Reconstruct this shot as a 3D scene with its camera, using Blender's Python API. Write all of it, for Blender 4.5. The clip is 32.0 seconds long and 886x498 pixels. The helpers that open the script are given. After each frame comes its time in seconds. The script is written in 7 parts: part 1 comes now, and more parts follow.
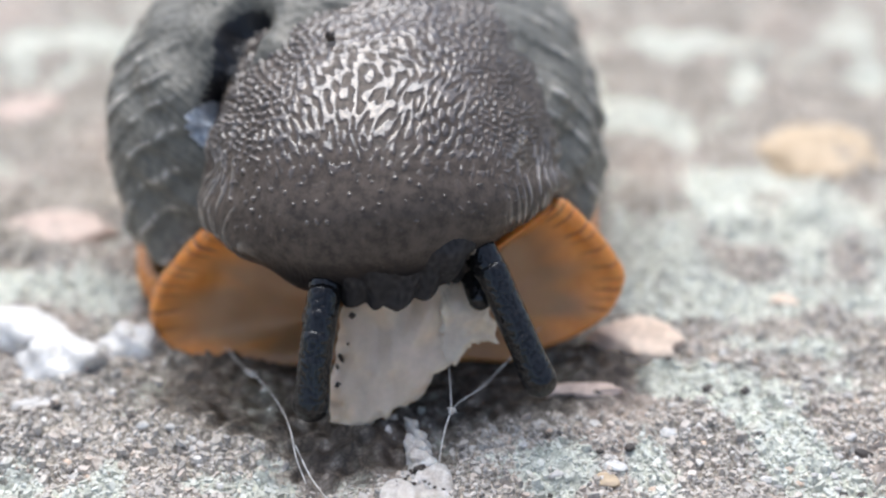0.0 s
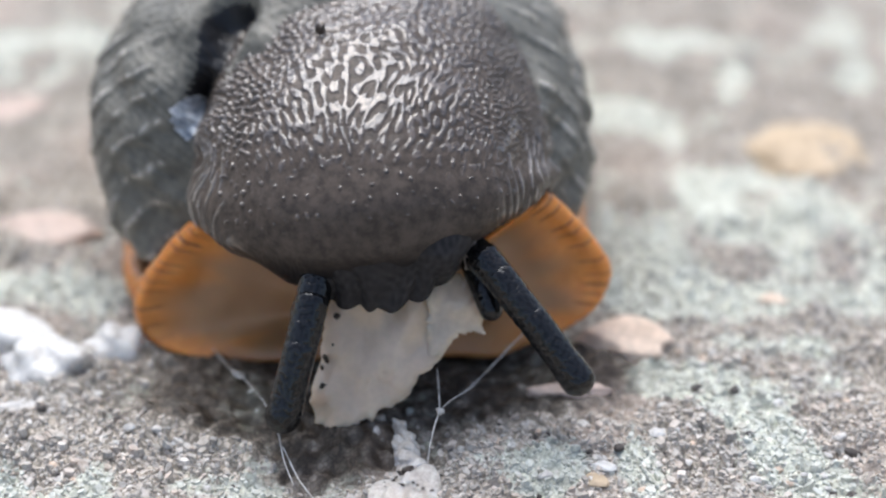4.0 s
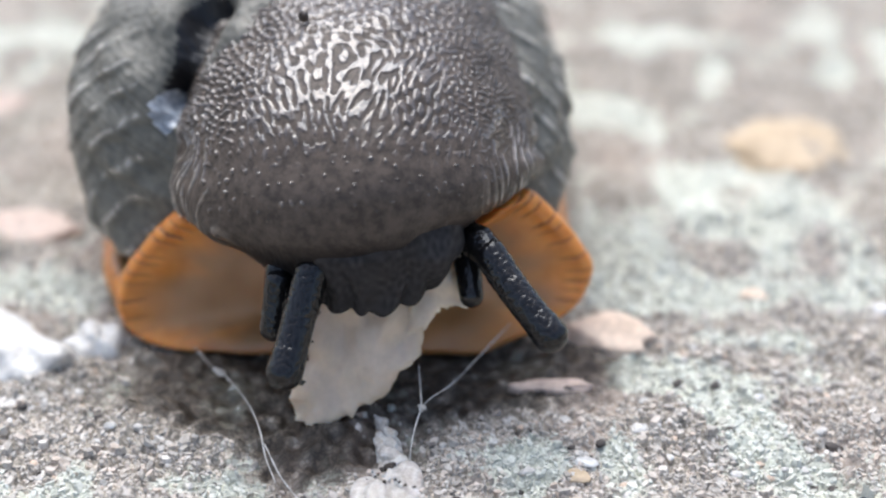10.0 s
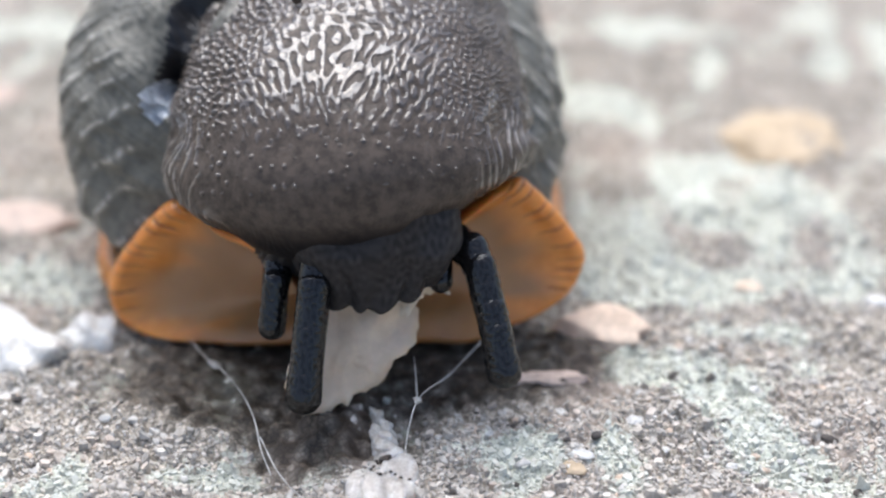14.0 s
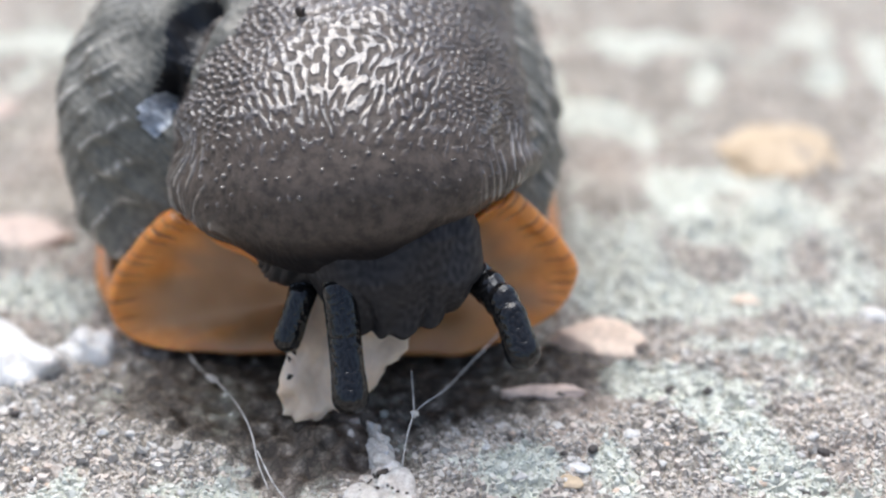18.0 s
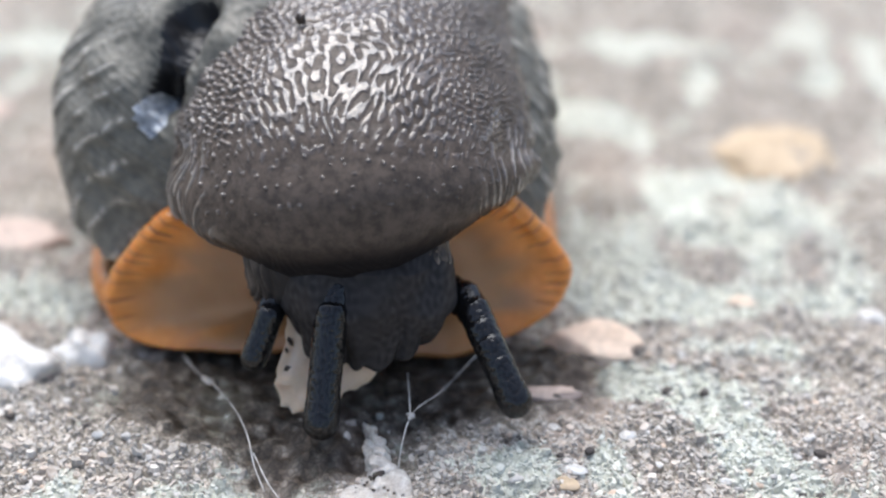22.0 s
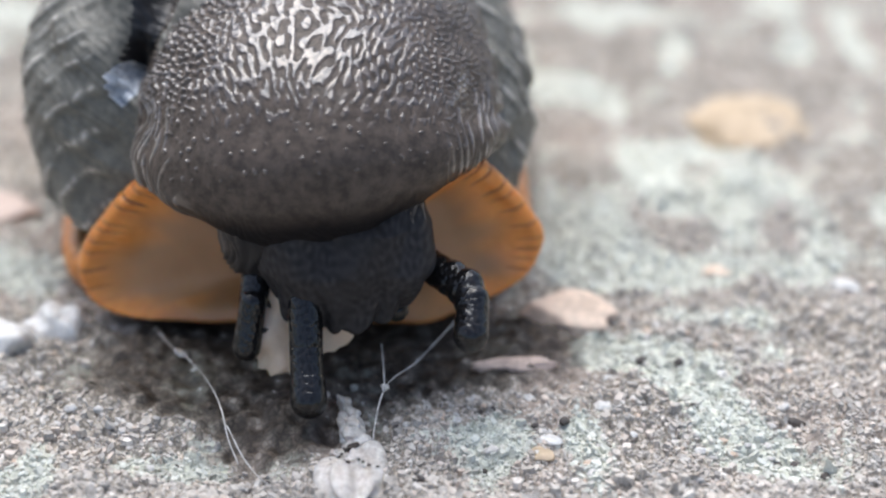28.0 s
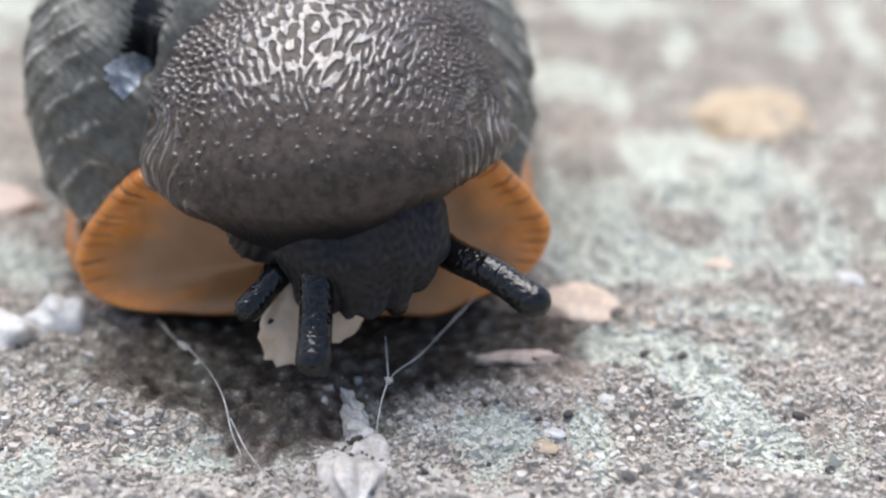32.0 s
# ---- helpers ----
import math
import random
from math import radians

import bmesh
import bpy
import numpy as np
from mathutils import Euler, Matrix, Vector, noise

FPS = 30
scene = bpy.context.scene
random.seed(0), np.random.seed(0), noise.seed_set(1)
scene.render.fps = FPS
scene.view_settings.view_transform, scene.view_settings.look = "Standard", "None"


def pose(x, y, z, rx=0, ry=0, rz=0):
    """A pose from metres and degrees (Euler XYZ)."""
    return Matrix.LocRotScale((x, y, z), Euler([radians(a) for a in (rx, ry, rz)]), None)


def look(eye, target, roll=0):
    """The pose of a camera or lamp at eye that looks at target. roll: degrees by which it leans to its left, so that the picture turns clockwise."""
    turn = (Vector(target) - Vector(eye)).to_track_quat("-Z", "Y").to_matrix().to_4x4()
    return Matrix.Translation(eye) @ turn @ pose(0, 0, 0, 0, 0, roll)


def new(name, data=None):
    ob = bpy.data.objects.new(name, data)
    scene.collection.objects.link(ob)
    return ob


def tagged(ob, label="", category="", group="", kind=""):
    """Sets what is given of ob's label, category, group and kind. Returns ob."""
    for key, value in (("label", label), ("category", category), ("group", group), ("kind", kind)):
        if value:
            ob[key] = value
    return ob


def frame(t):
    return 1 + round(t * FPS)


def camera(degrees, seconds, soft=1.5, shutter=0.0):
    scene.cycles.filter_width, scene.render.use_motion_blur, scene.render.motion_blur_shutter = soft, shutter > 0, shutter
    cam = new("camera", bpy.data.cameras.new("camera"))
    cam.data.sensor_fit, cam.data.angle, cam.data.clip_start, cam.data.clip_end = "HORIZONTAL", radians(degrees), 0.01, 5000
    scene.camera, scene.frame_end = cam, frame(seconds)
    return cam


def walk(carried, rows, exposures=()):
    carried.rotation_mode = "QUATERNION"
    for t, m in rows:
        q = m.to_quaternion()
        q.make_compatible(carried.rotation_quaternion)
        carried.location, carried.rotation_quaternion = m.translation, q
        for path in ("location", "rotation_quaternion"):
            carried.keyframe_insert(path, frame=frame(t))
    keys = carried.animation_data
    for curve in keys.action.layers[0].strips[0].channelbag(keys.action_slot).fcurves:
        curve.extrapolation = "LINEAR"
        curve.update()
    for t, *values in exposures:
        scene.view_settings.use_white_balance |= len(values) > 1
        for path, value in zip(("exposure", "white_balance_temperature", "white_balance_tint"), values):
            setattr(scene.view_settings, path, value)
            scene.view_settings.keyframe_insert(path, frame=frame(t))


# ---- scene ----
# A slug feeds on a scrap of soft food on a weathered concrete slab. Shapes are given in millimetres and scaled by MM.
MM = 0.001
cam = camera(32, 32.0, soft=2.25)
PATH = [
    (0.0, pose(0.004343, -0.063715, 0.040034, 62.351, 0.258, 1.290)),
    (0.5, pose(0.004343, -0.063644, 0.039996, 62.332, 0.240, 1.261)),
    (1.0, pose(0.004343, -0.063519, 0.039930, 62.315, 0.235, 1.250)),
    (1.5, pose(0.004343, -0.063625, 0.039986, 62.465, 0.232, 1.180)),
    (2.0, pose(0.004343, -0.063611, 0.039979, 62.406, 0.207, 1.216)),
    (2.5, pose(0.004343, -0.063648, 0.039998, 62.421, 0.232, 1.191)),
    (3.0, pose(0.004343, -0.063663, 0.040006, 62.535, 0.216, 1.156)),
    (3.5, pose(0.004343, -0.063828, 0.040094, 62.582, 0.225, 1.183)),
    (4.0, pose(0.004343, -0.063417, 0.039875, 62.349, 0.194, 0.819)),
    (4.5, pose(0.004343, -0.063541, 0.039941, 62.372, 0.117, 0.610)),
    (6.5, pose(0.004343, -0.063447, 0.039891, 62.042, 0.158, 0.507)),
    (7.0, pose(0.004343, -0.063371, 0.039851, 61.900, 0.110, 0.446)),
    (7.5, pose(0.004343, -0.063384, 0.039858, 61.810, 0.111, 0.442)),
    (8.0, pose(0.004343, -0.063447, 0.039891, 62.041, 0.095, 0.280)),
    (8.5, pose(0.004343, -0.063393, 0.039863, 62.090, 0.093, 0.247)),
    (9.0, pose(0.004343, -0.063369, 0.039850, 62.080, 0.082, 0.234)),
    (9.5, pose(0.004343, -0.063494, 0.039916, 62.169, 0.072, 0.182)),
    (10.0, pose(0.004343, -0.063404, 0.039869, 62.219, 0.046, 0.110)),
    (10.5, pose(0.004343, -0.063390, 0.039861, 62.064, 0.054, 0.104)),
    (11.0, pose(0.004343, -0.063413, 0.039873, 62.129, 0.043, 0.099)),
    (11.5, pose(0.004343, -0.063375, 0.039853, 62.188, 0.012, 0.066)),
    (12.0, pose(0.004343, -0.063379, 0.039855, 61.966, 0.014, 0.074)),
    (12.5, pose(0.004343, -0.063417, 0.039875, 62.005, 0.010, 0.065)),
    (13.0, pose(0.004343, -0.063384, 0.039858, 62.000, -0.000, 0.000)),
    (13.5, pose(0.004343, -0.063350, 0.039840, 61.838, -0.017, -0.023)),
    (14.0, pose(0.004343, -0.063338, 0.039833, 61.931, -0.002, -0.056)),
    (14.5, pose(0.004343, -0.063432, 0.039883, 62.166, -0.037, -0.052)),
    (16.5, pose(0.004343, -0.063494, 0.039916, 62.507, -0.051, -0.072)),
    (17.0, pose(0.004343, -0.063475, 0.039906, 62.571, -0.035, -0.116)),
    (17.5, pose(0.004343, -0.063467, 0.039902, 62.527, -0.014, -0.181)),
    (18.0, pose(0.004343, -0.063460, 0.039898, 62.447, -0.011, -0.179)),
    (18.5, pose(0.004343, -0.063465, 0.039901, 62.604, -0.045, -0.203)),
    (19.0, pose(0.004343, -0.063403, 0.039868, 62.514, -0.039, -0.224)),
    (19.5, pose(0.004343, -0.063416, 0.039875, 62.318, -0.022, -0.220)),
    (20.0, pose(0.004343, -0.063425, 0.039879, 62.472, -0.018, -0.222)),
    (20.5, pose(0.004343, -0.063427, 0.039880, 62.562, -0.063, -0.244)),
    (21.0, pose(0.004343, -0.063421, 0.039878, 62.423, -0.013, -0.277)),
    (21.5, pose(0.004343, -0.063466, 0.039901, 62.457, -0.030, -0.282)),
    (22.0, pose(0.004343, -0.063390, 0.039861, 62.511, -0.052, -0.319)),
    (22.5, pose(0.004343, -0.063249, 0.039786, 61.966, -0.042, -0.356)),
    (23.0, pose(0.004343, -0.063264, 0.039794, 61.899, -0.085, -0.397)),
    (23.5, pose(0.004343, -0.063264, 0.039794, 61.837, -0.100, -0.462)),
    (24.0, pose(0.004343, -0.063245, 0.039784, 61.712, -0.128, -0.500)),
    (24.5, pose(0.004343, -0.063230, 0.039776, 61.853, -0.131, -0.634)),
    (25.0, pose(0.004343, -0.063117, 0.039716, 61.591, -0.212, -0.774)),
    (25.5, pose(0.004343, -0.063084, 0.039698, 61.288, -0.254, -0.897)),
    (27.5, pose(0.004343, -0.063134, 0.039725, 61.459, -0.273, -1.282)),
    (28.0, pose(0.004343, -0.063097, 0.039705, 61.426, -0.267, -1.312)),
    (28.5, pose(0.004343, -0.063069, 0.039690, 61.452, -0.257, -1.319)),
    (29.0, pose(0.004343, -0.063097, 0.039705, 61.426, -0.267, -1.312)),
    (29.5, pose(0.004343, -0.063071, 0.039691, 61.386, -0.225, -1.308)),
    (30.0, pose(0.004343, -0.063151, 0.039734, 61.395, -0.243, -1.314)),
    (30.5, pose(0.004343, -0.063073, 0.039692, 61.632, -0.234, -1.296)),
    (31.0, pose(0.004343, -0.063135, 0.039725, 61.541, -0.279, -1.217)),
    (31.5, pose(0.004343, -0.063082, 0.039697, 61.327, -0.220, -1.124)),
    (32.0, pose(0.004343, -0.062990, 0.039648, 61.161, -0.252, -1.160)),
]

walk(cam, PATH, exposures=[(0.0, 0.65), (3.0, 0.58), (4.5, 0.58), (7.0, 0.83), (9.0, 0.72), (22.0, 0.72), (25.0, 0.68), (28.0, 0.61), (32.0, 0.59)])
cam.data.dof.use_dof = True
cam.data.dof.focus_distance = 0.067
cam.data.dof.aperture_fstop = 26.0

# ---- sky, sun ----
world = bpy.data.worlds.new("sky")
scene.world = world
world.use_nodes = True
wn = world.node_tree.nodes
sky = wn.new("ShaderNodeTexSky")
sky.sky_type = "NISHITA"
sky.sun_disc = False
sky.sun_elevation = radians(67)
sky.sun_rotation = radians(-20)
sky.dust_density = 4.0
sky.ozone_density = 1.0
wn["Background"].inputs["Strength"].default_value = 0.15
world.node_tree.links.new(sky.outputs[0], wn["Background"].inputs["Color"])

sun = new("sun", bpy.data.lights.new("sun", "SUN"))
sun.data.energy = 1.95
sun.data.angle = radians(55)
sun.data.color = (0.84, 0.922, 1.01)
sun.matrix_world = look((-0.08, 0.22, 0.61), (0, 0, 0))


# ---- materials ----
def material(name):
    m = bpy.data.materials.new(name)
    m.use_nodes = True
    t = m.node_tree
    return m, t, t.nodes["Principled BSDF"]


def node(t, kind, links=(), **values):
    """A node with its sockets set by name and its inputs linked: (input, output socket)."""
    n = t.nodes.new(kind)
    for key, value in values.items():
        n.inputs[key.replace("_", " ")].default_value = value
    for name, source in links:
        t.links.new(source, n.inputs[name])
    return n


def coords(t):
    return t.nodes.new("ShaderNodeTexCoord").outputs["Object"]


def grain(t, scale, detail=4.0, rough=0.6, source=None):
    """Noise whose cells are 1 / scale metres wide."""
    return node(t, "ShaderNodeTexNoise", [("Vector", source or coords(t))], Scale=scale, Detail=detail, Roughness=rough).outputs["Fac"]


def ramp(t, source, *stops):
    n = t.nodes.new("ShaderNodeValToRGB")
    t.links.new(source, n.inputs["Fac"])
    el = n.color_ramp.elements
    while len(el) < len(stops):
        el.new(0.5)
    for e, (at, c) in zip(el, stops):
        e.position, e.color = at, (*c, 1) if len(c) == 3 else c
    return n.outputs["Color"]


def mix(t, fac, a, b, how="MIX"):
    n = t.nodes.new("ShaderNodeMix")
    n.data_type, n.blend_type = "RGBA", how
    for socket, value in ((n.inputs["Factor"], fac), (n.inputs["A"], a), (n.inputs["B"], b)):
        if isinstance(value, bpy.types.NodeSocket):
            t.links.new(value, socket)
        else:
            socket.default_value = value if isinstance(value, (int, float)) else (*value, 1)
    return n.outputs["Result"]


def attribute(t, name):
    n = t.nodes.new("ShaderNodeAttribute")
    n.attribute_name = name
    return n.outputs["Fac"]


def finish(t, p, colour, rough, height=None, bump_mm=0.05, strength=0.6):
    for socket, value in ((p.inputs["Base Color"], colour), (p.inputs["Roughness"], rough)):
        if isinstance(value, bpy.types.NodeSocket):
            t.links.new(value, socket)
        else:
            socket.default_value = value if isinstance(value, (int, float)) else (*value, 1)
    if height is not None:
        b = node(t, "ShaderNodeBump", [("Height", height)], Strength=strength, Distance=bump_mm * MM)
        t.links.new(b.outputs["Normal"], p.inputs["Normal"])


def concrete_material():
    m, t, p = material("weathered_concrete")
    o = coords(t)
    base = ramp(t, grain(t, 420, 6, 0.65, o), (0.30, (0.225, 0.209, 0.180)), (0.48, (0.385, 0.360, 0.312)), (0.62, (0.525, 0.492, 0.432)), (0.75, (0.420, 0.375, 0.318)))
    fine = ramp(t, grain(t, 3200, 3, 0.7, o), (0.33, (0.083, 0.070, 0.055)), (0.47, (0.333, 0.290, 0.246)), (0.62, (0.645, 0.580, 0.511)))
    cells = node(t, "ShaderNodeTexVoronoi", [("Vector", o)], Scale=3100.0, Randomness=1.0)
    tone = node(t, "ShaderNodeSeparateColor", [("Color", cells.outputs["Color"])]).outputs["Red"]
    gaps = t.nodes.new("ShaderNodeTexVoronoi")
    gaps.feature = "DISTANCE_TO_EDGE"
    gaps.inputs["Scale"].default_value = 3100.0
    t.links.new(o, gaps.inputs["Vector"])
    flakes = mix(t, 1.0, ramp(t, tone, (0.0, (0.55, 0.54, 0.52)), (0.6, (1.0, 0.99, 0.97)), (1.0, (1.45, 1.42, 1.38))), ramp(t, gaps.outputs["Distance"], (0.0, (0.38, 0.36, 0.34)), (0.16, (1.0, 1.0, 1.0))), "MULTIPLY")
    stone = mix(t, 0.9, mix(t, 0.5, base, fine), flakes, "MULTIPLY")
    drawn = node(t, "ShaderNodeMapping", [("Vector", o)], Scale=(1.0, 0.5, 1.0)).outputs[0]
    pink = mix(t, ramp(t, grain(t, 130, 3, 0.5, drawn), (0.54, (0, 0, 0)), (0.70, (0.5, 0.5, 0.5))), stone, (0.448, 0.358, 0.302))
    lichen = ramp(t, grain(t, 2100, 4, 0.7, o), (0.28, (0.28, 0.285, 0.23)), (0.39, (0.52, 0.535, 0.445)), (0.54, (0.61, 0.625, 0.55)))
    edge = node(t, "ShaderNodeMath", [(0, attribute(t, "lichen"))])
    edge.operation = "ADD"
    t.links.new(node(t, "ShaderNodeMapRange", [("Value", grain(t, 1500, 5, 0.75, o))], To_Min=-0.9, To_Max=0.9).outputs[0], edge.inputs[1])
    cover = ramp(t, edge.outputs[0], (0.38, (0, 0, 0)), (0.54, (1, 1, 1)))
    lichen = mix(t, 0.5, lichen, flakes, "MULTIPLY")
    colour = mix(t, cover, pink, lichen)
    # dark mask: damp slab and the slug's contact shade, both put into the colour
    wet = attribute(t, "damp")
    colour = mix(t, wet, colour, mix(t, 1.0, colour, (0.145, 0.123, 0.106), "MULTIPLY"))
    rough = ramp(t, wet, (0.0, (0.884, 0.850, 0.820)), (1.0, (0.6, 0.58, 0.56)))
    finish(t, p, colour, rough, grain(t, 4200, 4, 0.7, o), 0.10, 0.8)
    p.inputs["Specular IOR Level"].default_value = 0.35
    return m


def skin_material(name, dark, mid, tip, rough=0.2, coat=0.5, scale=1500, ior=1.5, dry=0.0, blotch=1.0, film=1.5, bump=0.5):
    """Wet slug skin: hollows between the tubercles coloured darker than their tips, a coat of mucus over all."""
    m, t, p = material(name)
    o = coords(t)
    relief_colour = ramp(t, attribute(t, "relief"), (0.0, dark), (0.55, mid), (1.0, tip))
    spots = ramp(t, grain(t, scale, 4, 0.65, o), (0.36, (1 - 0.65 * blotch,) * 3), (0.62, (1 + 0.25 * blotch, 1 + 0.2 * blotch, 1 + 0.15 * blotch)))
    colour = mix(t, 1.0, relief_colour, spots, "MULTIPLY")
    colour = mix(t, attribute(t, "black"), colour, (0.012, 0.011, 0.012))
    r = node(t, "ShaderNodeMapRange", [("Value", grain(t, 900, 3, 0.6, o))], To_Min=rough * 0.7, To_Max=rough * 1.6).outputs[0]
    finish(t, p, colour, r, grain(t, 5200, 3, 0.6, o), 0.03, bump)
    p.inputs["IOR"].default_value = ior
    t.links.new(ramp(t, attribute(t, "relief"), (0.25, (coat * (1 - dry),) * 3), (0.44, (coat,) * 3)), p.inputs["Coat Weight"])
    p.inputs["Coat Roughness"].default_value = 0.07
    p.inputs["Coat IOR"].default_value = film
    return m


def foot_material():
    m, t, p = material("orange_foot_skin")
    o = coords(t)
    soft = grain(t, 260, 4, 0.6, o)
    inner = ramp(t, soft, (0.3, (0.29, 0.145, 0.064)), (0.7, (0.37, 0.194, 0.088)))
    rim = ramp(t, grain(t, 1300, 4, 0.6, o), (0.3, (0.60, 0.20, 0.028)), (0.7, (0.74, 0.28, 0.05)))
    colour = mix(t, attribute(t, "rim"), inner, rim)
    colour = mix(t, attribute(t, "groove"), colour, (0.10, 0.022, 0.006))
    finish(t, p, colour, 0.36, grain(t, 2600, 3, 0.6, o), 0.03, 0.35)
    p.inputs["Subsurface Weight"].default_value = 0.35
    p.inputs["Subsurface Radius"].default_value = (1.0, 0.4, 0.15)
    p.inputs["Subsurface Scale"].default_value = 0.8 * MM
    p.inputs["Coat Weight"].default_value = 0.25
    p.inputs["Coat Roughness"].default_value = 0.2
    return m


def plain_material(name, dark, light, scale, rough=0.5, bump=0.04, subsurface=0.0, coat=0.0, alpha=1.0, mottle=1.0):
    m, t, p = material(name)
    o = coords(t)
    a = ramp(t, grain(t, scale, 5, 0.65, o), (0.32, dark), (0.68, light))
    b = ramp(t, grain(t, scale * 6, 3, 0.6, o), (0.35, (1 - 0.22 * mottle,) * 3), (0.65, (1 + 0.1 * mottle,) * 3))
    finish(t, p, mix(t, 1.0, a, b, "MULTIPLY"), rough, grain(t, scale * 8, 4, 0.65, o), bump, 0.6)
    p.inputs["Subsurface Weight"].default_value = subsurface
    p.inputs["Subsurface Radius"].default_value = (1.0, 0.8, 0.6)
    p.inputs["Subsurface Scale"].default_value = 0.7 * MM
    p.inputs["Coat Weight"].default_value = coat
    p.inputs["Coat Roughness"].default_value = 0.12
    p.inputs["Alpha"].default_value = alpha
    return m


def grit_material(name, *stops):
    """Chips that differ from one another, chip by chip."""
    m, t, p = material(name)
    one = t.nodes.new("ShaderNodeNewGeometry").outputs["Random Per Island"]
    colour = mix(t, 0.35, ramp(t, one, *stops), ramp(t, grain(t, 3800, 3, 0.6), (0.35, (0.25, 0.24, 0.22)), (0.62, (0.75, 0.75, 0.72))))
    finish(t, p, colour, 0.8, grain(t, 7000, 3, 0.6), 0.05, 0.6)
    return m


CONCRETE = concrete_material()
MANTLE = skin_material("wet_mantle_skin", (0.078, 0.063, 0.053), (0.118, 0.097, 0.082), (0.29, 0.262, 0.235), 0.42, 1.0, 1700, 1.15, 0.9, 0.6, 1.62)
FLANK = skin_material("ribbed_flank_skin", (0.122, 0.118, 0.100), (0.178, 0.172, 0.147), (0.54, 0.51, 0.46), 0.5, 0.14, 1900, 1.36, 0.0, 0.5)
HEADSKIN = skin_material("black_head_skin", (0.024, 0.022, 0.022), (0.037, 0.034, 0.034), (0.048, 0.0445, 0.044), 0.55, 0.1, 1800, 1.2, 0.0, 0.25, 1.5, 0.15)
STALKSKIN = skin_material("black_tentacle_skin", (0.006, 0.0055, 0.0055), (0.009, 0.0085, 0.0085), (0.012, 0.011, 0.011), 0.5, 1.0, 2500, 1.1, 0.3, 0.3, 1.48, 0.9)
NECKSKIN = skin_material("dark_neck_skin", (0.06, 0.05, 0.043), (0.10, 0.085, 0.074), (0.16, 0.14, 0.125), 0.5, 0.15, 1500, 1.33)
FOOT = foot_material()
FOLD = plain_material("wet_fold_skin", (0.06, 0.05, 0.043), (0.16, 0.14, 0.12), 1500, 0.25, 0.04, coat=0.7)
PORE = plain_material("dark_pore_lining", (0.002, 0.002, 0.003), (0.006, 0.006, 0.008), 900, 0.45, 0.02)
# white glints on the wet lining are painted as pale blotches
WETPORE = plain_material("wet_lining_pale_glints", (0.22, 0.26, 0.32), (0.90, 0.92, 0.94), 1500, 0.08, 0.3, coat=1.0)
PULP = plain_material("pale_soft_pulp", (0.64, 0.505, 0.375), (0.72, 0.585, 0.45), 300, 0.40, 0.008, subsurface=0.7, coat=0.2, mottle=0.3)
PALEPULP = plain_material("white_soft_pulp", (0.64, 0.53, 0.41), (0.74, 0.63, 0.50), 420, 0.36, 0.008, subsurface=0.7, coat=0.25, mottle=0.3)
SEED = plain_material("dark_brown_fleck", (0.012, 0.008, 0.005), (0.05, 0.03, 0.02), 2500, 0.4, 0.03)
SLIME = plain_material("dried_white_slime", (0.50, 0.44, 0.38), (0.88, 0.84, 0.79), 2000, 0.40, 0.2, subsurface=0.3, coat=0.5)
THREAD = plain_material("slime_thread", (0.45, 0.43, 0.40), (0.75, 0.73, 0.70), 1500, 0.2, 0.01, coat=0.6, alpha=0.8)
QUARTZ = plain_material("white_quartz", (0.54, 0.52, 0.485), (0.68, 0.665, 0.635), 300, 0.45, 0.05, subsurface=0.2)
GREYSTONE = plain_material("pale_grey_stone", (0.49, 0.465, 0.435), (0.66, 0.635, 0.60), 500, 0.7, 0.06)
PEACH = plain_material("peach_coloured_stone", (0.58, 0.44, 0.335), (0.70, 0.56, 0.445), 350, 0.75, 0.06)
OCHRE = plain_material("ochre_stone", (0.46, 0.35, 0.228), (0.55, 0.43, 0.30), 220, 0.8, 0.06)
DULLPEACH = plain_material("dull_peach_stone", (0.47, 0.36, 0.30), (0.57, 0.45, 0.38), 350, 0.75, 0.06)
DARKCHIP = plain_material("dark_brown_chip", (0.04, 0.032, 0.028), (0.10, 0.085, 0.075), 900, 0.7, 0.06)
LICHENGRIT = grit_material("lichen_crumbs", (0.0, (0.48, 0.49, 0.41)), (0.35, (0.63, 0.64, 0.555)), (0.7, (0.64, 0.655, 0.575)), (0.9, (0.36, 0.345, 0.28)), (1.0, (0.66, 0.60, 0.50)))
STONEGRIT = grit_material("stone_grit", (0.0, (0.187, 0.155, 0.125)), (0.3, (0.395, 0.340, 0.285)), (0.6, (0.572, 0.505, 0.429)), (0.82, (0.520, 0.400, 0.314)), (0.93, (0.790, 0.730, 0.656)), (1.0, (0.073, 0.058, 0.046)))


# ---- shape tools ----
def band_field(seed, across, along, n=768, size=24.0, width=0.28):
    """A tiling field of worm-like swellings: noise whose waves are all about one length, in mm, across and along."""
    rng = np.random.default_rng(seed)
    f = np.fft.fftfreq(n, size / n)
    k = np.hypot(f[:, None] * across, f[None, :] * along)
    spec = np.fft.fft2(rng.standard_normal((n, n))) * np.exp(-(((k - 1) / width) ** 2))
    field = np.fft.ifft2(spec).real
    return field / field.std()


def sample(field, a, b, size=24.0):
    n = field.shape[0]
    a, b = np.asarray(a) / size * n, np.asarray(b) / size * n
    i, j = np.floor(a).astype(int), np.floor(b).astype(int)
    u, v = a - i, b - j
    g = lambda p, q: field[p % n, q % n]
    return (g(i, j) * (1 - u) + g(i + 1, j) * u) * (1 - v) + (g(i, j + 1) * (1 - u) + g(i + 1, j + 1) * u) * v


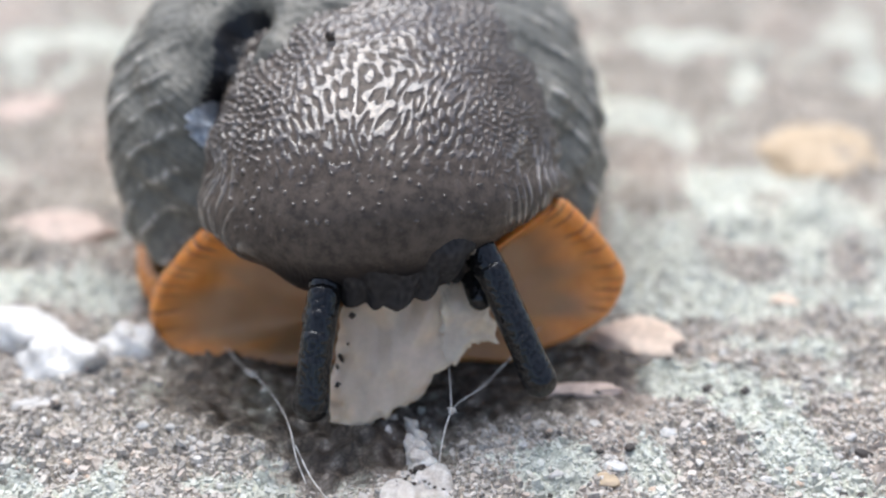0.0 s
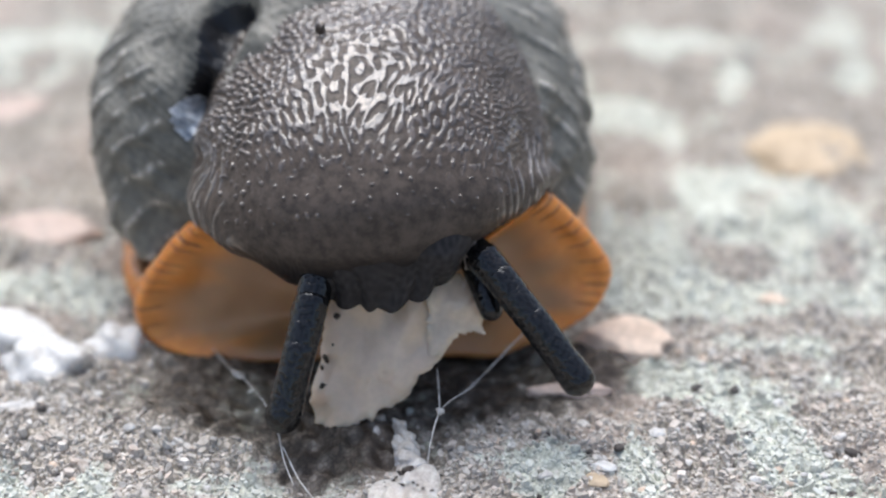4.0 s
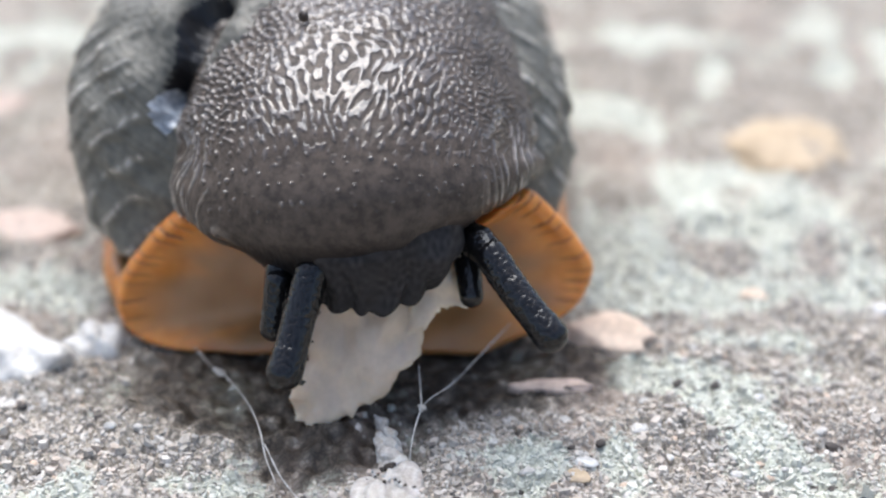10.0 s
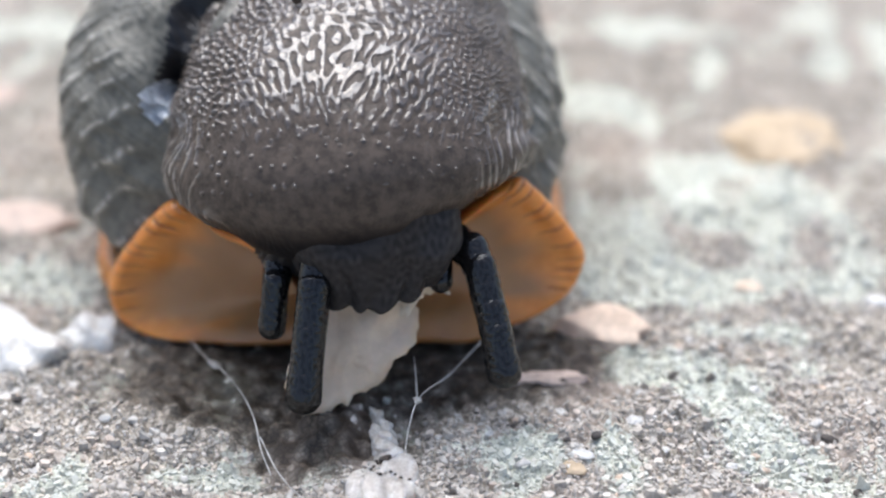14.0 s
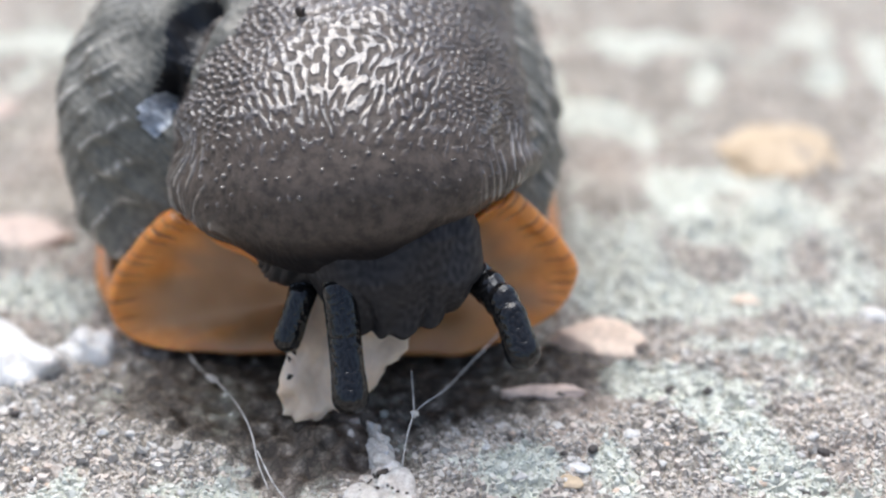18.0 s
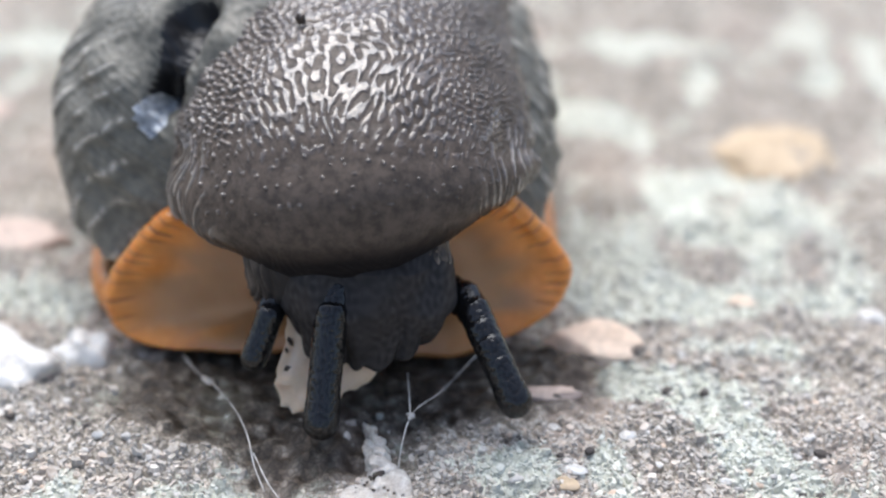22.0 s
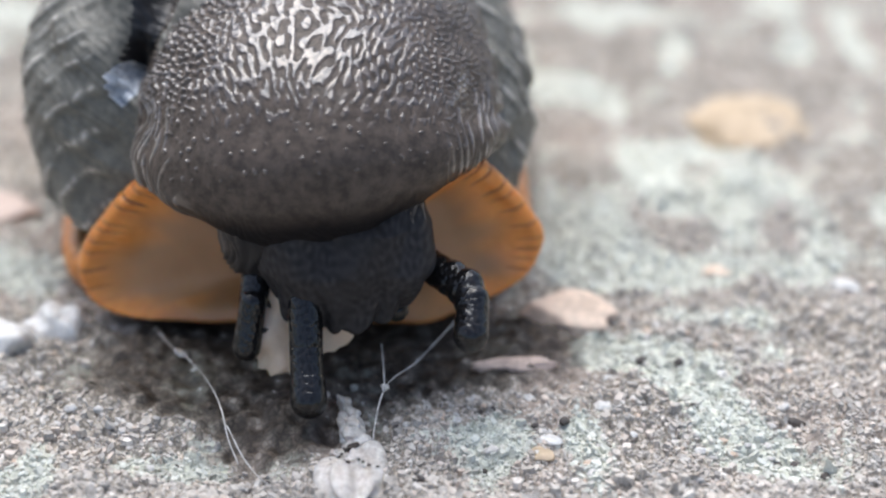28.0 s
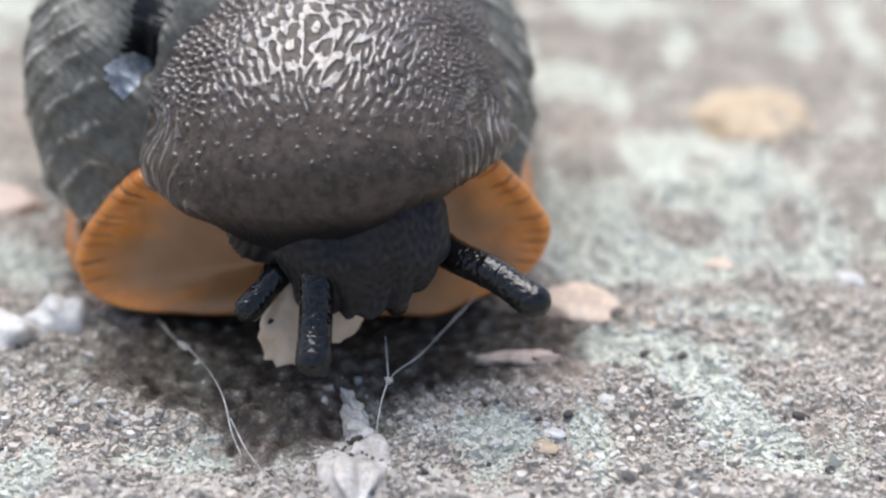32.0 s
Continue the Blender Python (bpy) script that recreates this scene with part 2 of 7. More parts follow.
def step(lo, hi, x):
    x = np.clip((np.asarray(x, float) - lo) / (hi - lo), 0, 1)
    return x * x * (3 - 2 * x)


def spline(points, at):
    """Smooth values between rows of points; at runs from 0 to 1 along them, by chord."""
    p = np.asarray(points, float)
    chord = np.r_[0, np.cumsum(np.linalg.norm(np.diff(p[:, :3], axis=0), axis=1))]
    chord /= chord[-1]
    slope = np.gradient(p, chord, axis=0)
    at = np.asarray(at, float)
    i = np.clip(np.searchsorted(chord, at, side="right") - 1, 0, len(p) - 2)
    h = (chord[i + 1] - chord[i])[..., None]
    s = ((at - chord[i]) / h[..., 0])[..., None]
    return ((2 * s**3 - 3 * s**2 + 1) * p[i] + (s**3 - 2 * s**2 + s) * h * slope[i] + (3 * s**2 - 2 * s**3) * p[i + 1] + (s**3 - s**2) * h * slope[i + 1])


def normals(p, out=1.0):
    n = np.cross(np.gradient(p, axis=0), np.gradient(p, axis=1))
    return out * n / np.maximum(np.linalg.norm(n, axis=-1, keepdims=True), 1e-9)


def grid_mesh(name, p, wrap=False, attributes=(), flip=False):
    """A smooth mesh from a grid of points in mm; wrap closes it along its second way."""
    n, m = p.shape[:2]
    i, j = np.meshgrid(np.arange(n - 1), np.arange(m if wrap else m - 1), indexing="ij")
    k = (j + 1) % m
    quads = np.stack([i * m + j, (i + 1) * m + j, (i + 1) * m + k, i * m + k], -1).reshape(-1, 4)
    if flip:
        quads = quads[:, ::-1]
    return raw_mesh(name, p.reshape(-1, 3), quads, attributes)


def raw_mesh(name, verts, quads, attributes=(), smooth=True):
    me = bpy.data.meshes.new(name)
    me.vertices.add(len(verts))
    me.vertices.foreach_set("co", (np.asarray(verts) * MM).astype(np.float32).ravel())
    size = quads.shape[1]
    me.loops.add(quads.size)
    me.loops.foreach_set("vertex_index", quads.astype(np.int32).ravel())
    me.polygons.add(len(quads))
    me.polygons.foreach_set("loop_start", np.arange(0, quads.size, size, dtype=np.int32))
    me.polygons.foreach_set("use_smooth", np.full(len(quads), smooth))
    for key, values in attributes:
        me.attributes.new(key, "FLOAT", "POINT").data.foreach_set("value", np.asarray(values, np.float32).ravel())
    me.update(calc_edges=True)
    me.validate()
    return me


def part(name, me, mat, parent=None, label=""):
    ob = new(name, me)
    if not me.materials:
        me.materials.append(mat)
    ob.parent = parent
    return tagged(ob, label)


def lump(name, radii, seed, rough=0.18, flat=0.0, rings=22, around=36, cut=False, angular=0.0):
    """A stone-like body in mm round its base: uneven, with a flattened top and worn facets."""
    a, b = np.meshgrid(np.linspace(0, np.pi, rings), np.linspace(0, 2 * np.pi, around, endpoint=False), indexing="ij")
    d = np.stack([np.sin(a) * np.cos(b), np.sin(a) * np.sin(b), np.cos(a)], -1)
    rng = np.random.default_rng(seed)
    r = np.ones(a.shape)
    for _ in range(9):
        axis = rng.standard_normal(3)
        axis /= np.linalg.norm(axis)
        r += rough * 0.35 * np.sin(rng.uniform(1.2, 4.5) * (d @ axis) * 2 + rng.uniform(0, 6))
    if angular:
        for _ in range(14):
            axis = rng.standard_normal(3)
            axis /= np.linalg.norm(axis)
            r = np.minimum(r, (1 - angular * rng.uniform(0.3, 1)) / np.maximum(d @ axis, 0.25))
    p = d * r[..., None]
    p[..., 2] = np.where(p[..., 2] > 1 - flat, 1 - flat + (p[..., 2] - 1 + flat) * 0.3, p[..., 2])
    return grid_mesh(name, p * np.asarray(radii), wrap=True)


def tube_mesh(name, points, radius, around=8, steps=60, swell=0.0, seed=0):
    line = spline(points, np.linspace(0, 1, steps))
    t = np.gradient(line, axis=0)
    t /= np.linalg.norm(t, axis=1, keepdims=True)
    side = np.cross(t, (0.0, 1.0, 0.2))
    side /= np.linalg.norm(side, axis=1, keepdims=True)
    up = np.cross(t, side)
    rng = np.random.default_rng(seed)
    r = radius * (1 + swell * np.interp(np.arange(steps), np.arange(0, steps + 6, 6), rng.uniform(-1, 1, len(np.arange(0, steps + 6, 6)))))
    a = np.linspace(0, 2 * np.pi, around, endpoint=False)
    p = line[:, None] + r[:, None, None] * (np.cos(a)[None, :, None] * side[:, None] + np.sin(a)[None, :, None] * up[:, None])
    return grid_mesh(name, p, wrap=True)


# ---- ground ----
SWELL = band_field(11, 7.0, 7.0, width=0.6)
LUMPS = band_field(12, 1.3, 1.3, width=0.5)
GRAINS = band_field(13, 0.55, 0.45, width=0.5)
PATCH = band_field(14, 5.5, 11.0, width=0.7)
# pale lichen: x, y, half-widths, lean, cover
LICHEN = ((14.6, -0.6, 2.6, 1.7, -0.4, 1.25), (16.8, -4, 2, 2.2, -0.6, 1.2), (19.5, -8, 2.2, 3, -0.6, 1.2), (8.5, -7.6, 4.2, 1.6, 0, 0.75),
          (21.7, 18, 5.2, 4.2, -0.3, 0.84), (18.7, 46, 6, 4, 0, 0.42), (22.4, 37.5, 2.6, 8, 0.2, 0.45), (15.6, 31, 3.6, 5.5, -0.4, 0.5), (14.5, 15, 2, 4, 0, 0.55),
          (19, 7, 5.5, 1.8, -0.2, 0.8), (20, 2.6, 4, 1.2, 0, 0.7), (-19, 8, 6.5, 2.4, 0, 0.8), (-14.5, -10.6, 4, 1.6, 0.1, 0.8), (-6, -9.6, 3, 1.2, 0.2, 0.6),
          (-24, 46, 8, 8, 0, 0.46), (34, 44, 6, 9, 0.2, 0.42), (14, 9, 3, 5, 0, 0.85), (17.5, 11, 6, 3.5, 0, 0.4), (27, 11, 6, 5, 0, 0.4))
BARE = ((19.0, 38.0, 3.0, 3.5), (26.0, -3.0, 4.0, 2.5), (12.0, -3.4, 3.0, 1.0), (-11.0, -6.5, 3.0, 1.2), (-16.0, 26.0, 6.0, 9.0), (27.0, 32.0, 5.0, 4.0))


def ground_height(x, y):
    near = np.exp(-((np.hypot(x, y) / 90.0) ** 4))
    h = 0.22 * sample(SWELL, x, y) + 0.10 * sample(LUMPS, x, y) + 0.085 * np.tanh(1.4 * sample(GRAINS, x, y))
    h -= 0.45 * np.exp(-(((x - 22.2) / 1.6) ** 2) - (((y + 6.4) / 0.7) ** 2))
    h -= 0.5 * np.exp(-(((x + 16.9) / 0.9) ** 2) - (((y + 0.6) / 0.6) ** 2))
    h -= 0.7 * np.exp(-(((x + 20.6) / 1.9) ** 2) - (((y - 11.2) / 0.9) ** 2))
    calm = np.exp(-((x / 8.0) ** 4) - (((y - 6.0) / 9.0) ** 4))
    return h * near * (1 - 0.7 * calm) - 0.12 * calm


def lichen_cover(x, y):
    c = 0.18 * sample(PATCH, x, y) * np.exp(-((np.hypot(x, y) / 80.0) ** 4)) + 0.17
    for cx, cy, a, b, lean, k in LICHEN:
        u = (x - cx) - lean * (y - cy) * a / max(a, b)
        c = c + k * 0.72 * np.exp(-(((u / a) ** 2) + ((y - cy) / b) ** 2) ** 1.6)
    for cx, cy, a, b in BARE:
        c = c - 0.5 * np.exp(-((((x - cx) / a) ** 2) + ((y - cy) / b) ** 2) ** 1.4)
    return c


def damp_shade_cover(x, y):
    # damp ground, widened where shade under the foot is painted in
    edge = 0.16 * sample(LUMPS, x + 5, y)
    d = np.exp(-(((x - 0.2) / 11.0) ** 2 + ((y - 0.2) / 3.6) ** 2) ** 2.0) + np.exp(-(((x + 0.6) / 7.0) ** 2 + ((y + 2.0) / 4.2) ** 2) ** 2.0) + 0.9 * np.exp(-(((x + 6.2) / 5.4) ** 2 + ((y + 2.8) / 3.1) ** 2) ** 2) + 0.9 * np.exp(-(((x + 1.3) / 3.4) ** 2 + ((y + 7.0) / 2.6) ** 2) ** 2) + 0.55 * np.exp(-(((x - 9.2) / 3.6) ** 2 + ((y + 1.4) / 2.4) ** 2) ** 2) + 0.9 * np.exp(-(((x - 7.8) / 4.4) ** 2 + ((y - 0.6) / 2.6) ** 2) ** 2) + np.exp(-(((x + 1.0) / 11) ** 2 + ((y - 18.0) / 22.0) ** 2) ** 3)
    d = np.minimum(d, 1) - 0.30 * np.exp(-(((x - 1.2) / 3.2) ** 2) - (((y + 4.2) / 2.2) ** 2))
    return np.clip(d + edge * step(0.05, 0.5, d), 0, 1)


def build_ground():
    grow = np.cumsum(0.4 * 1.22 ** np.arange(58))
    x = np.r_[-28 - grow[::-1], np.arange(-28, 38, 0.16), 38 + grow]
    y = np.r_[-16 - grow[::-1], np.arange(-16, 16, 0.14), np.arange(16, 62, 0.32), 62 + grow]
    gx, gy = np.meshgrid(x, y, indexing="ij")
    z = ground_height(gx, gy)
    # the damp attribute holds wetness and painted shade together
    me = grid_mesh("ground", np.stack([gx, gy, z], -1), attributes=(("lichen", lichen_cover(gx, gy)), ("damp", damp_shade_cover(gx, gy))))
    return tagged(part("ground", me, CONCRETE), "weathered grey concrete slab with pale green lichen patches", "ground", kind="structure")


def build_grit(name, label, mat, count, seed, want):
    """Crumbs on the slab, each with its own edges, as one sheet of stuff."""
    rng = np.random.default_rng(seed)
    x, y = rng.uniform(-20, 28, count * 4), -13 + 30 * rng.uniform(0, 1, count * 4) ** 1.8
    keep = want(x, y) > rng.uniform(0, 1, len(x))
    x, y = x[keep][:count], y[keep][:count]
    n = len(x)
    size = rng.uniform(0.075, 0.17, n) * (1 + 1.1 * (rng.uniform(0, 1, n) > 0.94))
    a = np.linspace(0, 2 * np.pi, 6, endpoint=False)[None] + rng.uniform(0, 6, n)[:, None]
    r = size[:, None] * rng.uniform(0.6, 1.15, (n, 6))
    squash, turn = rng.uniform(0.5, 1.0, n)[:, None], rng.uniform(0, 3.14, n)[:, None]
    u, v = r * np.cos(a), r * np.sin(a) * squash
    px, py = u * np.cos(turn) - v * np.sin(turn), u * np.sin(turn) + v * np.cos(turn)
    tx, ty = rng.normal(0, 0.28, (n, 1)), rng.normal(0, 0.28, (n, 1))
    h = ground_height(x, y)[:, None]
    top = np.stack([x[:, None] + px * 0.8, y[:, None] + py * 0.8, h + size[:, None] * rng.uniform(0.25, 0.7, (n, 1)) + px * tx + py * ty], -1)
    low = np.stack([x[:, None] + px, y[:, None] + py, np.broadcast_to(h - 0.12, px.shape)], -1)
    verts = np.concatenate([top, low], 1).reshape(-1, 3)
    base = (np.arange(n) * 12)[:, None, None]
    k = np.arange(6)
    sides = np.stack([k, k + 6, (k + 1) % 6 + 6, (k + 1) % 6], -1)
    caps = np.array([[0, 1, 2, 3], [0, 3, 4, 5]])
    quads = (base + np.concatenate([sides, caps])[None]).reshape(-1, 4)
    me = raw_mesh(name, verts, quads, smooth=False)
    return tagged(part(name, me, mat), label, "grit", kind="stuff")


# ---- the slug ----
def build_slug():
    slug = tagged(new("slug"), "dark brown slug with orange foot fringe feeding on the slab", "slug")
    return slug


def build_mantle(slug):
    # crest line: y, z, then half-width, how far the sides fall back and how far they drop
    rows = ((-4.25, 7.6, 0, 4.3, 3.8, 0.2), (-4.75, 8.45, 0, 5.5, 5.2, 0.7), (-5.1, 9.15, 0, 6.6, 6.8, 1.2), (-5.38, 9.85, 0, 7.5, 8.3, 1.9), (-5.45, 10.75, 0, 8.4, 9.3, 2.8), (-5.2, 11.9, 0, 8.85, 9.6, 3.4),
            (-3.9, 13.4, 0, 9.0, 8.8, 4.2), (-1.4, 15.1, 0, 9.1, 7.2, 5.4), (2.4, 16.5, 0, 9.1, 5.4, 6.4), (8, 17.7, 0, 9.0, 3.6, 7.2), (14, 18.3, 0, 8.8, 2.0, 7.6), (23, 17.9, 0, 8.2, 0.0, 7.6), (31, 15.8, 0, 6.5, -2.0, 7.0), (35, 13.5, 0, 3.0, -4.0, 5.0))
    v = np.linspace(0, 1, 760) ** 1.35
    u = np.linspace(-1, 1, 561)
    s = spline(rows, v)[:, None, :]
    arc = 0.5 + np.r_[0, np.cumsum(np.linalg.norm(np.diff(s[:, 0, :2], axis=0), axis=1))][:, None]
    phi = np.radians(104) * u[None]
    p = np.stack([s[..., 3] * np.sin(phi), s[..., 0] + s[..., 4] * (1 - np.cos(phi)), s[..., 1] - s[..., 5] * (1 - np.cos(phi))], -1)
    p[..., 0] *= np.where(p[..., 0] < 0, 1 - 0.06 * step(4.5, 8.0, arc) * (1 - step(22, 30, arc)), 1 - 0.05 * step(4.5, 8.0, arc) * (1 - step(22, 30, arc)))
    p[..., 2] += 0.10 * p[..., 0] * (1 - step(2.5, 10.0, arc))  # the hem hangs lower on one side
    n = normals(p)
    n *= np.sign((n[380, 280] * (0, -0.5, 1)).sum())
    a = s[..., 3] * phi
    # tubercles: worms that draw together towards the middle of the brow, finer on the flanks, dots near the hem
    WORMS, FINE, WAVE = band_field(21, 0.40, 1.1, width=0.36), band_field(22, 0.34, 1.1, width=0.35), band_field(25, 5.0, 5.0, width=0.5)
    DOTS = band_field(23, 0.46, 0.50, width=0.3)
    warp = 0.5 * sample(WAVE, a, arc + 0 * a)
    worms = sample(WORMS, a - 0.36 * np.clip(arc - 9.5, -4, 5) * np.tanh(a / 4) + 0.5 * warp + 40, arc + 0 * a + 0.5 * warp)
    fine = sample(FINE, a + warp, arc + 0 * a)
    dots = sample(DOTS, a, arc + 0 * a)
    side = step(0.50, 0.78, np.abs(u))[None] + 0 * a
    low = 1 - step(6.0, 9.0, arc + 0.12 * np.abs(a)) + 0 * a
    pebbly = step(0.20, 0.38, -u + 0.012 * (arc - 9))
    grainy = step(0.20, 0.42, u + 0.01 * (arc - 9)) * step(7.0, 10.0, arc)
    far = step(11, 18, arc) + 0 * a
    lift = 0.04 * (1 - step(2.0, 6.5, np.hypot((a - 0.8) * 0.9, arc - 12.0)))
    h = (step(-0.14, 0.16, worms + lift) * (1 - pebbly) + step(0.0, 1.1, dots) * pebbly) * (1 - low) + step(1.35, 1.8, dots) * low * step(3.5, 5.5, arc)
    thin = step(6.6, 10.4, arc) + 0 * a
    h = h * (thin + (1 - thin) * step(-0.1, 0.6, sample(DOTS, a * 0.8 + 7, arc * 0.6 + 0 * a)))
    h = h * (1 - grainy) + grainy * 0.8 * step(0.2, 1.3, sample(DOTS, a * 1.2 + 3, arc * 1.1 + 0 * a))
    h = h * (1 - far * 0.6) + far * 0.6 * step(-0.2, 0.6, dots)
    h = h * (1 - side) + side * (0.2 + 0.6 * step(0.0, 1.0, fine))
    h = h * (1 - 0.75 * step(0.36, 0.58, np.abs(u))[None] * (1 - step(7.5, 11.5, arc)))
    # long soft creases down the sides of the hem
    CREASE = band_field(27, 0.42, 3.8, width=0.6)
    crease = step(0.25, 1.3, sample(CREASE, a + 0.5 * warp, arc + 0 * a)) * step(0.34, 0.58, np.abs(u))[None] * (1 - step(8.0, 12.5, arc)) * step(1.6, 3.0, arc)
    p = p + n * (0.09 * crease[..., None])
    bumps = (0.06 + 0.085 * pebbly + 0.05 * grainy + 0.03 * low) * h
    p = p + n * (bumps + 0.005 * fine + 0.006 * dots * h + 0.05 * sample(WAVE, a, arc + 0 * a))[..., None]
    # black towards the hem: darker skin, and shade under the brow put into colour
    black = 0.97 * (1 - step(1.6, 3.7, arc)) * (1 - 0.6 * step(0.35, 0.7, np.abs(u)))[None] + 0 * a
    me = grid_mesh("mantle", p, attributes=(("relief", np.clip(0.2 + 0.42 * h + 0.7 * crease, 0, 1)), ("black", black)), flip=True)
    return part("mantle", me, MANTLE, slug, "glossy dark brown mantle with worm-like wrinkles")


PORE_TOP, PORE_LOW, PORE_WET = (-7.3, 6.8, 16.0), (-8.35, 4.0, 12.3), (-8.95, 3.9, 11.7)


def build_body(slug):
    rows = ((2.6, 0.50, 0), (4.0, 0.78, 0), (6.0, 0.92, 0), (9.0, 1.0, 0), (14.0, 1.02, 0), (20.0, 0.99, 0), (28.0, 0.90, 0), (37.0, 0.76, 0), (47.0, 0.52, 0), (57.0, 0.26, 0), (63.0, 0.03, 0))
    s = spline(rows, np.linspace(0, 1, 420))
    y, k = s[:, :1], np.maximum(s[:, 1:2], 0.02)
    b = np.linspace(0, 2 * np.pi, 560, endpoint=False)[None]
    top = 17.4 * k**0.7
    zc = 0.50 * top
    c, d = np.cos(b), np.sin(b)
    x = -1.6 * k + np.where(c > 0, 11.9, 13.1) * k * np.sign(c) * np.abs(c) ** 1.04
    z = zc + np.where(d > 0, (top - zc) * d, (zc - 0.1) * np.sign(d) * np.abs(d) ** 0.8)
    x = np.where(z < zc, x * (1 + 0.10 * step(0, 1, 1 - z / zc)), x) - 1.3 * np.clip(z / 17, 0, 1) ** 2 + 0.2
    p = np.stack([x, y + 0 * x, z], -1)
    n = normals(p)
    n *= np.sign((n[200, 140] * (0, 0, 1)).sum())
    # rows of long tubercles that run up and back over the flanks
    ring = b * 12.0 + 0 * k
    WOB, CELL = band_field(31, 4.0, 4.0, width=0.5), band_field(32, 0.5, 0.6, width=0.4)
    wob = sample(WOB, ring, y + 0 * ring)
    row = (6 * np.log(1 + y / 6) + 0.28 * np.maximum(z - 8, 0) + 0.42 * np.minimum(z - 8, 0) + 0.06 * wob) / 0.78
    turn = row % 1.0
    brk = 0.5 + 0.5 * np.cos(2 * np.pi * (z / 3.4 + np.floor(row) * 0.37 + 0.25 * wob))
    fold = np.where(turn < 0.3, np.sin(0.5 * np.pi * turn / 0.3), np.cos(0.5 * np.pi * (turn - 0.3) / 0.7) ** 0.8) * (0.55 + 0.45 * brk)
    # thin pale line along each fold: its crest highlight, painted through the relief colour
    h = np.exp(-(((turn - 0.27) / 0.10) ** 2)) * (0.35 + 0.65 * step(0.1, 0.6, brk))
    upper = step(0.55, 0.9, d) + 0 * ring
    h = h * (1 - upper) + upper * 0.3 * step(0.5, 1.4, sample(CELL, ring, y + 0 * ring))
    fold = fold * (1 - upper)
    top_end, low_end, corner = np.array(PORE_TOP), np.array(PORE_LOW), np.array(PORE_WET)
    way = low_end - top_end
    f = np.clip(((p - top_end) @ way) / (way @ way), 0.0, 1)
    clear = 1 - np.exp(-((np.linalg.norm(p - top_end - f[..., None] * way, axis=-1) / 1.9) ** 4))
    h, fold = h * clear, fold * clear
    p = p + n * (0.05 * h + 0.20 * fold + 0.025 * sample(CELL, ring, y + 0 * ring) + 0.12 * wob)[..., None]
    p[..., 2] = np.maximum(p[..., 2], 0.05)
    # the open breathing pore beside the mantle's edge: a deep slit with a wet lower corner
    f = np.clip(((p - top_end) @ way) / (way @ way), 0.0, 1)
    off = np.linalg.norm(p - top_end - f[..., None] * way, axis=-1)
    hole = np.exp(-((off / (1.45 - 0.75 * f)) ** 4))
    damp = np.exp(-((np.linalg.norm((p - corner) * (1.2, 1, 0.8), axis=-1) / 0.85) ** 4))
    p = p - n * (1.9 * hole + 0.3 * damp + 0.5 * damp * sample(CELL, ring, y + 0 * ring))[..., None]
    kind = np.where(damp > 0.4, 2, np.where(hole > 0.4, 1, 0))
    relief, black = np.clip(0.1 + 0.15 * fold + 0.8 * h, 0, 1), 0 * h
    rows_n, cols_n = kind.shape
    i, j = np.meshgrid(np.arange(rows_n - 1), np.arange(cols_n), indexing="ij")
    k2 = (j + 1) % cols_n
    quads = np.stack([i * cols_n + j, (i + 1) * cols_n + j, (i + 1) * cols_n + k2, i * cols_n + k2], -1).reshape(-1, 4)

    def patch(name, which):
        q = quads[kind[:-1].ravel() == which]
        used, back = np.unique(q, return_inverse=True)
        return raw_mesh(name, p.reshape(-1, 3)[used], back.reshape(-1, 4), (("relief", relief.ravel()[used]), ("black", black.ravel()[used])))

    body = part("body", patch("body", 0), FLANK, slug, "grey-green body with rows of ribbed tubercles")
    part("breathing_pore", patch("breathing_pore", 1), PORE, body, "dark open breathing pore")
    part("wet_corner", patch("wet_corner", 2), WETPORE, body, "wet bluish corner of the pore")
    return body


def build_fringe(slug, side):
    """The orange hem of the foot along one flank."""
    rows = ((3.2, 9.6, 0), (6.0, 12.2, 0), (10.0, 13.2, 0), (16.0, 13.4, 0), (24.0, 12.6, 0), (34.0, 10.8, 0), (46.0, 7.4, 0), (58.0, 3.6, 0), (64.0, 0.6, 0))
    s = spline(rows, np.linspace(0, 1, 500))
    a = np.linspace(0, 2 * np.pi, 28, endpoint=False)[None]
    y, w = s[:, :1], s[:, 1:2]
    phase = np.cumsum(np.r_[0, np.hypot(np.diff(s[:, 0]), np.diff(s[:, 1]))])[:, None]
    g = np.exp(-(((phase / 0.9) % 1.0 - 0.5) / 0.13) ** 2)
    r = 1 - 0.16 * g * (np.cos(a) > -0.3)
    x = -1.6 * np.minimum(w / 13, 1) + side * (w - 1.5 + 0.75 * r * np.cos(a))
    p = np.stack([x, y + 0 * x, 1.0 + 0.95 * r * np.sin(a)], -1)
    outer = step(-0.2, 0.6, np.cos(a)) + 0 * x
    me = grid_mesh("foot_fringe", p, wrap=True, attributes=(("rim", outer), ("groove", 0.75 * g * outer)), flip=side < 0)
    return part("foot_fringe", me, FOOT, slug, "orange foot fringe along the flank")


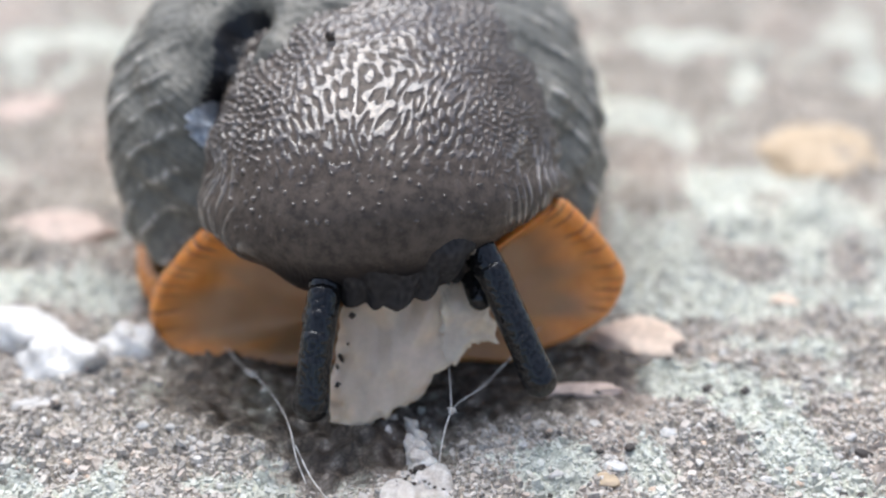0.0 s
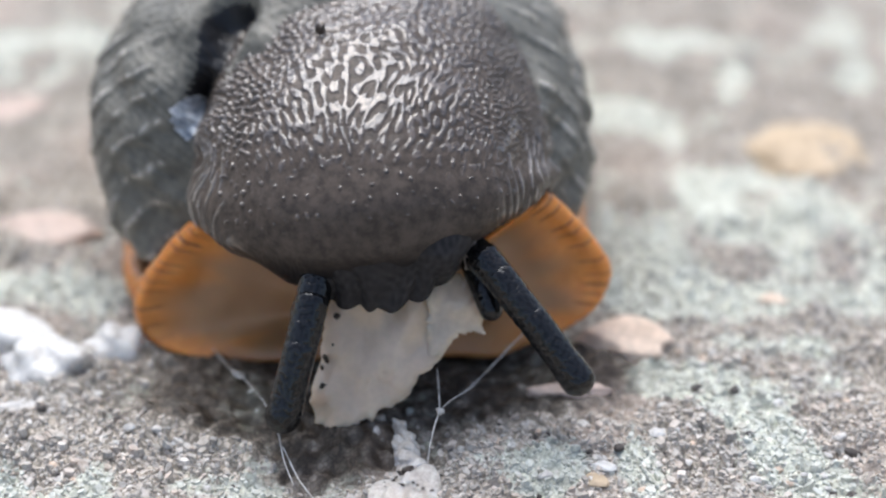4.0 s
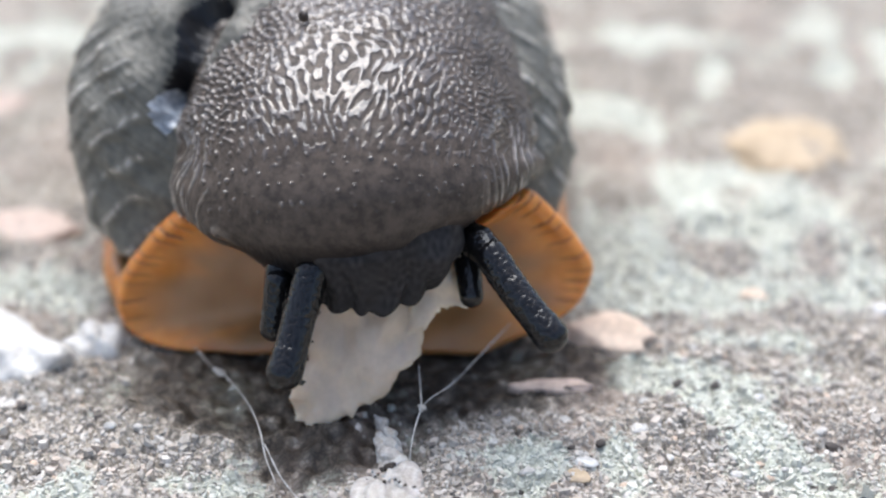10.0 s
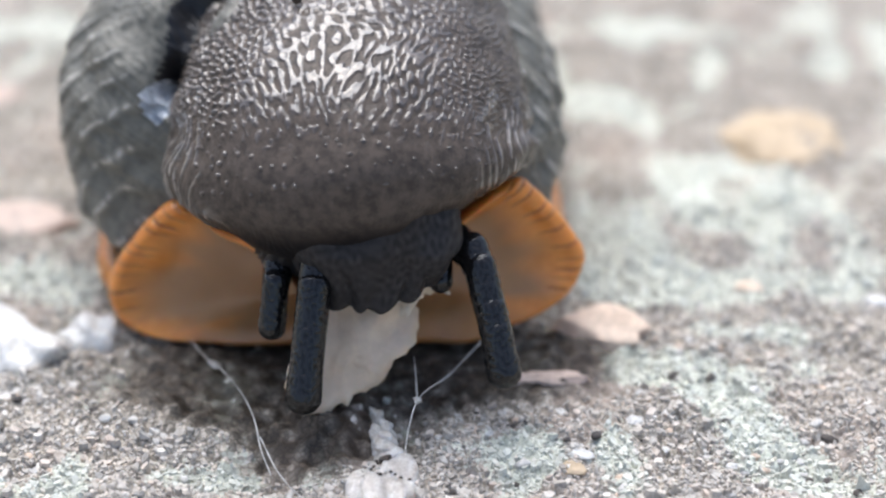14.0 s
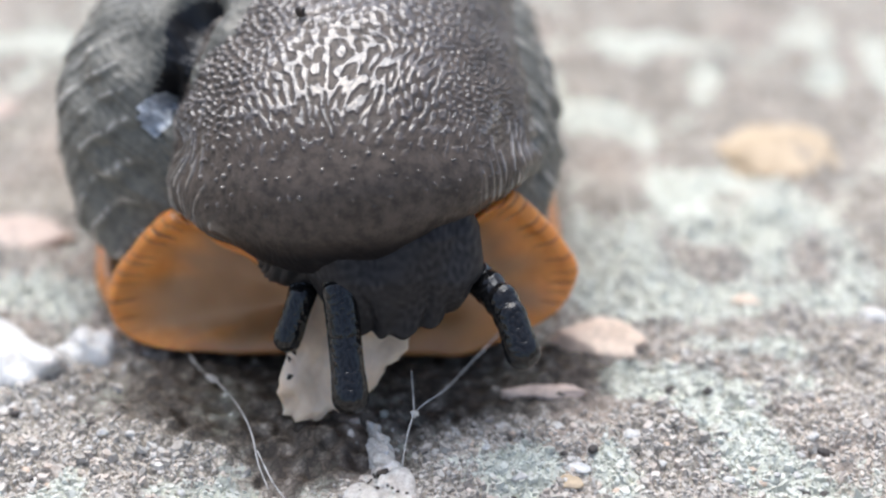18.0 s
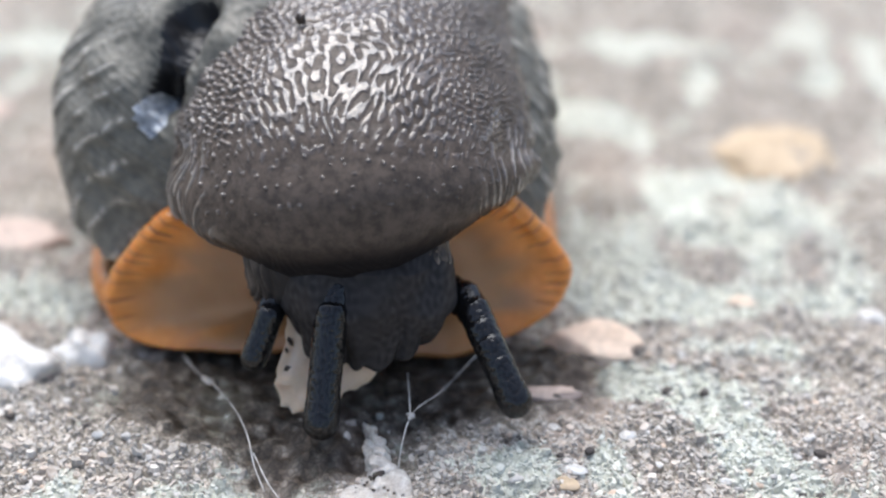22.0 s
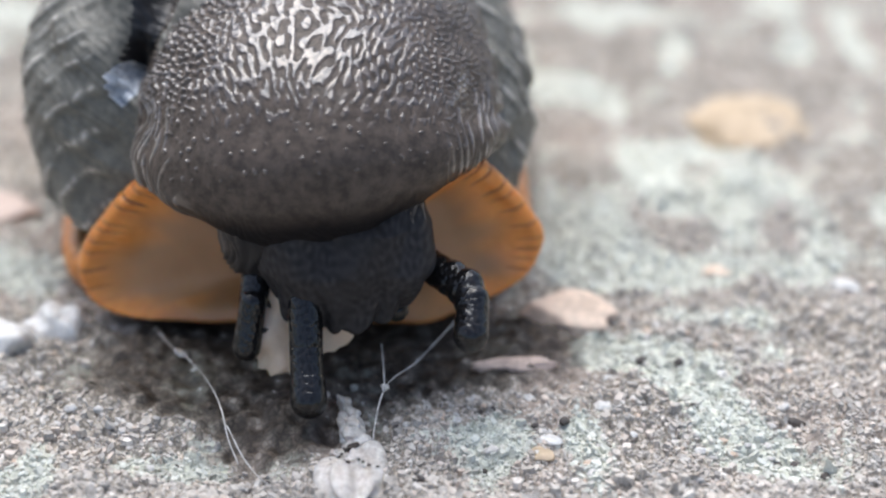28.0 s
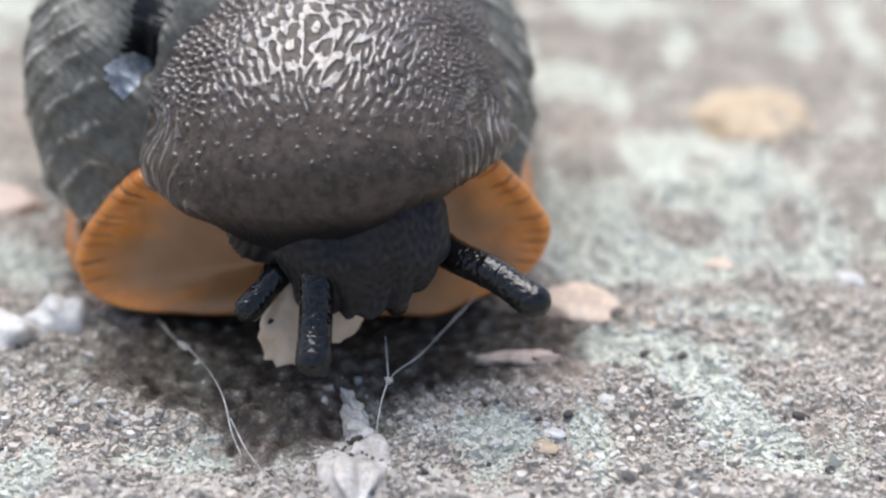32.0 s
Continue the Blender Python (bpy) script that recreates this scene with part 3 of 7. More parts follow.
def build_flap(slug, name, rim, heart, side, seed, label):
    """One lifted front corner of the foot: a soft pad with a thick, notched orange rim."""
    ns = 340
    line = spline(rim, np.linspace(0, 1, ns))
    away = line - heart
    away[:, 1] = 0
    away /= np.linalg.norm(away, axis=1, keepdims=True)
    line = line - 0.42 * away
    back = np.array([0.0, 1.0, 0.15])
    rng = np.random.default_rng(seed)
    run = np.r_[0, np.cumsum(np.linalg.norm(np.diff(line, axis=0), axis=1))]
    marks, at = [], 0.3
    while at < run[-1]:
        marks.append((at, rng.uniform(0.055, 0.10), rng.uniform(0.35, 1.0)))
        at += rng.uniform(0.5, 1.15)
    g = np.zeros(ns)
    for at, wide, deep in marks:
        g = np.maximum(g, deep * np.exp(-(((run - at) / wide) ** 2)))
    along = run / run[-1]
    live = step(0.24, 0.40, along)
    g *= step(0.40, 0.50, along) * (1 - step(0.80, 0.90, along))
    rows, rimness, groove = [], [], []
    WAVE = band_field(seed + 50, 3.0, 3.0, width=0.5)
    for r in np.linspace(0.02, 1, 46):
        puff = 0.3 * np.sin(np.pi * min(r, 1)) * 0.6 - 0.55 * r**5
        q = heart + (line - heart) * r + back * puff
        q[:, 1] += 0.05 * sample(WAVE, q[:, 0], q[:, 2])
        q[:, 1] += 0.16 * g * step(0.84, 0.97, r)
        rows.append(q)
        rimness.append((0.25 + 0.75 * live) * step(0.60, 0.98, r + 0.05 * sample(WAVE, run, run * 0)))
        groove.append(np.minimum(1, 1.15 * g) * step(0.86, 0.93, r))
    edge = rows[-1].copy()
    rho = 0.55
    for th in np.radians(np.linspace(12, 190, 16)):
        q = edge + away * (rho * np.sin(th)) * (1 - 0.22 * g)[:, None] + back * (rho * (1 - np.cos(th)))
        rows.append(q)
        rimness.append(np.ones(ns) * (0.3 + 0.7 * live))
        groove.append(np.minimum(1, 1.15 * g) * (1 - step(60, 130, np.degrees(th))))
    last = rows[-1]
    for r in np.linspace(0.9, 0.1, 6):
        rows.append(heart + back * 1.6 + (last - heart - back * 1.6) * r)
        rimness.append(np.zeros(ns)), groove.append(0 * run)
    p = np.stack(rows)
    p[..., 2] = np.maximum(p[..., 2], -0.05)
    me = grid_mesh(name, p, attributes=(("rim", np.stack(rimness)), ("groove", np.stack(groove))), flip=side > 0)
    return part(name, me, FOOT, slug, label)


def build_sole(slug):
    a, b = np.meshgrid(np.linspace(0, np.pi, 60), np.linspace(0, 2 * np.pi, 120, endpoint=False), indexing="ij")
    f = lambda v, e: np.sign(v) * np.abs(v) ** e
    p = np.stack([0.2 + 9.2 * f(np.sin(a), 0.7) * f(np.cos(b), 0.7), 5.8 + 4.3 * f(np.sin(a), 0.7) * f(np.sin(b), 0.8), 4.0 + 4.2 * f(np.cos(a), 0.8)], -1)
    p[..., 2] += 0.15 * sample(band_field(41, 4.0, 4.0, width=0.5), p[..., 0], p[..., 1])
    p[..., 2] = np.maximum(p[..., 2], -0.08)
    me = grid_mesh("sole", p, wrap=True, attributes=(("rim", 0 * a), ("groove", 0 * a)))
    return part("sole", me, FOOT, slug, "brownish sole of the foot")


def build_head(slug):
    """Black muzzle with its lip at the origin: soft folds run down to a scalloped lip; it goes up under the mantle's hem."""
    cap, tall = np.linspace(0.02, 1, 26), np.linspace(0.0, 1, 130)[1:]
    shrink = np.r_[cap, np.ones(129)][:, None]
    z = np.r_[0.55 * (1 - np.sqrt(np.maximum(1 - cap**2, 0))), 0.55 + 7.6 * tall][:, None]
    b = np.linspace(0, 2 * np.pi, 300, endpoint=False)[None]
    f = lambda v, e: np.sign(v) * np.abs(v) ** e
    wide = np.interp(z, (0.0, 0.5, 1.5, 3.0, 4.5, 6.5, 8.2), (2.75, 2.95, 3.5, 4.0, 3.9, 3.1, 2.0))
    front = np.interp(z, (0.0, 0.6, 1.6, 3.2, 5.0, 6.5, 8.2), (-0.35, -0.75, -0.95, -0.9, -0.4, 1.3, 3.2))
    x = wide * shrink * f(np.cos(b), 0.62)
    y = front + 2.3 + 2.3 * shrink * f(np.sin(b), 0.75)
    p = np.stack([x, y, z + 0 * x], -1)
    low = 1 - step(0.3, 3.4, p[..., 2])
    WOB, CELL = band_field(51, 2.6, 4.5, width=0.5), band_field(52, 0.34, 0.5, width=0.4)
    wob = sample(WOB, p[..., 0], p[..., 2])
    fold = np.abs(np.sin(np.pi * (p[..., 0] + 0.22 * wob) / 1.18))
    face = step(-0.2, 0.5, -np.sin(b)) + 0 * x
    grainy = sample(CELL, p[..., 0], p[..., 2])
    out = np.stack([np.cos(b) + 0 * x, np.sin(b) + 0 * x, 0 * x], -1)
    p = p + out * ((0.26 * (fold - 0.6) * low * shrink + 0.05 * (fold - 0.5)) * face + 0.002 * grainy + 0.13 * wob)[..., None]
    p[..., 2] += (-0.22 * (fold - 0.5) * face + 0.36 * np.maximum(p[..., 0] - 0.4, 0)) * low
    me = grid_mesh("head", p, wrap=True, attributes=(("relief", np.clip(0.4 + 0.25 * grainy, 0, 1)), ("black", 0 * x)), flip=True)
    head = part("head", me, HEADSKIN, slug, "black head with a scalloped lip")
    # brown skin of the neck beside and above the muzzle, creased lengthwise
    a, b = np.meshgrid(np.linspace(0.0, np.pi, 150), np.linspace(0, 2 * np.pi, 300, endpoint=False), indexing="ij")
    d = np.stack([np.sin(a) * np.cos(b), np.sin(a) * np.sin(b), np.cos(a)], -1)
    q = np.stack([4.7 * f(d[..., 0], 0.72), 1.9 + 1.75 * d[..., 1], 4.3 + 2.6 * f(d[..., 2], 0.8)], -1)
    wob = sample(WOB, q[..., 0] + 9, q[..., 2])
    fine = sample(band_field(53, 0.42, 3.0, width=0.5), q[..., 0] + 0.35 * wob, q[..., 2])
    q = q + d * (0.07 * fine + 0.12 * wob)[..., None]
    black = 0.95 * (1 - step(3.2, 4.4, np.abs(q[..., 0]))) + 0.2 * (1 - step(2.0, 5.0, q[..., 2]))
    me = grid_mesh("neck", q, wrap=True, attributes=(("relief", np.clip(0.4 + 0.28 * fine, 0, 1)), ("black", np.clip(black, 0, 1))))
    neck = part("neck", me, NECKSKIN, slug, "dark wrinkled skin of the neck")
    folds = [((4.55, 1.45, 5.7), (4.66, 1.25, 4.9), (4.58, 1.2, 4.1), (4.62, 1.35, 3.3)), ((4.05, 0.85, 5.6), (4.2, 0.72, 4.7), (4.1, 0.7, 4.0), (4.22, 0.9, 3.1))]
    for k, points in enumerate(folds):
        part("skin_fold", tube_mesh("skin_fold", points, 0.075, 12, 60, 0.6, 80 + k), FOLD, neck, "pale wet fold of skin beside the head")
    return head, neck


def stalk_mesh(name, length, r_end, r_root, seed, bulb=0.0):
    """A piece of a tentacle with its rounded end at the origin, running up z."""
    t = np.linspace(0, 1, 130)
    cap = 26
    th = np.linspace(0, np.pi / 2, cap)
    z = np.r_[r_end * (1 - np.cos(th)), np.linspace(r_end, length, 130)[1:]]
    prof = np.r_[np.sin(th), np.ones(129)] * np.sqrt(np.clip(1 - (np.clip(z - length + r_root, 0, None) / r_root) ** 2, 0, 1))
    rad = (r_end + (r_root - r_end) * np.clip(z / length, 0, 1) + bulb * np.exp(-(((z - 0.8) / 0.8) ** 2))) * prof
    a = np.linspace(0, 2 * np.pi, 72, endpoint=False)
    p = np.stack([rad[:, None] * np.cos(a), rad[:, None] * np.sin(a), z[:, None] + 0 * a[None]], -1)
    CELL = band_field(seed, 0.30, 0.42, width=0.6, size=24.0)
    g = sample(CELL, a[None] * 0.9 + 0 * z[:, None], z[:, None] + 0 * a[None])
    d = np.stack([np.cos(a)[None] + 0 * z[:, None], np.sin(a)[None] + 0 * z[:, None], 0 * g], -1)
    p = p + d * (0.020 * step(-0.8, 0.8, g) * prof[:, None])[..., None]
    return grid_mesh(name, p, wrap=True, attributes=(("relief", 0.15 + 0.65 * step(-0.5, 0.2, g)), ("black", 0 * g)), flip=True)



RIM_L = ((-0.6, 0.8, 1.0), (-3.49, 1.0, 0.5), (-6.27, 1.2, 0.35), (-8.25, 1.5, 0.36), (-10.58, 2.2, 0.43), (-11.69, 2.8, 1.05), (-11.97, 3.0, 2.06), (-11.48, 3.0, 3.65), (-10.54, 2.8, 5.01), (-9.41, 2.5, 6.39), (-8.35, 2.2, 7.29), (-7.35, 1.8, 7.28), (-6.38, 1.2, 6.75), (-4.99, 0.5, 6.52), (-3.64, 0.0, 6.19))
RIM_R = ((1.0, 0.8, 1.0), (3.68, 1.0, 0.6), (6.16, 1.2, 0.61), (8.1, 1.6, 1.27), (9.48, 2.0, 1.84), (10.87, 2.6, 2.93), (11.27, 3.0, 3.97), (10.52, 3.0, 5.52), (9.49, 2.6, 6.94), (8.64, 2.3, 7.99), (8.08, 2.0, 8.57), (7.27, 1.6, 8.47), (6.34, 1.0, 8.03), (5.29, 0.5, 7.4), (4.5, 0.0, 6.78))


# ---- the food and what lies about ----
def slab_piece(name, outline, seed, thick, lean):
    """A torn flat scrap: outline in x, z; lean gives y over it."""
    ns = 200
    loop = np.array([(x, 0.0, z) for x, z in outline] + [(outline[0][0], 0.0, outline[0][1])])
    line = spline(loop, np.linspace(0, 1, ns, endpoint=False))[:, (0, 2)]
    rng = np.random.default_rng(seed)
    jag = np.interp(np.arange(ns), np.arange(0, ns + 3, 3), rng.normal(0, 1, len(np.arange(0, ns + 3, 3))))
    mid = line.mean(0)
    away = line - mid
    away /= np.linalg.norm(away, axis=1, keepdims=True)
    line = line + away * (0.09 * jag)[:, None]
    WAVE, TINY = band_field(seed + 1, 2.2, 2.6, width=0.6), band_field(seed + 2, 0.5, 0.5, width=0.5)
    rows = []
    for r in np.linspace(0.01, 1, 40):
        q = mid + (line - mid) * r
        y = lean(q[:, 0], q[:, 1]) - thick / 2 * np.sqrt(np.maximum(1 - r**6, 0)) + 0.14 * sample(WAVE, q[:, 0], q[:, 1]) + 0.012 * sample(TINY, q[:, 0], q[:, 1])
        rows.append(np.stack([q[:, 0], y, q[:, 1]], -1))
    for r in np.linspace(1, 0.01, 16)[1:]:
        q = mid + (line - mid) * r
        y = lean(q[:, 0], q[:, 1]) + thick / 2 * np.sqrt(np.maximum(1 - r**6, 0)) + 0.22 * sample(WAVE, q[:, 0], q[:, 1])
        rows.append(np.stack([q[:, 0], y, q[:, 1]], -1))
    return grid_mesh(name, np.stack(rows), wrap=True)


def build_food():
    lean = lambda x, z: -5.5 + 0.5 * (z - 0.45) + 0.12 * (x + 2.0)
    food = tagged(new("food_scrap"), "pale torn scrap of soft pulp under the slug's mouth", "food scrap")
    main = ((-2.25, 0.50), (-0.85, 0.31), (0.43, 0.86), (1.19, 1.17), (2.09, 1.70), (2.59, 2.48), (3.24, 2.80), (3.48, 4.63), (3.21, 6.03), (1.16, 6.35), (-0.88, 6.33), (-1.59, 5.56), (-1.88, 4.20), (-2.18, 2.84), (-2.38, 1.70))
    part("pulp", slab_piece("pulp", main, 61, 0.9, lean), PULP, food)
    tail = ((2.47, 2.37), (3.24, 2.68), (4.13, 3.40), (5.16, 3.58), (5.08, 4.55), (4.63, 5.50), (3.73, 6.12), (2.96, 6.04), (2.71, 4.21))
    bit = part("torn_end", slab_piece("torn_end", tail, 66, 0.8, lean), PALEPULP, food, "whiter torn end of the scrap")
    for x, z, w, h, turn in ((-1.92, 2.18, 0.17, 0.3, 20), (-1.75, 3.39, 0.1, 0.22, -25), (-1.25, 5.04, 0.16, 0.18, 0), (-1.43, 3.95, 0.07, 0.09, 0), (-1.93, 3.05, 0.06, 0.12, -20)):
        ob = part("fleck", lump("fleck", (w, 0.12, h), int(z * 50), 0.25, 0, 12, 16), SEED, food, "dark brown fleck")
        ob.matrix_basis = pose(x * MM, (lean(x, z) - 0.42) * MM, z * MM, 0, turn, 0)
    return food, bit


def on_ground(x, y):
    return float(ground_height(np.array([x]), np.array([y]))[0])


def lay(name, label, category, me, mat, x, y, sink=0.0, rz=0.0, rx=0.0, ry=0.0, group=""):
    """A loose thing on the slab."""
    ob = part(name, me, mat)
    ob.matrix_basis = pose(x * MM, y * MM, (on_ground(x, y) - sink) * MM, rx, ry, rz)
    return tagged(ob, label, category, group)


def build_stones():
    g = "white pebbles"
    lay("pebble", "long white quartz pebble half sunk in the slab", "pebble", lump("pebble", (2.5, 1.9, 1.5), 101, 0.16, 0.1, 30, 48), QUARTZ, -15.9, 0.5, 0.1, -42, group=g)
    lay("pebble", "white quartz pebble beside a longer one", "pebble", lump("pebble", (2.6, 1.5, 1.3), 102, 0.16, 0.1, 30, 48), QUARTZ, -18.9, 2.9, 0.1, -20, group=g)
    lay("pebble", "small bright white pebble near the foot", "pebble", lump("pebble", (1.5, 1.25, 1.1), 103, 0.15, 0.1, 30, 48), QUARTZ, -12.9, 2.0, 0.1, 5, group=g)
    lay("pebble", "white pebble far along the slab", "pebble", lump("pebble", (0.9, 0.8, 0.75), 104, 0.2, 0.1, 26, 40, angular=0.2), QUARTZ, 26.8, 5.2, 0.1, 5, group=g)
    lay("pebble", "pale grey pebble among the grit", "pebble", lump("pebble", (1.3, 0.8, 0.4), 105, 0.2, 0.3, 26, 40, angular=0.3), GREYSTONE, -16.4, -3.0, 0.1, 10, group="grey pebbles")
    lay("stone_chip", "peach-coloured flat stone chip with a pointed end", "stone chip", lump("stone_chip", (3.1, 2.3, 1.15), 111, 0.3, 0.4, 30, 48, angular=0.5), PEACH, 12.2, 2.7, 0.12, -14)
    lay("stone_chip", "thin pinkish stone sliver flush with the slab", "stone chip", lump("stone_chip", (1.95, 0.45, 0.42), 112, 0.2, 0.3, 22, 36), DULLPEACH, 9.4, -2.0, 0.05, 3)
    lay("stone_chip", "ochre stone fleck in the slab, out of focus", "stone chip", lump("stone_chip", (4.0, 3.9, 1.0), 113, 0.12, 0.0, 40, 60), OCHRE, 26.1, 26.6, 0.66, 0)
    lay("stone_chip", "peach-coloured stone far behind the slug", "stone chip", lump("stone_chip", (2.2, 2.4, 0.8), 114, 0.2, 0.3, 26, 44), DULLPEACH, -26.2, 32.5, 0.2, 0)
    lay("stone_chip", "pale peach stone beside a dark hollow", "stone chip", lump("stone_chip", (3.0, 2.0, 0.6), 115, 0.2, 0.4, 26, 44), DULLPEACH, -19.6, 15.2, 0.2, -12)
    lay("stone_chip", "small orange chip in the lichen", "stone chip", lump("stone_chip", (0.75, 0.5, 0.3), 116, 0.2, 0.3, 18, 28), PEACH, 20.4, 6.8, 0.05, 0)
    lay("stone_chip", "small orange chip near the peach stone", "stone chip", lump("stone_chip", (0.6, 0.45, 0.3), 117, 0.2, 0.3, 18, 28), PEACH, 15.6, 2.5, 0.05, 0)
    lay("stone_chip", "yellowish chip with a pale cap", "stone chip", lump("stone_chip", (0.75, 0.5, 0.3), 118, 0.25, 0.3, 20, 30, angular=0.3), OCHRE, 9.95, -8.6, 0.05, 10)
    lay("stone_chip", "flat white flake lying on grit", "stone chip", lump("stone_chip", (0.72, 0.5, 0.18), 119, 0.25, 0.3, 20, 30, angular=0.4), QUARTZ, 10.4, -7.7, 0.0, -25)
    lay("stone_chip", "small white chip on dark grit", "stone chip", lump("stone_chip", (0.42, 0.36, 0.22), 120, 0.25, 0.3, 20, 30, angular=0.35), QUARTZ, 9.8, -4.4, 0.0, -25, ry=10)
    lay("stone_chip", "small cream chip on the slab", "stone chip", lump("stone_chip", (0.42, 0.34, 0.22), 121, 0.25, 0.3, 20, 30, angular=0.35), QUARTZ, 13.0, -5.7, 0.0, 15)
    lay("bark_chip", "dark brown splinter lying on grit", "splinter", lump("bark_chip", (0.75, 0.2, 0.2), 122, 0.3, 0.2, 16, 24, angular=0.3), DARKCHIP, -11.4, -4.7, 0.0, 22)
    lay("stone_chip", "white chip beside the dark splinter", "stone chip", lump("stone_chip", (0.3, 0.24, 0.25), 123, 0.25, 0.2, 16, 24, angular=0.35), QUARTZ, -10.8, -5.6, 0.0, 22)
    lay("stone_chip", "dark chip in a hollow of the slab", "stone chip", lump("stone_chip", (0.5, 0.3, 0.25), 124, 0.25, 0.2, 16, 24, angular=0.35), DARKCHIP, 21.6, -6.4, 0.0, -10)


def build_loose_chips():
    rng = np.random.default_rng(33)
    kinds = ((GREYSTONE, "pale grey stone chip lying loose on the slab"), (QUARTZ, "white stone chip lying loose on the slab"), (PEACH, "pinkish stone chip lying loose on the slab"), (DARKCHIP, "dark stone chip lying loose on the slab"))
    shapes = [[lump("stone_chip", (1.0, rng.uniform(0.55, 0.95), 0.5), 500 + 10 * k + i, 0.25, 0.3, 10, 16, angular=0.4) for i in range(6)] for k in range(4)]
    made = 0
    while made < 170:
        x, y = rng.uniform(-17, 24), rng.uniform(-11.5, 3)
        if damp_shade_cover(np.array([x]), np.array([y]))[0] > 0.25 or (abs(x - 1.5) < 3 and y < -7):
            continue
        k = rng.choice(4, p=(0.46, 0.14, 0.16, 0.24))
        mat, label = kinds[k]
        ob = lay("stone_chip", label, "stone chip", shapes[k][made % 6], mat, x, y, 0.0, rng.uniform(0, 180), rng.uniform(-12, 12), rng.uniform(-12, 12), "loose stone chips")
        ob.matrix_basis = ob.matrix_basis @ Matrix.Scale(rng.uniform(0.15, 0.34) if made > 40 else rng.uniform(0.24, 0.44), 4)
        made += 1


def build_slime():
    mound = lump("slime_blob", (1.22, 2.5, 0.85), 131, 0.26, 0.05, 60, 90)
    blob = lay("slime_blob", "lumpy white blob of drying slime on the slab", "slime blob", mound, SLIME, 2.0, -11.0, 0.12, 6)
    # the blob's hole is a dark lump, its shade put into the colour
    pit = part("pit", lump("pit", (0.27, 0.22, 0.2), 132, 0.25, 0, 12, 18), SEED, blob, "dark lump in place of a hole in the slime")
    pit.matrix_basis = Matrix.Translation((0.1 * MM, 1.75 * MM, 0.62 * MM))
    rng = np.random.default_rng(9)
    for k in range(34):
        a, r = rng.uniform(0.2, 2.9), rng.uniform(0.5, 2.0)
        grain_ob = part("crumb", lump("crumb", (0.07, 0.06, 0.06), 170 + k, 0.3, 0, 8, 12), (SEED, DARKCHIP, QUARTZ)[k % 3], blob, "tiny crumb stuck in the slime")
        grain_ob.location = (0.6 * r * np.cos(a) * MM, 1.15 * r * np.sin(a) * MM, (0.85 * np.sqrt(max(1 - (r / 2.2) ** 2, 0.05)) - 0.03) * MM)
    for k, (x, y, w, d, h) in enumerate(((0.2, 3.0, 0.62, 0.8, 0.5), (0.15, 3.9, 0.46, 0.8, 0.55), (0.3, 4.7, 0.34, 0.6, 0.55), (0.05, 5.6, 0.24, 0.7, 0.6))):
        bead = part("ridge", lump("ridge", (w, d, h), 140 + k, 0.3, 0.1, 24, 36), SLIME, blob, "ridge of white slime")
        bead.matrix_basis = pose(x * MM, y * MM, 0.1 * MM, 0, 0, 10 * k)
    a = (("slime_thread", "thin slime thread from the foot down to the slab", ((-8.0, 1.2, 0.5), (-6.85, -1.0, 0.72), (-5.75, -3.0, 1.25), (-4.6, -5.0, 1.22), (-3.85, -7.0, 1.1), (-3.5, -8.2, 0.5), (-3.0, -9.3, 0.0)), 0.03),
         ("slime_thread", "slime thread stretched from the sole to the slime blob", ((7.4, 0.4, 2.2), (5.98, -2.0, 2.0), (4.6, -4.2, 1.75), (3.3, -6.0, 1.7), (2.85, -7.6, 0.95), (2.72, -9.2, 0.35)), 0.032),
         ("slime_thread", "short slime thread from the food to a knot", ((3.1, -3.9, 2.6), (3.16, -4.6, 2.3), (3.25, -6.0, 1.72)), 0.032),
         ("slime_thread", "fine slime thread trailing over the grit", ((-3.6, -7.6, 0.8), (-2.6, -9.6, 0.3), (-1.6, -11.0, 0.2), (-0.6, -11.6, 0.1)), 0.03))
    for k, (name, label, points, r) in enumerate(a):
        ob = part(name, tube_mesh(name, points, r, 10, 90, 0.45, 150 + k), THREAD)
        tagged(ob, label, "slime thread", "slime threads")
        if k == 1:
            knot = part("knot", lump("knot", (0.17, 0.14, 0.17), 160, 0.3, 0, 16, 24), SLIME, ob, "knot of white slime")
            knot.location = (3.27 * MM, -6.05 * MM, 1.7 * MM)
        if k == 0:
            knot = part("knot", lump("knot", (0.3, 0.14, 0.16), 161, 0.3, 0, 16, 24), SLIME, ob, "knot of white slime")
            knot.matrix_basis = pose(-6.3 * MM, -2.0 * MM, 1.0 * MM, 0, 35, 0)


# ---- build ----
build_ground()
slug = build_slug()
mantle = build_mantle(slug)
# dark lump added to stand for a small dark pit in the mantle
speck = part("speck", lump("speck", (0.22, 0.2, 0.25), 77, 0.3, 0, 12, 18), SEED, mantle, "dark speck in place of a pit in the mantle")
speck.location = (-2.13 * MM, 3.30 * MM, 16.90 * MM)
body = build_body(slug)
fringe_a, fringe_b = build_fringe(slug, -1), build_fringe(slug, 1)
flap_l = build_flap(slug, "foot_flap", RIM_L, np.array([-2.4, -0.2, 3.8]), -1, 201, "lifted orange corner of the foot with a notched rim")
flap_r = build_flap(slug, "foot_flap", RIM_R, np.array([3.0, -0.2, 4.0]), 1, 202, "lifted orange corner of the foot with a notched rim")
sole = build_sole(slug)
head, neck = build_head(slug)


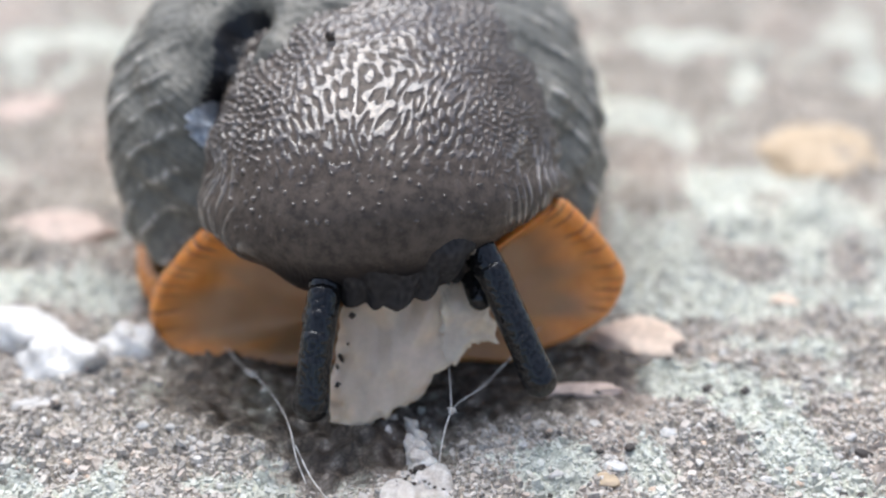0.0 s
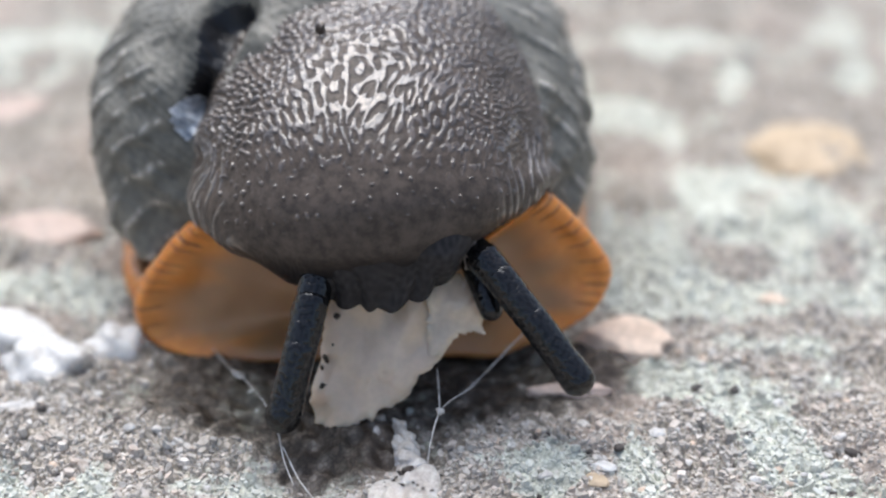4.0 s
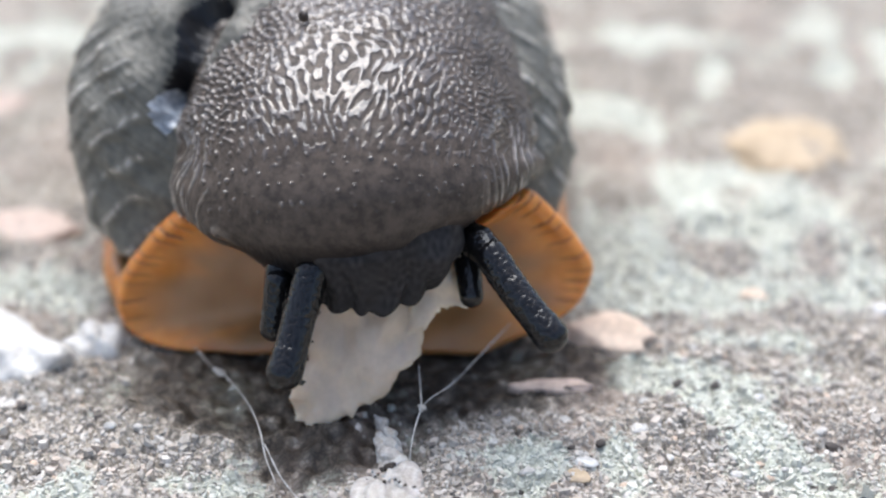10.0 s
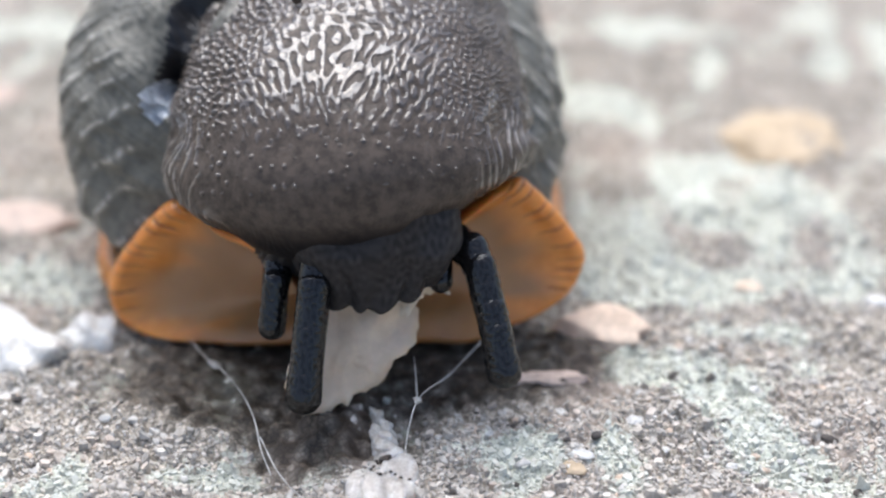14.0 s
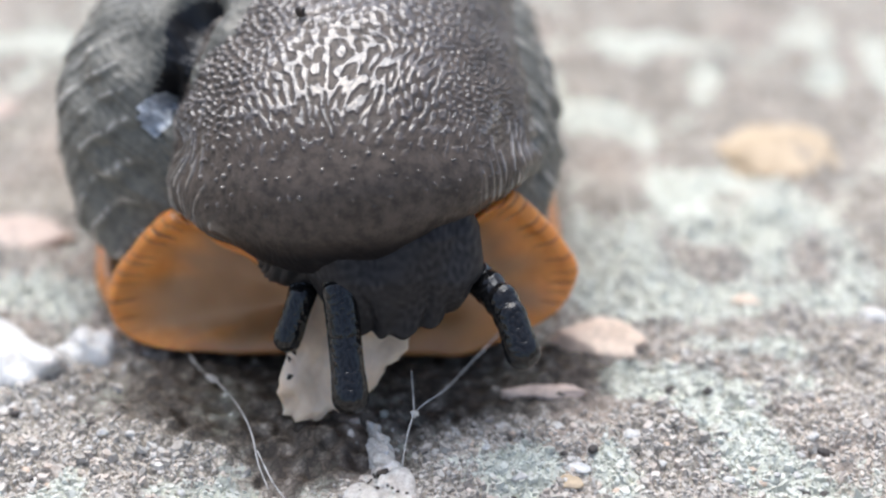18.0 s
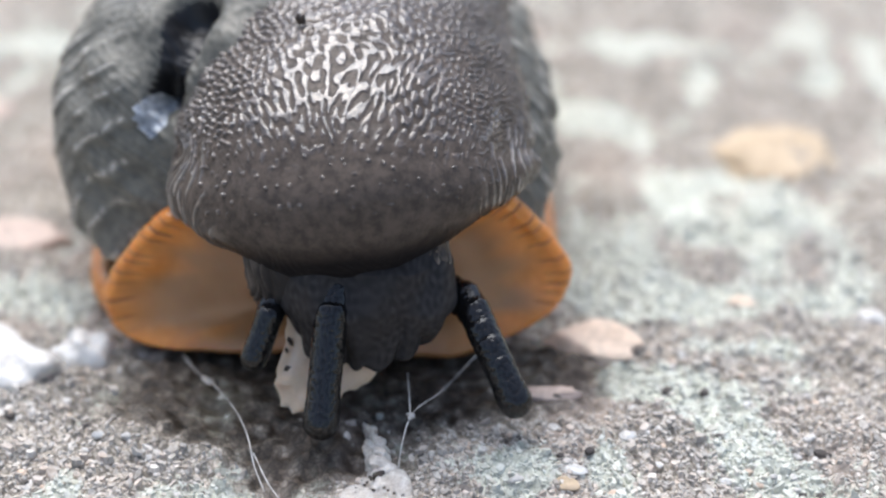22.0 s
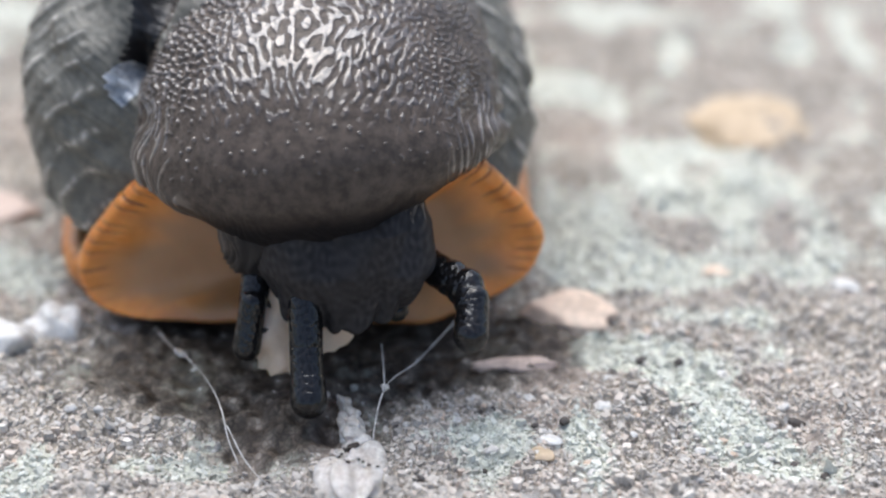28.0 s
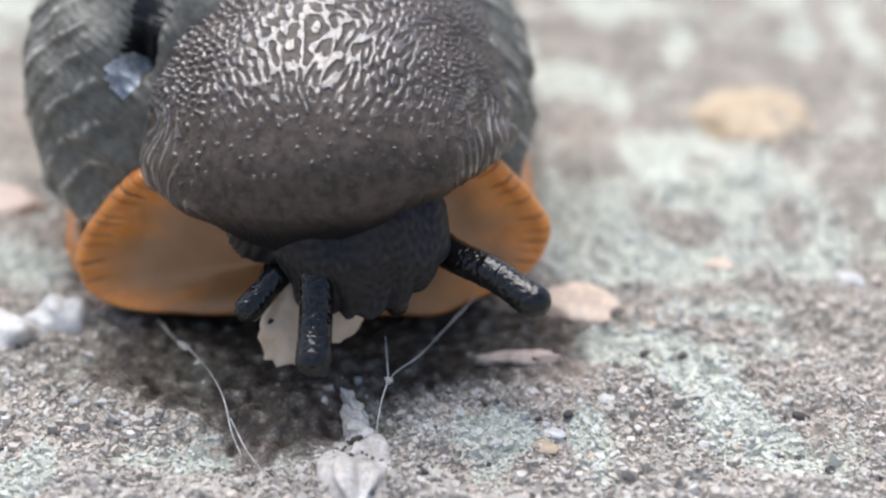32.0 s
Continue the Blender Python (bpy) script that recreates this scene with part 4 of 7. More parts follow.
def build_tentacle(name, label, lengths, radii, seed):
    """Pieces from the rounded tip to the root; each runs up into the next."""
    pieces = []
    for k, length in enumerate(lengths):
        last = k == len(lengths) - 1
        kind = name if last else "tentacle_tip" if k == 0 else "tentacle_ring"
        me = stalk_mesh(kind, length, radii[k], radii[k + 1], seed + k, 0.05 if k == 0 and len(lengths) > 2 else 0.0)
        pieces.append(part(kind, me, STALKSKIN, slug, label if last else "rounded end of a black tentacle" if k == 0 else ""))
    return pieces


left_stalk = build_tentacle("upper_tentacle", "black upper tentacle with a blunt eye-tip", (2.35,) * 8, (0.75, 0.735, 0.73, 0.73, 0.735, 0.74, 0.75, 0.76, 0.77), 301)
right_stalk = build_tentacle("upper_tentacle", "black upper tentacle with a blunt eye-tip", (2.35,) * 8, (0.73, 0.71, 0.705, 0.71, 0.72, 0.735, 0.75, 0.765, 0.78), 311)
left_feeler = build_tentacle("lower_tentacle", "short black lower tentacle", (2.2,) * 4, (0.56, 0.58, 0.62, 0.68, 0.75), 321)
right_feeler = build_tentacle("lower_tentacle", "short black lower tentacle", (3.6,), (0.5, 0.7), 331)
food, torn_end = build_food()
build_stones()
build_loose_chips()
build_slime()
build_grit("lichen_crumbs", "pale green crumbs of lichen crust on the slab", LICHENGRIT, 10000, 401, lambda x, y: step(0.30, 0.65, lichen_cover(x, y)) * (1 - damp_shade_cover(x, y)) ** 4)
build_grit("stone_grit", "grey and brown grit on the weathered slab", STONEGRIT, 26000, 402, lambda x, y: (1 - step(0.35, 0.6, lichen_cover(x, y))) * (1 - damp_shade_cover(x, y)) ** 4 * (1 - np.exp(-((x / 10) ** 4 + ((y - 16) / 13.5) ** 4))))


def stalk(tip, root):
    """The pose of a tentacle piece whose rounded end is at tip and which runs towards root (mm)."""
    a, b = Vector(tip) * MM, Vector(root) * MM
    return Matrix.Translation(a) @ Vector((0, 0, 1)).rotation_difference(b - a).to_matrix().to_4x4()


def motions():
    walk(mantle, [
        (0, pose(-0.00030, 0.00000, -0.00104)),
        (2, pose(-0.00013, 0.00000, -0.00077)),
        (4, pose(-0.00013, 0.00000, -0.00074)),
        (4.5, pose(-0.00010, 0.00000, -0.00056)),
        (6.5, pose(0.00018, 0.00000, -0.00031)),
        (7, pose(0.00017, 0.00000, -0.00017)),
        (8, pose(0.00014, 0.00000, -0.00035)),
        (9, pose(0.00002, 0.00000, -0.00038)),
        (10, pose(0.00003, -0.00000, -0.00030)),
        (11, pose(0.00014, 0.00000, -0.00014)),
        (12, pose(0.00004, 0.00000, -0.00008)),
        (13, pose(0.00000, 0.00000, 0.00000)),
        (14, pose(-0.00005, 0.00000, 0.00015)),
        (14.5, pose(-0.00004, 0.00000, 0.00017)),
        (16.5, pose(0.00008, 0.00000, 0.00023)),
        (17, pose(0.00014, -0.00000, 0.00021)),
        (18, pose(0.00027, 0.00000, 0.00023)),
        (19, pose(0.00040, 0.00000, 0.00001)),
        (20, pose(0.00045, -0.00000, -0.00016)),
        (21, pose(0.00045, 0.00000, -0.00018)),
        (22, pose(0.00045, 0.00000, -0.00003)),
        (23, pose(0.00024, 0.00000, 0.00013)),
        (24, pose(0.00009, 0.00000, 0.00029)),
        (25, pose(-0.00006, 0.00000, 0.00039)),
        (25.5, pose(-0.00006, 0.00000, 0.00026)),
        (27.5, pose(0.00009, -0.00000, 0.00012)),
        (28, pose(0.00017, 0.00000, 0.00020)),
        (29, pose(0.00024, 0.00000, 0.00006)),
        (30, pose(0.00030, 0.00000, -0.00001)),
        (31, pose(0.00033, 0.00000, -0.00016)),
        (32, pose(0.00040, 0.00000, -0.00035)),
    ])
    walk(body, [
        (0, pose(0.00028, 0.00000, -0.00054)),
        (2, pose(0.00029, 0.00000, -0.00033)),
        (4, pose(0.00024, 0.00000, -0.00022)),
        (4.5, pose(0.00024, 0.00000, -0.00022)),
        (6.5, pose(0.00027, 0.00000, -0.00016)),
        (7, pose(0.00023, 0.00000, -0.00013)),
        (8, pose(0.00023, 0.00000, -0.00008)),
        (9, pose(0.00020, 0.00000, -0.00013)),
        (10, pose(0.00017, 0.00000, -0.00007)),
        (11, pose(0.00014, 0.00000, -0.00007)),
        (12, pose(0.00007, 0.00000, -0.00001)),
        (13, pose(0.00000, 0.00000, 0.00000)),
        (14, pose(-0.00000, 0.00000, 0.00001)),
        (14.5, pose(0.00000, 0.00000, -0.00003)),
        (16.5, pose(-0.00002, 0.00000, 0.00007)),
        (17, pose(0.00001, 0.00000, 0.00008)),
        (18, pose(0.00004, 0.00000, 0.00012)),
        (19, pose(0.00007, 0.00000, 0.00016)),
        (20, pose(0.00005, 0.00000, 0.00016)),
        (21, pose(0.00003, 0.00000, 0.00014)),
        (22, pose(0.00005, 0.00000, 0.00016)),
        (23, pose(0.00007, 0.00000, 0.00019)),
        (24, pose(0.00009, 0.00000, 0.00020)),
        (25, pose(0.00012, 0.00000, 0.00025)),
        (25.5, pose(0.00008, 0.00000, 0.00025)),
        (27.5, pose(0.00009, 0.00000, 0.00027)),
        (28, pose(0.00011, 0.00000, 0.00029)),
        (29, pose(0.00010, 0.00000, 0.00024)),
        (30, pose(0.00014, 0.00000, 0.00023)),
        (31, pose(0.00007, 0.00000, 0.00028)),
        (32, pose(0.00000, 0.00000, 0.00032)),
    ])
    walk(flap_l, [
        (0, pose(0.00007, 0.00000, -0.00064)),
        (2, pose(0.00009, 0.00000, -0.00048)),
        (4, pose(0.00002, 0.00000, -0.00035)),
        (4.5, pose(0.00007, 0.00000, -0.00035)),
        (6.5, pose(0.00012, 0.00000, -0.00020)),
        (7, pose(0.00010, 0.00000, -0.00016)),
        (8, pose(0.00010, 0.00000, -0.00017)),
        (9, pose(0.00010, 0.00000, -0.00013)),
        (10, pose(0.00010, 0.00000, -0.00006)),
        (11, pose(0.00012, 0.00000, -0.00005)),
        (12, pose(0.00003, 0.00000, 0.00002)),
        (13, pose(0.00000, 0.00000, 0.00000)),
        (14, pose(-0.00000, 0.00000, 0.00003)),
        (14.5, pose(0.00002, 0.00000, 0.00005)),
        (16.5, pose(0.00001, 0.00000, 0.00020)),
        (17, pose(0.00004, 0.00000, 0.00023)),
        (18, pose(0.00008, 0.00000, 0.00030)),
        (19, pose(0.00011, 0.00000, 0.00042)),
        (20, pose(0.00012, 0.00000, 0.00046)),
        (21, pose(0.00016, 0.00000, 0.00044)),
        (22, pose(0.00018, 0.00000, 0.00049)),
        (23, pose(0.00017, 0.00000, 0.00049)),
        (24, pose(0.00018, 0.00000, 0.00050)),
        (25, pose(0.00026, 0.00000, 0.00053)),
        (25.5, pose(0.00026, 0.00000, 0.00058)),
        (27.5, pose(0.00026, 0.00000, 0.00063)),
        (28, pose(0.00031, 0.00000, 0.00063)),
        (29, pose(0.00023, 0.00000, 0.00063)),
        (30, pose(0.00023, 0.00000, 0.00073)),
        (31, pose(0.00014, 0.00000, 0.00071)),
        (32, pose(0.00006, 0.00000, 0.00065)),
    ])
    walk(flap_r, [
        (0, pose(0.00023, 0.00000, -0.00042)),
        (2, pose(0.00016, 0.00000, -0.00022)),
        (4, pose(0.00013, 0.00000, -0.00014)),
        (4.5, pose(0.00012, 0.00000, -0.00016)),
        (6.5, pose(0.00016, 0.00000, -0.00018)),
        (7, pose(0.00013, 0.00000, -0.00020)),
        (8, pose(0.00022, 0.00000, -0.00026)),
        (9, pose(0.00017, 0.00000, -0.00021)),
        (10, pose(0.00014, 0.00000, -0.00017)),
        (11, pose(0.00010, 0.00000, -0.00019)),
        (12, pose(0.00007, 0.00000, -0.00005)),
        (13, pose(0.00000, 0.00000, 0.00000)),
        (14, pose(-0.00006, 0.00000, 0.00004)),
        (14.5, pose(-0.00012, 0.00000, -0.00004)),
        (16.5, pose(-0.00021, 0.00000, 0.00004)),
        (17, pose(-0.00021, 0.00000, 0.00004)),
        (18, pose(-0.00022, 0.00000, 0.00006)),
        (19, pose(-0.00026, 0.00000, 0.00018)),
        (20, pose(-0.00028, 0.00000, 0.00017)),
        (21, pose(-0.00030, 0.00000, 0.00014)),
        (22, pose(-0.00033, 0.00000, 0.00012)),
        (23, pose(-0.00038, 0.00000, 0.00017)),
        (24, pose(-0.00057, 0.00000, -0.00041)),
        (25, pose(-0.00064, 0.00000, -0.00029)),
        (25.5, pose(-0.00064, 0.00000, -0.00031)),
        (27.5, pose(-0.00039, 0.00000, 0.00083)),
        (28, pose(-0.00045, 0.00000, 0.00038)),
        (29, pose(-0.00043, 0.00000, 0.00043)),
        (30, pose(-0.00039, 0.00000, 0.00045)),
        (31, pose(-0.00036, 0.00000, 0.00046)),
        (32, pose(-0.00031, 0.00000, 0.00040)),
    ])
    walk(head, [
        (0, pose(0.00047, -0.00400, 0.00571)),
        (1, pose(0.00054, -0.00400, 0.00538)),
        (2, pose(0.00083, -0.00400, 0.00512)),
        (3, pose(0.00051, -0.00400, 0.00545)),
        (4, pose(0.00077, -0.00400, 0.00564)),
        (4.5, pose(0.00113, -0.00400, 0.00466)),
        (6.5, pose(0.00147, -0.00400, 0.00464)),
        (7, pose(0.00146, -0.00400, 0.00590)),
        (8, pose(0.00163, -0.00400, 0.00538)),
        (9, pose(0.00104, -0.00400, 0.00412)),
        (10, pose(0.00121, -0.00400, 0.00528)),
        (11, pose(0.00160, -0.00400, 0.00515)),
        (12, pose(0.00124, -0.00400, 0.00372)),
        (13, pose(0.00139, -0.00400, 0.00471)),
        (14, pose(0.00134, -0.00400, 0.00503)),
        (14.5, pose(0.00153, -0.00400, 0.00400)),
        (16.5, pose(0.00195, -0.00400, 0.00477)),
        (17, pose(0.00210, -0.00400, 0.00378)),
        (18, pose(0.00241, -0.00400, 0.00443)),
        (19, pose(0.00222, -0.00400, 0.00429)),
        (20, pose(0.00193, -0.00400, 0.00305)),
        (21, pose(0.00138, -0.00400, 0.00229)),
        (22, pose(0.00142, -0.00400, 0.00287)),
        (22.5, pose(0.00099, -0.00400, 0.00249)),
        (23, pose(0.00051, -0.00400, 0.00293)),
        (24, pose(0.00026, -0.00400, 0.00288)),
        (25, pose(0.00009, -0.00400, 0.00272)),
        (25.5, pose(0.00053, -0.00400, 0.00202)),
        (27.5, pose(0.00105, -0.00400, 0.00133)),
        (28, pose(0.00164, -0.00400, 0.00330)),
        (29, pose(0.00213, -0.00400, 0.00273)),
        (30, pose(0.00219, -0.00400, 0.00259)),
        (31, pose(0.00217, -0.00400, 0.00310)),
        (31.5, pose(0.00213, -0.00400, 0.00363)),
        (32, pose(0.00211, -0.00400, 0.00370)),
    ])
    walk(neck, [
        (0, pose(0.00012, -0.00400, 0.00420)),
        (1, pose(0.00014, -0.00400, 0.00420)),
        (2, pose(0.00021, -0.00400, 0.00420)),
        (3, pose(0.00013, -0.00400, 0.00420)),
        (4, pose(0.00019, -0.00400, 0.00420)),
        (4.5, pose(0.00028, -0.00400, 0.00420)),
        (6.5, pose(0.00037, -0.00400, 0.00420)),
        (7, pose(0.00036, -0.00400, 0.00420)),
        (8, pose(0.00041, -0.00400, 0.00420)),
        (9, pose(0.00026, -0.00400, 0.00412)),
        (10, pose(0.00030, -0.00400, 0.00420)),
        (11, pose(0.00040, -0.00400, 0.00420)),
        (12, pose(0.00031, -0.00400, 0.00372)),
        (13, pose(0.00035, -0.00400, 0.00420)),
        (14, pose(0.00034, -0.00400, 0.00420)),
        (14.5, pose(0.00038, -0.00400, 0.00400)),
        (16.5, pose(0.00049, -0.00400, 0.00420)),
        (17, pose(0.00053, -0.00400, 0.00378)),
        (18, pose(0.00060, -0.00400, 0.00420)),
        (19, pose(0.00056, -0.00400, 0.00420)),
        (20, pose(0.00048, -0.00400, 0.00305)),
        (21, pose(0.00034, -0.00400, 0.00229)),
        (22, pose(0.00035, -0.00400, 0.00287)),
        (22.5, pose(0.00025, -0.00400, 0.00249)),
        (23, pose(0.00013, -0.00400, 0.00293)),
        (24, pose(0.00007, -0.00400, 0.00288)),
        (25, pose(0.00002, -0.00400, 0.00272)),
        (25.5, pose(0.00013, -0.00400, 0.00202)),
        (27.5, pose(0.00026, -0.00400, 0.00133)),
        (28, pose(0.00041, -0.00400, 0.00330)),
        (29, pose(0.00053, -0.00400, 0.00273)),
        (30, pose(0.00055, -0.00400, 0.00259)),
        (31, pose(0.00054, -0.00400, 0.00310)),
        (31.5, pose(0.00053, -0.00400, 0.00363)),
        (32, pose(0.00053, -0.00400, 0.00370)),
    ])
    walk(left_stalk[0], [
        (0, stalk((-2.92, -7.53, 1.99), (-2.84, -7.12, 2.89))),
        (1, stalk((-3.04, -7.63, 3.29), (-2.89, -7.13, 4.01))),
        (2, stalk((-2.60, -7.66, 3.56), (-2.54, -7.14, 4.25))),
        (3, stalk((-2.87, -7.59, 2.82), (-2.78, -7.12, 3.62))),
        (4, stalk((-3.75, -7.49, 1.47), (-3.48, -7.10, 2.43))),
        (4.5, stalk((-4.37, -7.46, 0.99), (-3.96, -7.07, 2.04))),
        (6.5, stalk((-3.30, -7.44, 0.82), (-2.96, -7.07, 1.96))),
        (7, stalk((-3.50, -7.54, 2.97), (-3.10, -7.09, 3.80))),
        (8, stalk((-2.99, -7.65, 4.13), (-2.67, -7.13, 4.76))),
        (9, stalk((-3.12, -7.71, 4.37), (-2.85, -7.11, 4.94))),
        (10, stalk((-2.79, -7.66, 3.65), (-2.57, -7.09, 4.33))),
        (11, stalk((-1.86, -7.61, 3.09), (-1.76, -7.09, 3.87))),
        (12, stalk((-1.34, -7.64, 2.73), (-1.26, -7.10, 3.48))),
        (13, stalk((-0.92, -7.69, 2.82), (-0.97, -7.07, 3.52))),
        (14, stalk((-1.73, -7.57, 1.93), (-1.64, -7.08, 2.80))),
        (14.5, stalk((-1.64, -7.62, 1.78), (-1.53, -7.07, 2.57))),
        (16.5, stalk((-0.33, -7.63, 2.54), (-0.39, -7.10, 3.31))),
        (17, stalk((0.14, -7.61, 2.54), (0.01, -7.08, 3.35))),
        (18, stalk((0.59, -7.66, 2.70), (0.50, -7.07, 3.43))),
        (19, stalk((0.23, -7.60, 2.09), (0.27, -7.10, 2.89))),
        (20, stalk((-0.49, -7.61, 1.24), (-0.35, -7.07, 2.05))),
        (21, stalk((-0.95, -7.61, 1.18), (-0.82, -7.07, 1.99))),
        (22, stalk((-0.69, -7.59, 1.44), (-0.60, -7.07, 2.28))),
        (22.5, stalk((-0.96, -7.63, 1.60), (-0.89, -7.10, 2.36))),
        (23, stalk((-1.63, -7.66, 1.96), (-1.54, -7.12, 2.66))),
        (24, stalk((-1.79, -7.69, 1.35), (-1.71, -7.09, 2.01))),
        (25, stalk((-2.23, -7.67, 0.74), (-2.19, -7.10, 1.45))),
        (25.5, stalk((-1.83, -7.67, 0.65), (-1.81, -7.09, 1.34))),
        (27.5, stalk((-0.71, -7.66, 0.50), (-0.68, -7.09, 1.22))),
        (28, stalk((0.03, -7.73, 1.21), (-0.03, -7.09, 1.81))),
        (29, stalk((0.52, -7.77, 1.45), (0.50, -7.12, 1.97))),
        (30, stalk((0.51, -7.74, 1.81), (0.49, -7.12, 2.38))),
        (31, stalk((0.42, -7.78, 2.48), (0.42, -7.12, 3.00))),
        (31.5, stalk((0.19, -7.74, 2.59), (0.20, -7.15, 3.15))),
        (32, stalk((0.06, -7.79, 2.92), (0.08, -7.13, 3.41))),
    ])
    walk(left_stalk[1], [
        (0, stalk((-2.84, -7.12, 2.89), (-2.76, -6.73, 3.80))),
        (1, stalk((-2.89, -7.13, 4.01), (-2.75, -6.63, 4.74))),
        (2, stalk((-2.54, -7.14, 4.25), (-2.48, -6.63, 4.93))),
        (3, stalk((-2.78, -7.12, 3.62), (-2.70, -6.65, 4.43))),
        (4, stalk((-3.48, -7.10, 2.43), (-3.22, -6.72, 3.39))),
        (4.5, stalk((-3.96, -7.07, 2.04), (-3.55, -6.70, 3.10))),
        (6.5, stalk((-2.96, -7.07, 1.96), (-2.63, -6.73, 3.10))),
        (7, stalk((-3.10, -7.09, 3.80), (-2.69, -6.65, 4.64))),
        (8, stalk((-2.67, -7.13, 4.76), (-2.34, -6.62, 5.39))),
        (9, stalk((-2.85, -7.11, 4.94), (-2.59, -6.51, 5.52))),
        (10, stalk((-2.57, -7.09, 4.33), (-2.35, -6.51, 5.01))),
        (11, stalk((-1.76, -7.09, 3.87), (-1.66, -6.58, 4.66))),
        (12, stalk((-1.26, -7.10, 3.48), (-1.19, -6.56, 4.23))),
        (13, stalk((-0.97, -7.07, 3.52), (-1.01, -6.46, 4.21))),
        (14, stalk((-1.64, -7.08, 2.80), (-1.54, -6.58, 3.67))),
        (14.5, stalk((-1.53, -7.07, 2.57), (-1.42, -6.52, 3.36))),
        (16.5, stalk((-0.39, -7.10, 3.31), (-0.44, -6.57, 4.07))),
        (17, stalk((0.01, -7.08, 3.35), (-0.12, -6.54, 4.15))),
        (18, stalk((0.50, -7.07, 3.43), (0.40, -6.48, 4.17))),
        (19, stalk((0.27, -7.10, 2.89), (0.30, -6.60, 3.70))),
        (20, stalk((-0.35, -7.07, 2.05), (-0.20, -6.54, 2.86))),
        (21, stalk((-0.82, -7.07, 1.99), (-0.69, -6.54, 2.80))),
        (22, stalk((-0.60, -7.07, 2.28), (-0.52, -6.56, 3.13))),
        (22.5, stalk((-0.89, -7.10, 2.36), (-0.81, -6.56, 3.11))),
        (23, stalk((-1.54, -7.12, 2.66), (-1.45, -6.58, 3.36))),
        (24, stalk((-1.71, -7.09, 2.01), (-1.63, -6.49, 2.67))),
        (25, stalk((-2.19, -7.10, 1.45), (-2.14, -6.52, 2.15))),
        (25.5, stalk((-1.81, -7.09, 1.34), (-1.80, -6.51, 2.04))),
        (27.5, stalk((-0.68, -7.09, 1.22), (-0.66, -6.53, 1.94))),
        (28, stalk((-0.03, -7.09, 1.81), (-0.10, -6.46, 2.41))),
        (29, stalk((0.50, -7.12, 1.97), (0.48, -6.47, 2.49))),
        (30, stalk((0.49, -7.12, 2.38), (0.46, -6.50, 2.95))),
        (31, stalk((0.42, -7.12, 3.00), (0.42, -6.47, 3.51))),
        (31.5, stalk((0.20, -7.15, 3.15), (0.22, -6.55, 3.70))),
        (32, stalk((0.08, -7.13, 3.41), (0.10, -6.46, 3.90))),
    ])
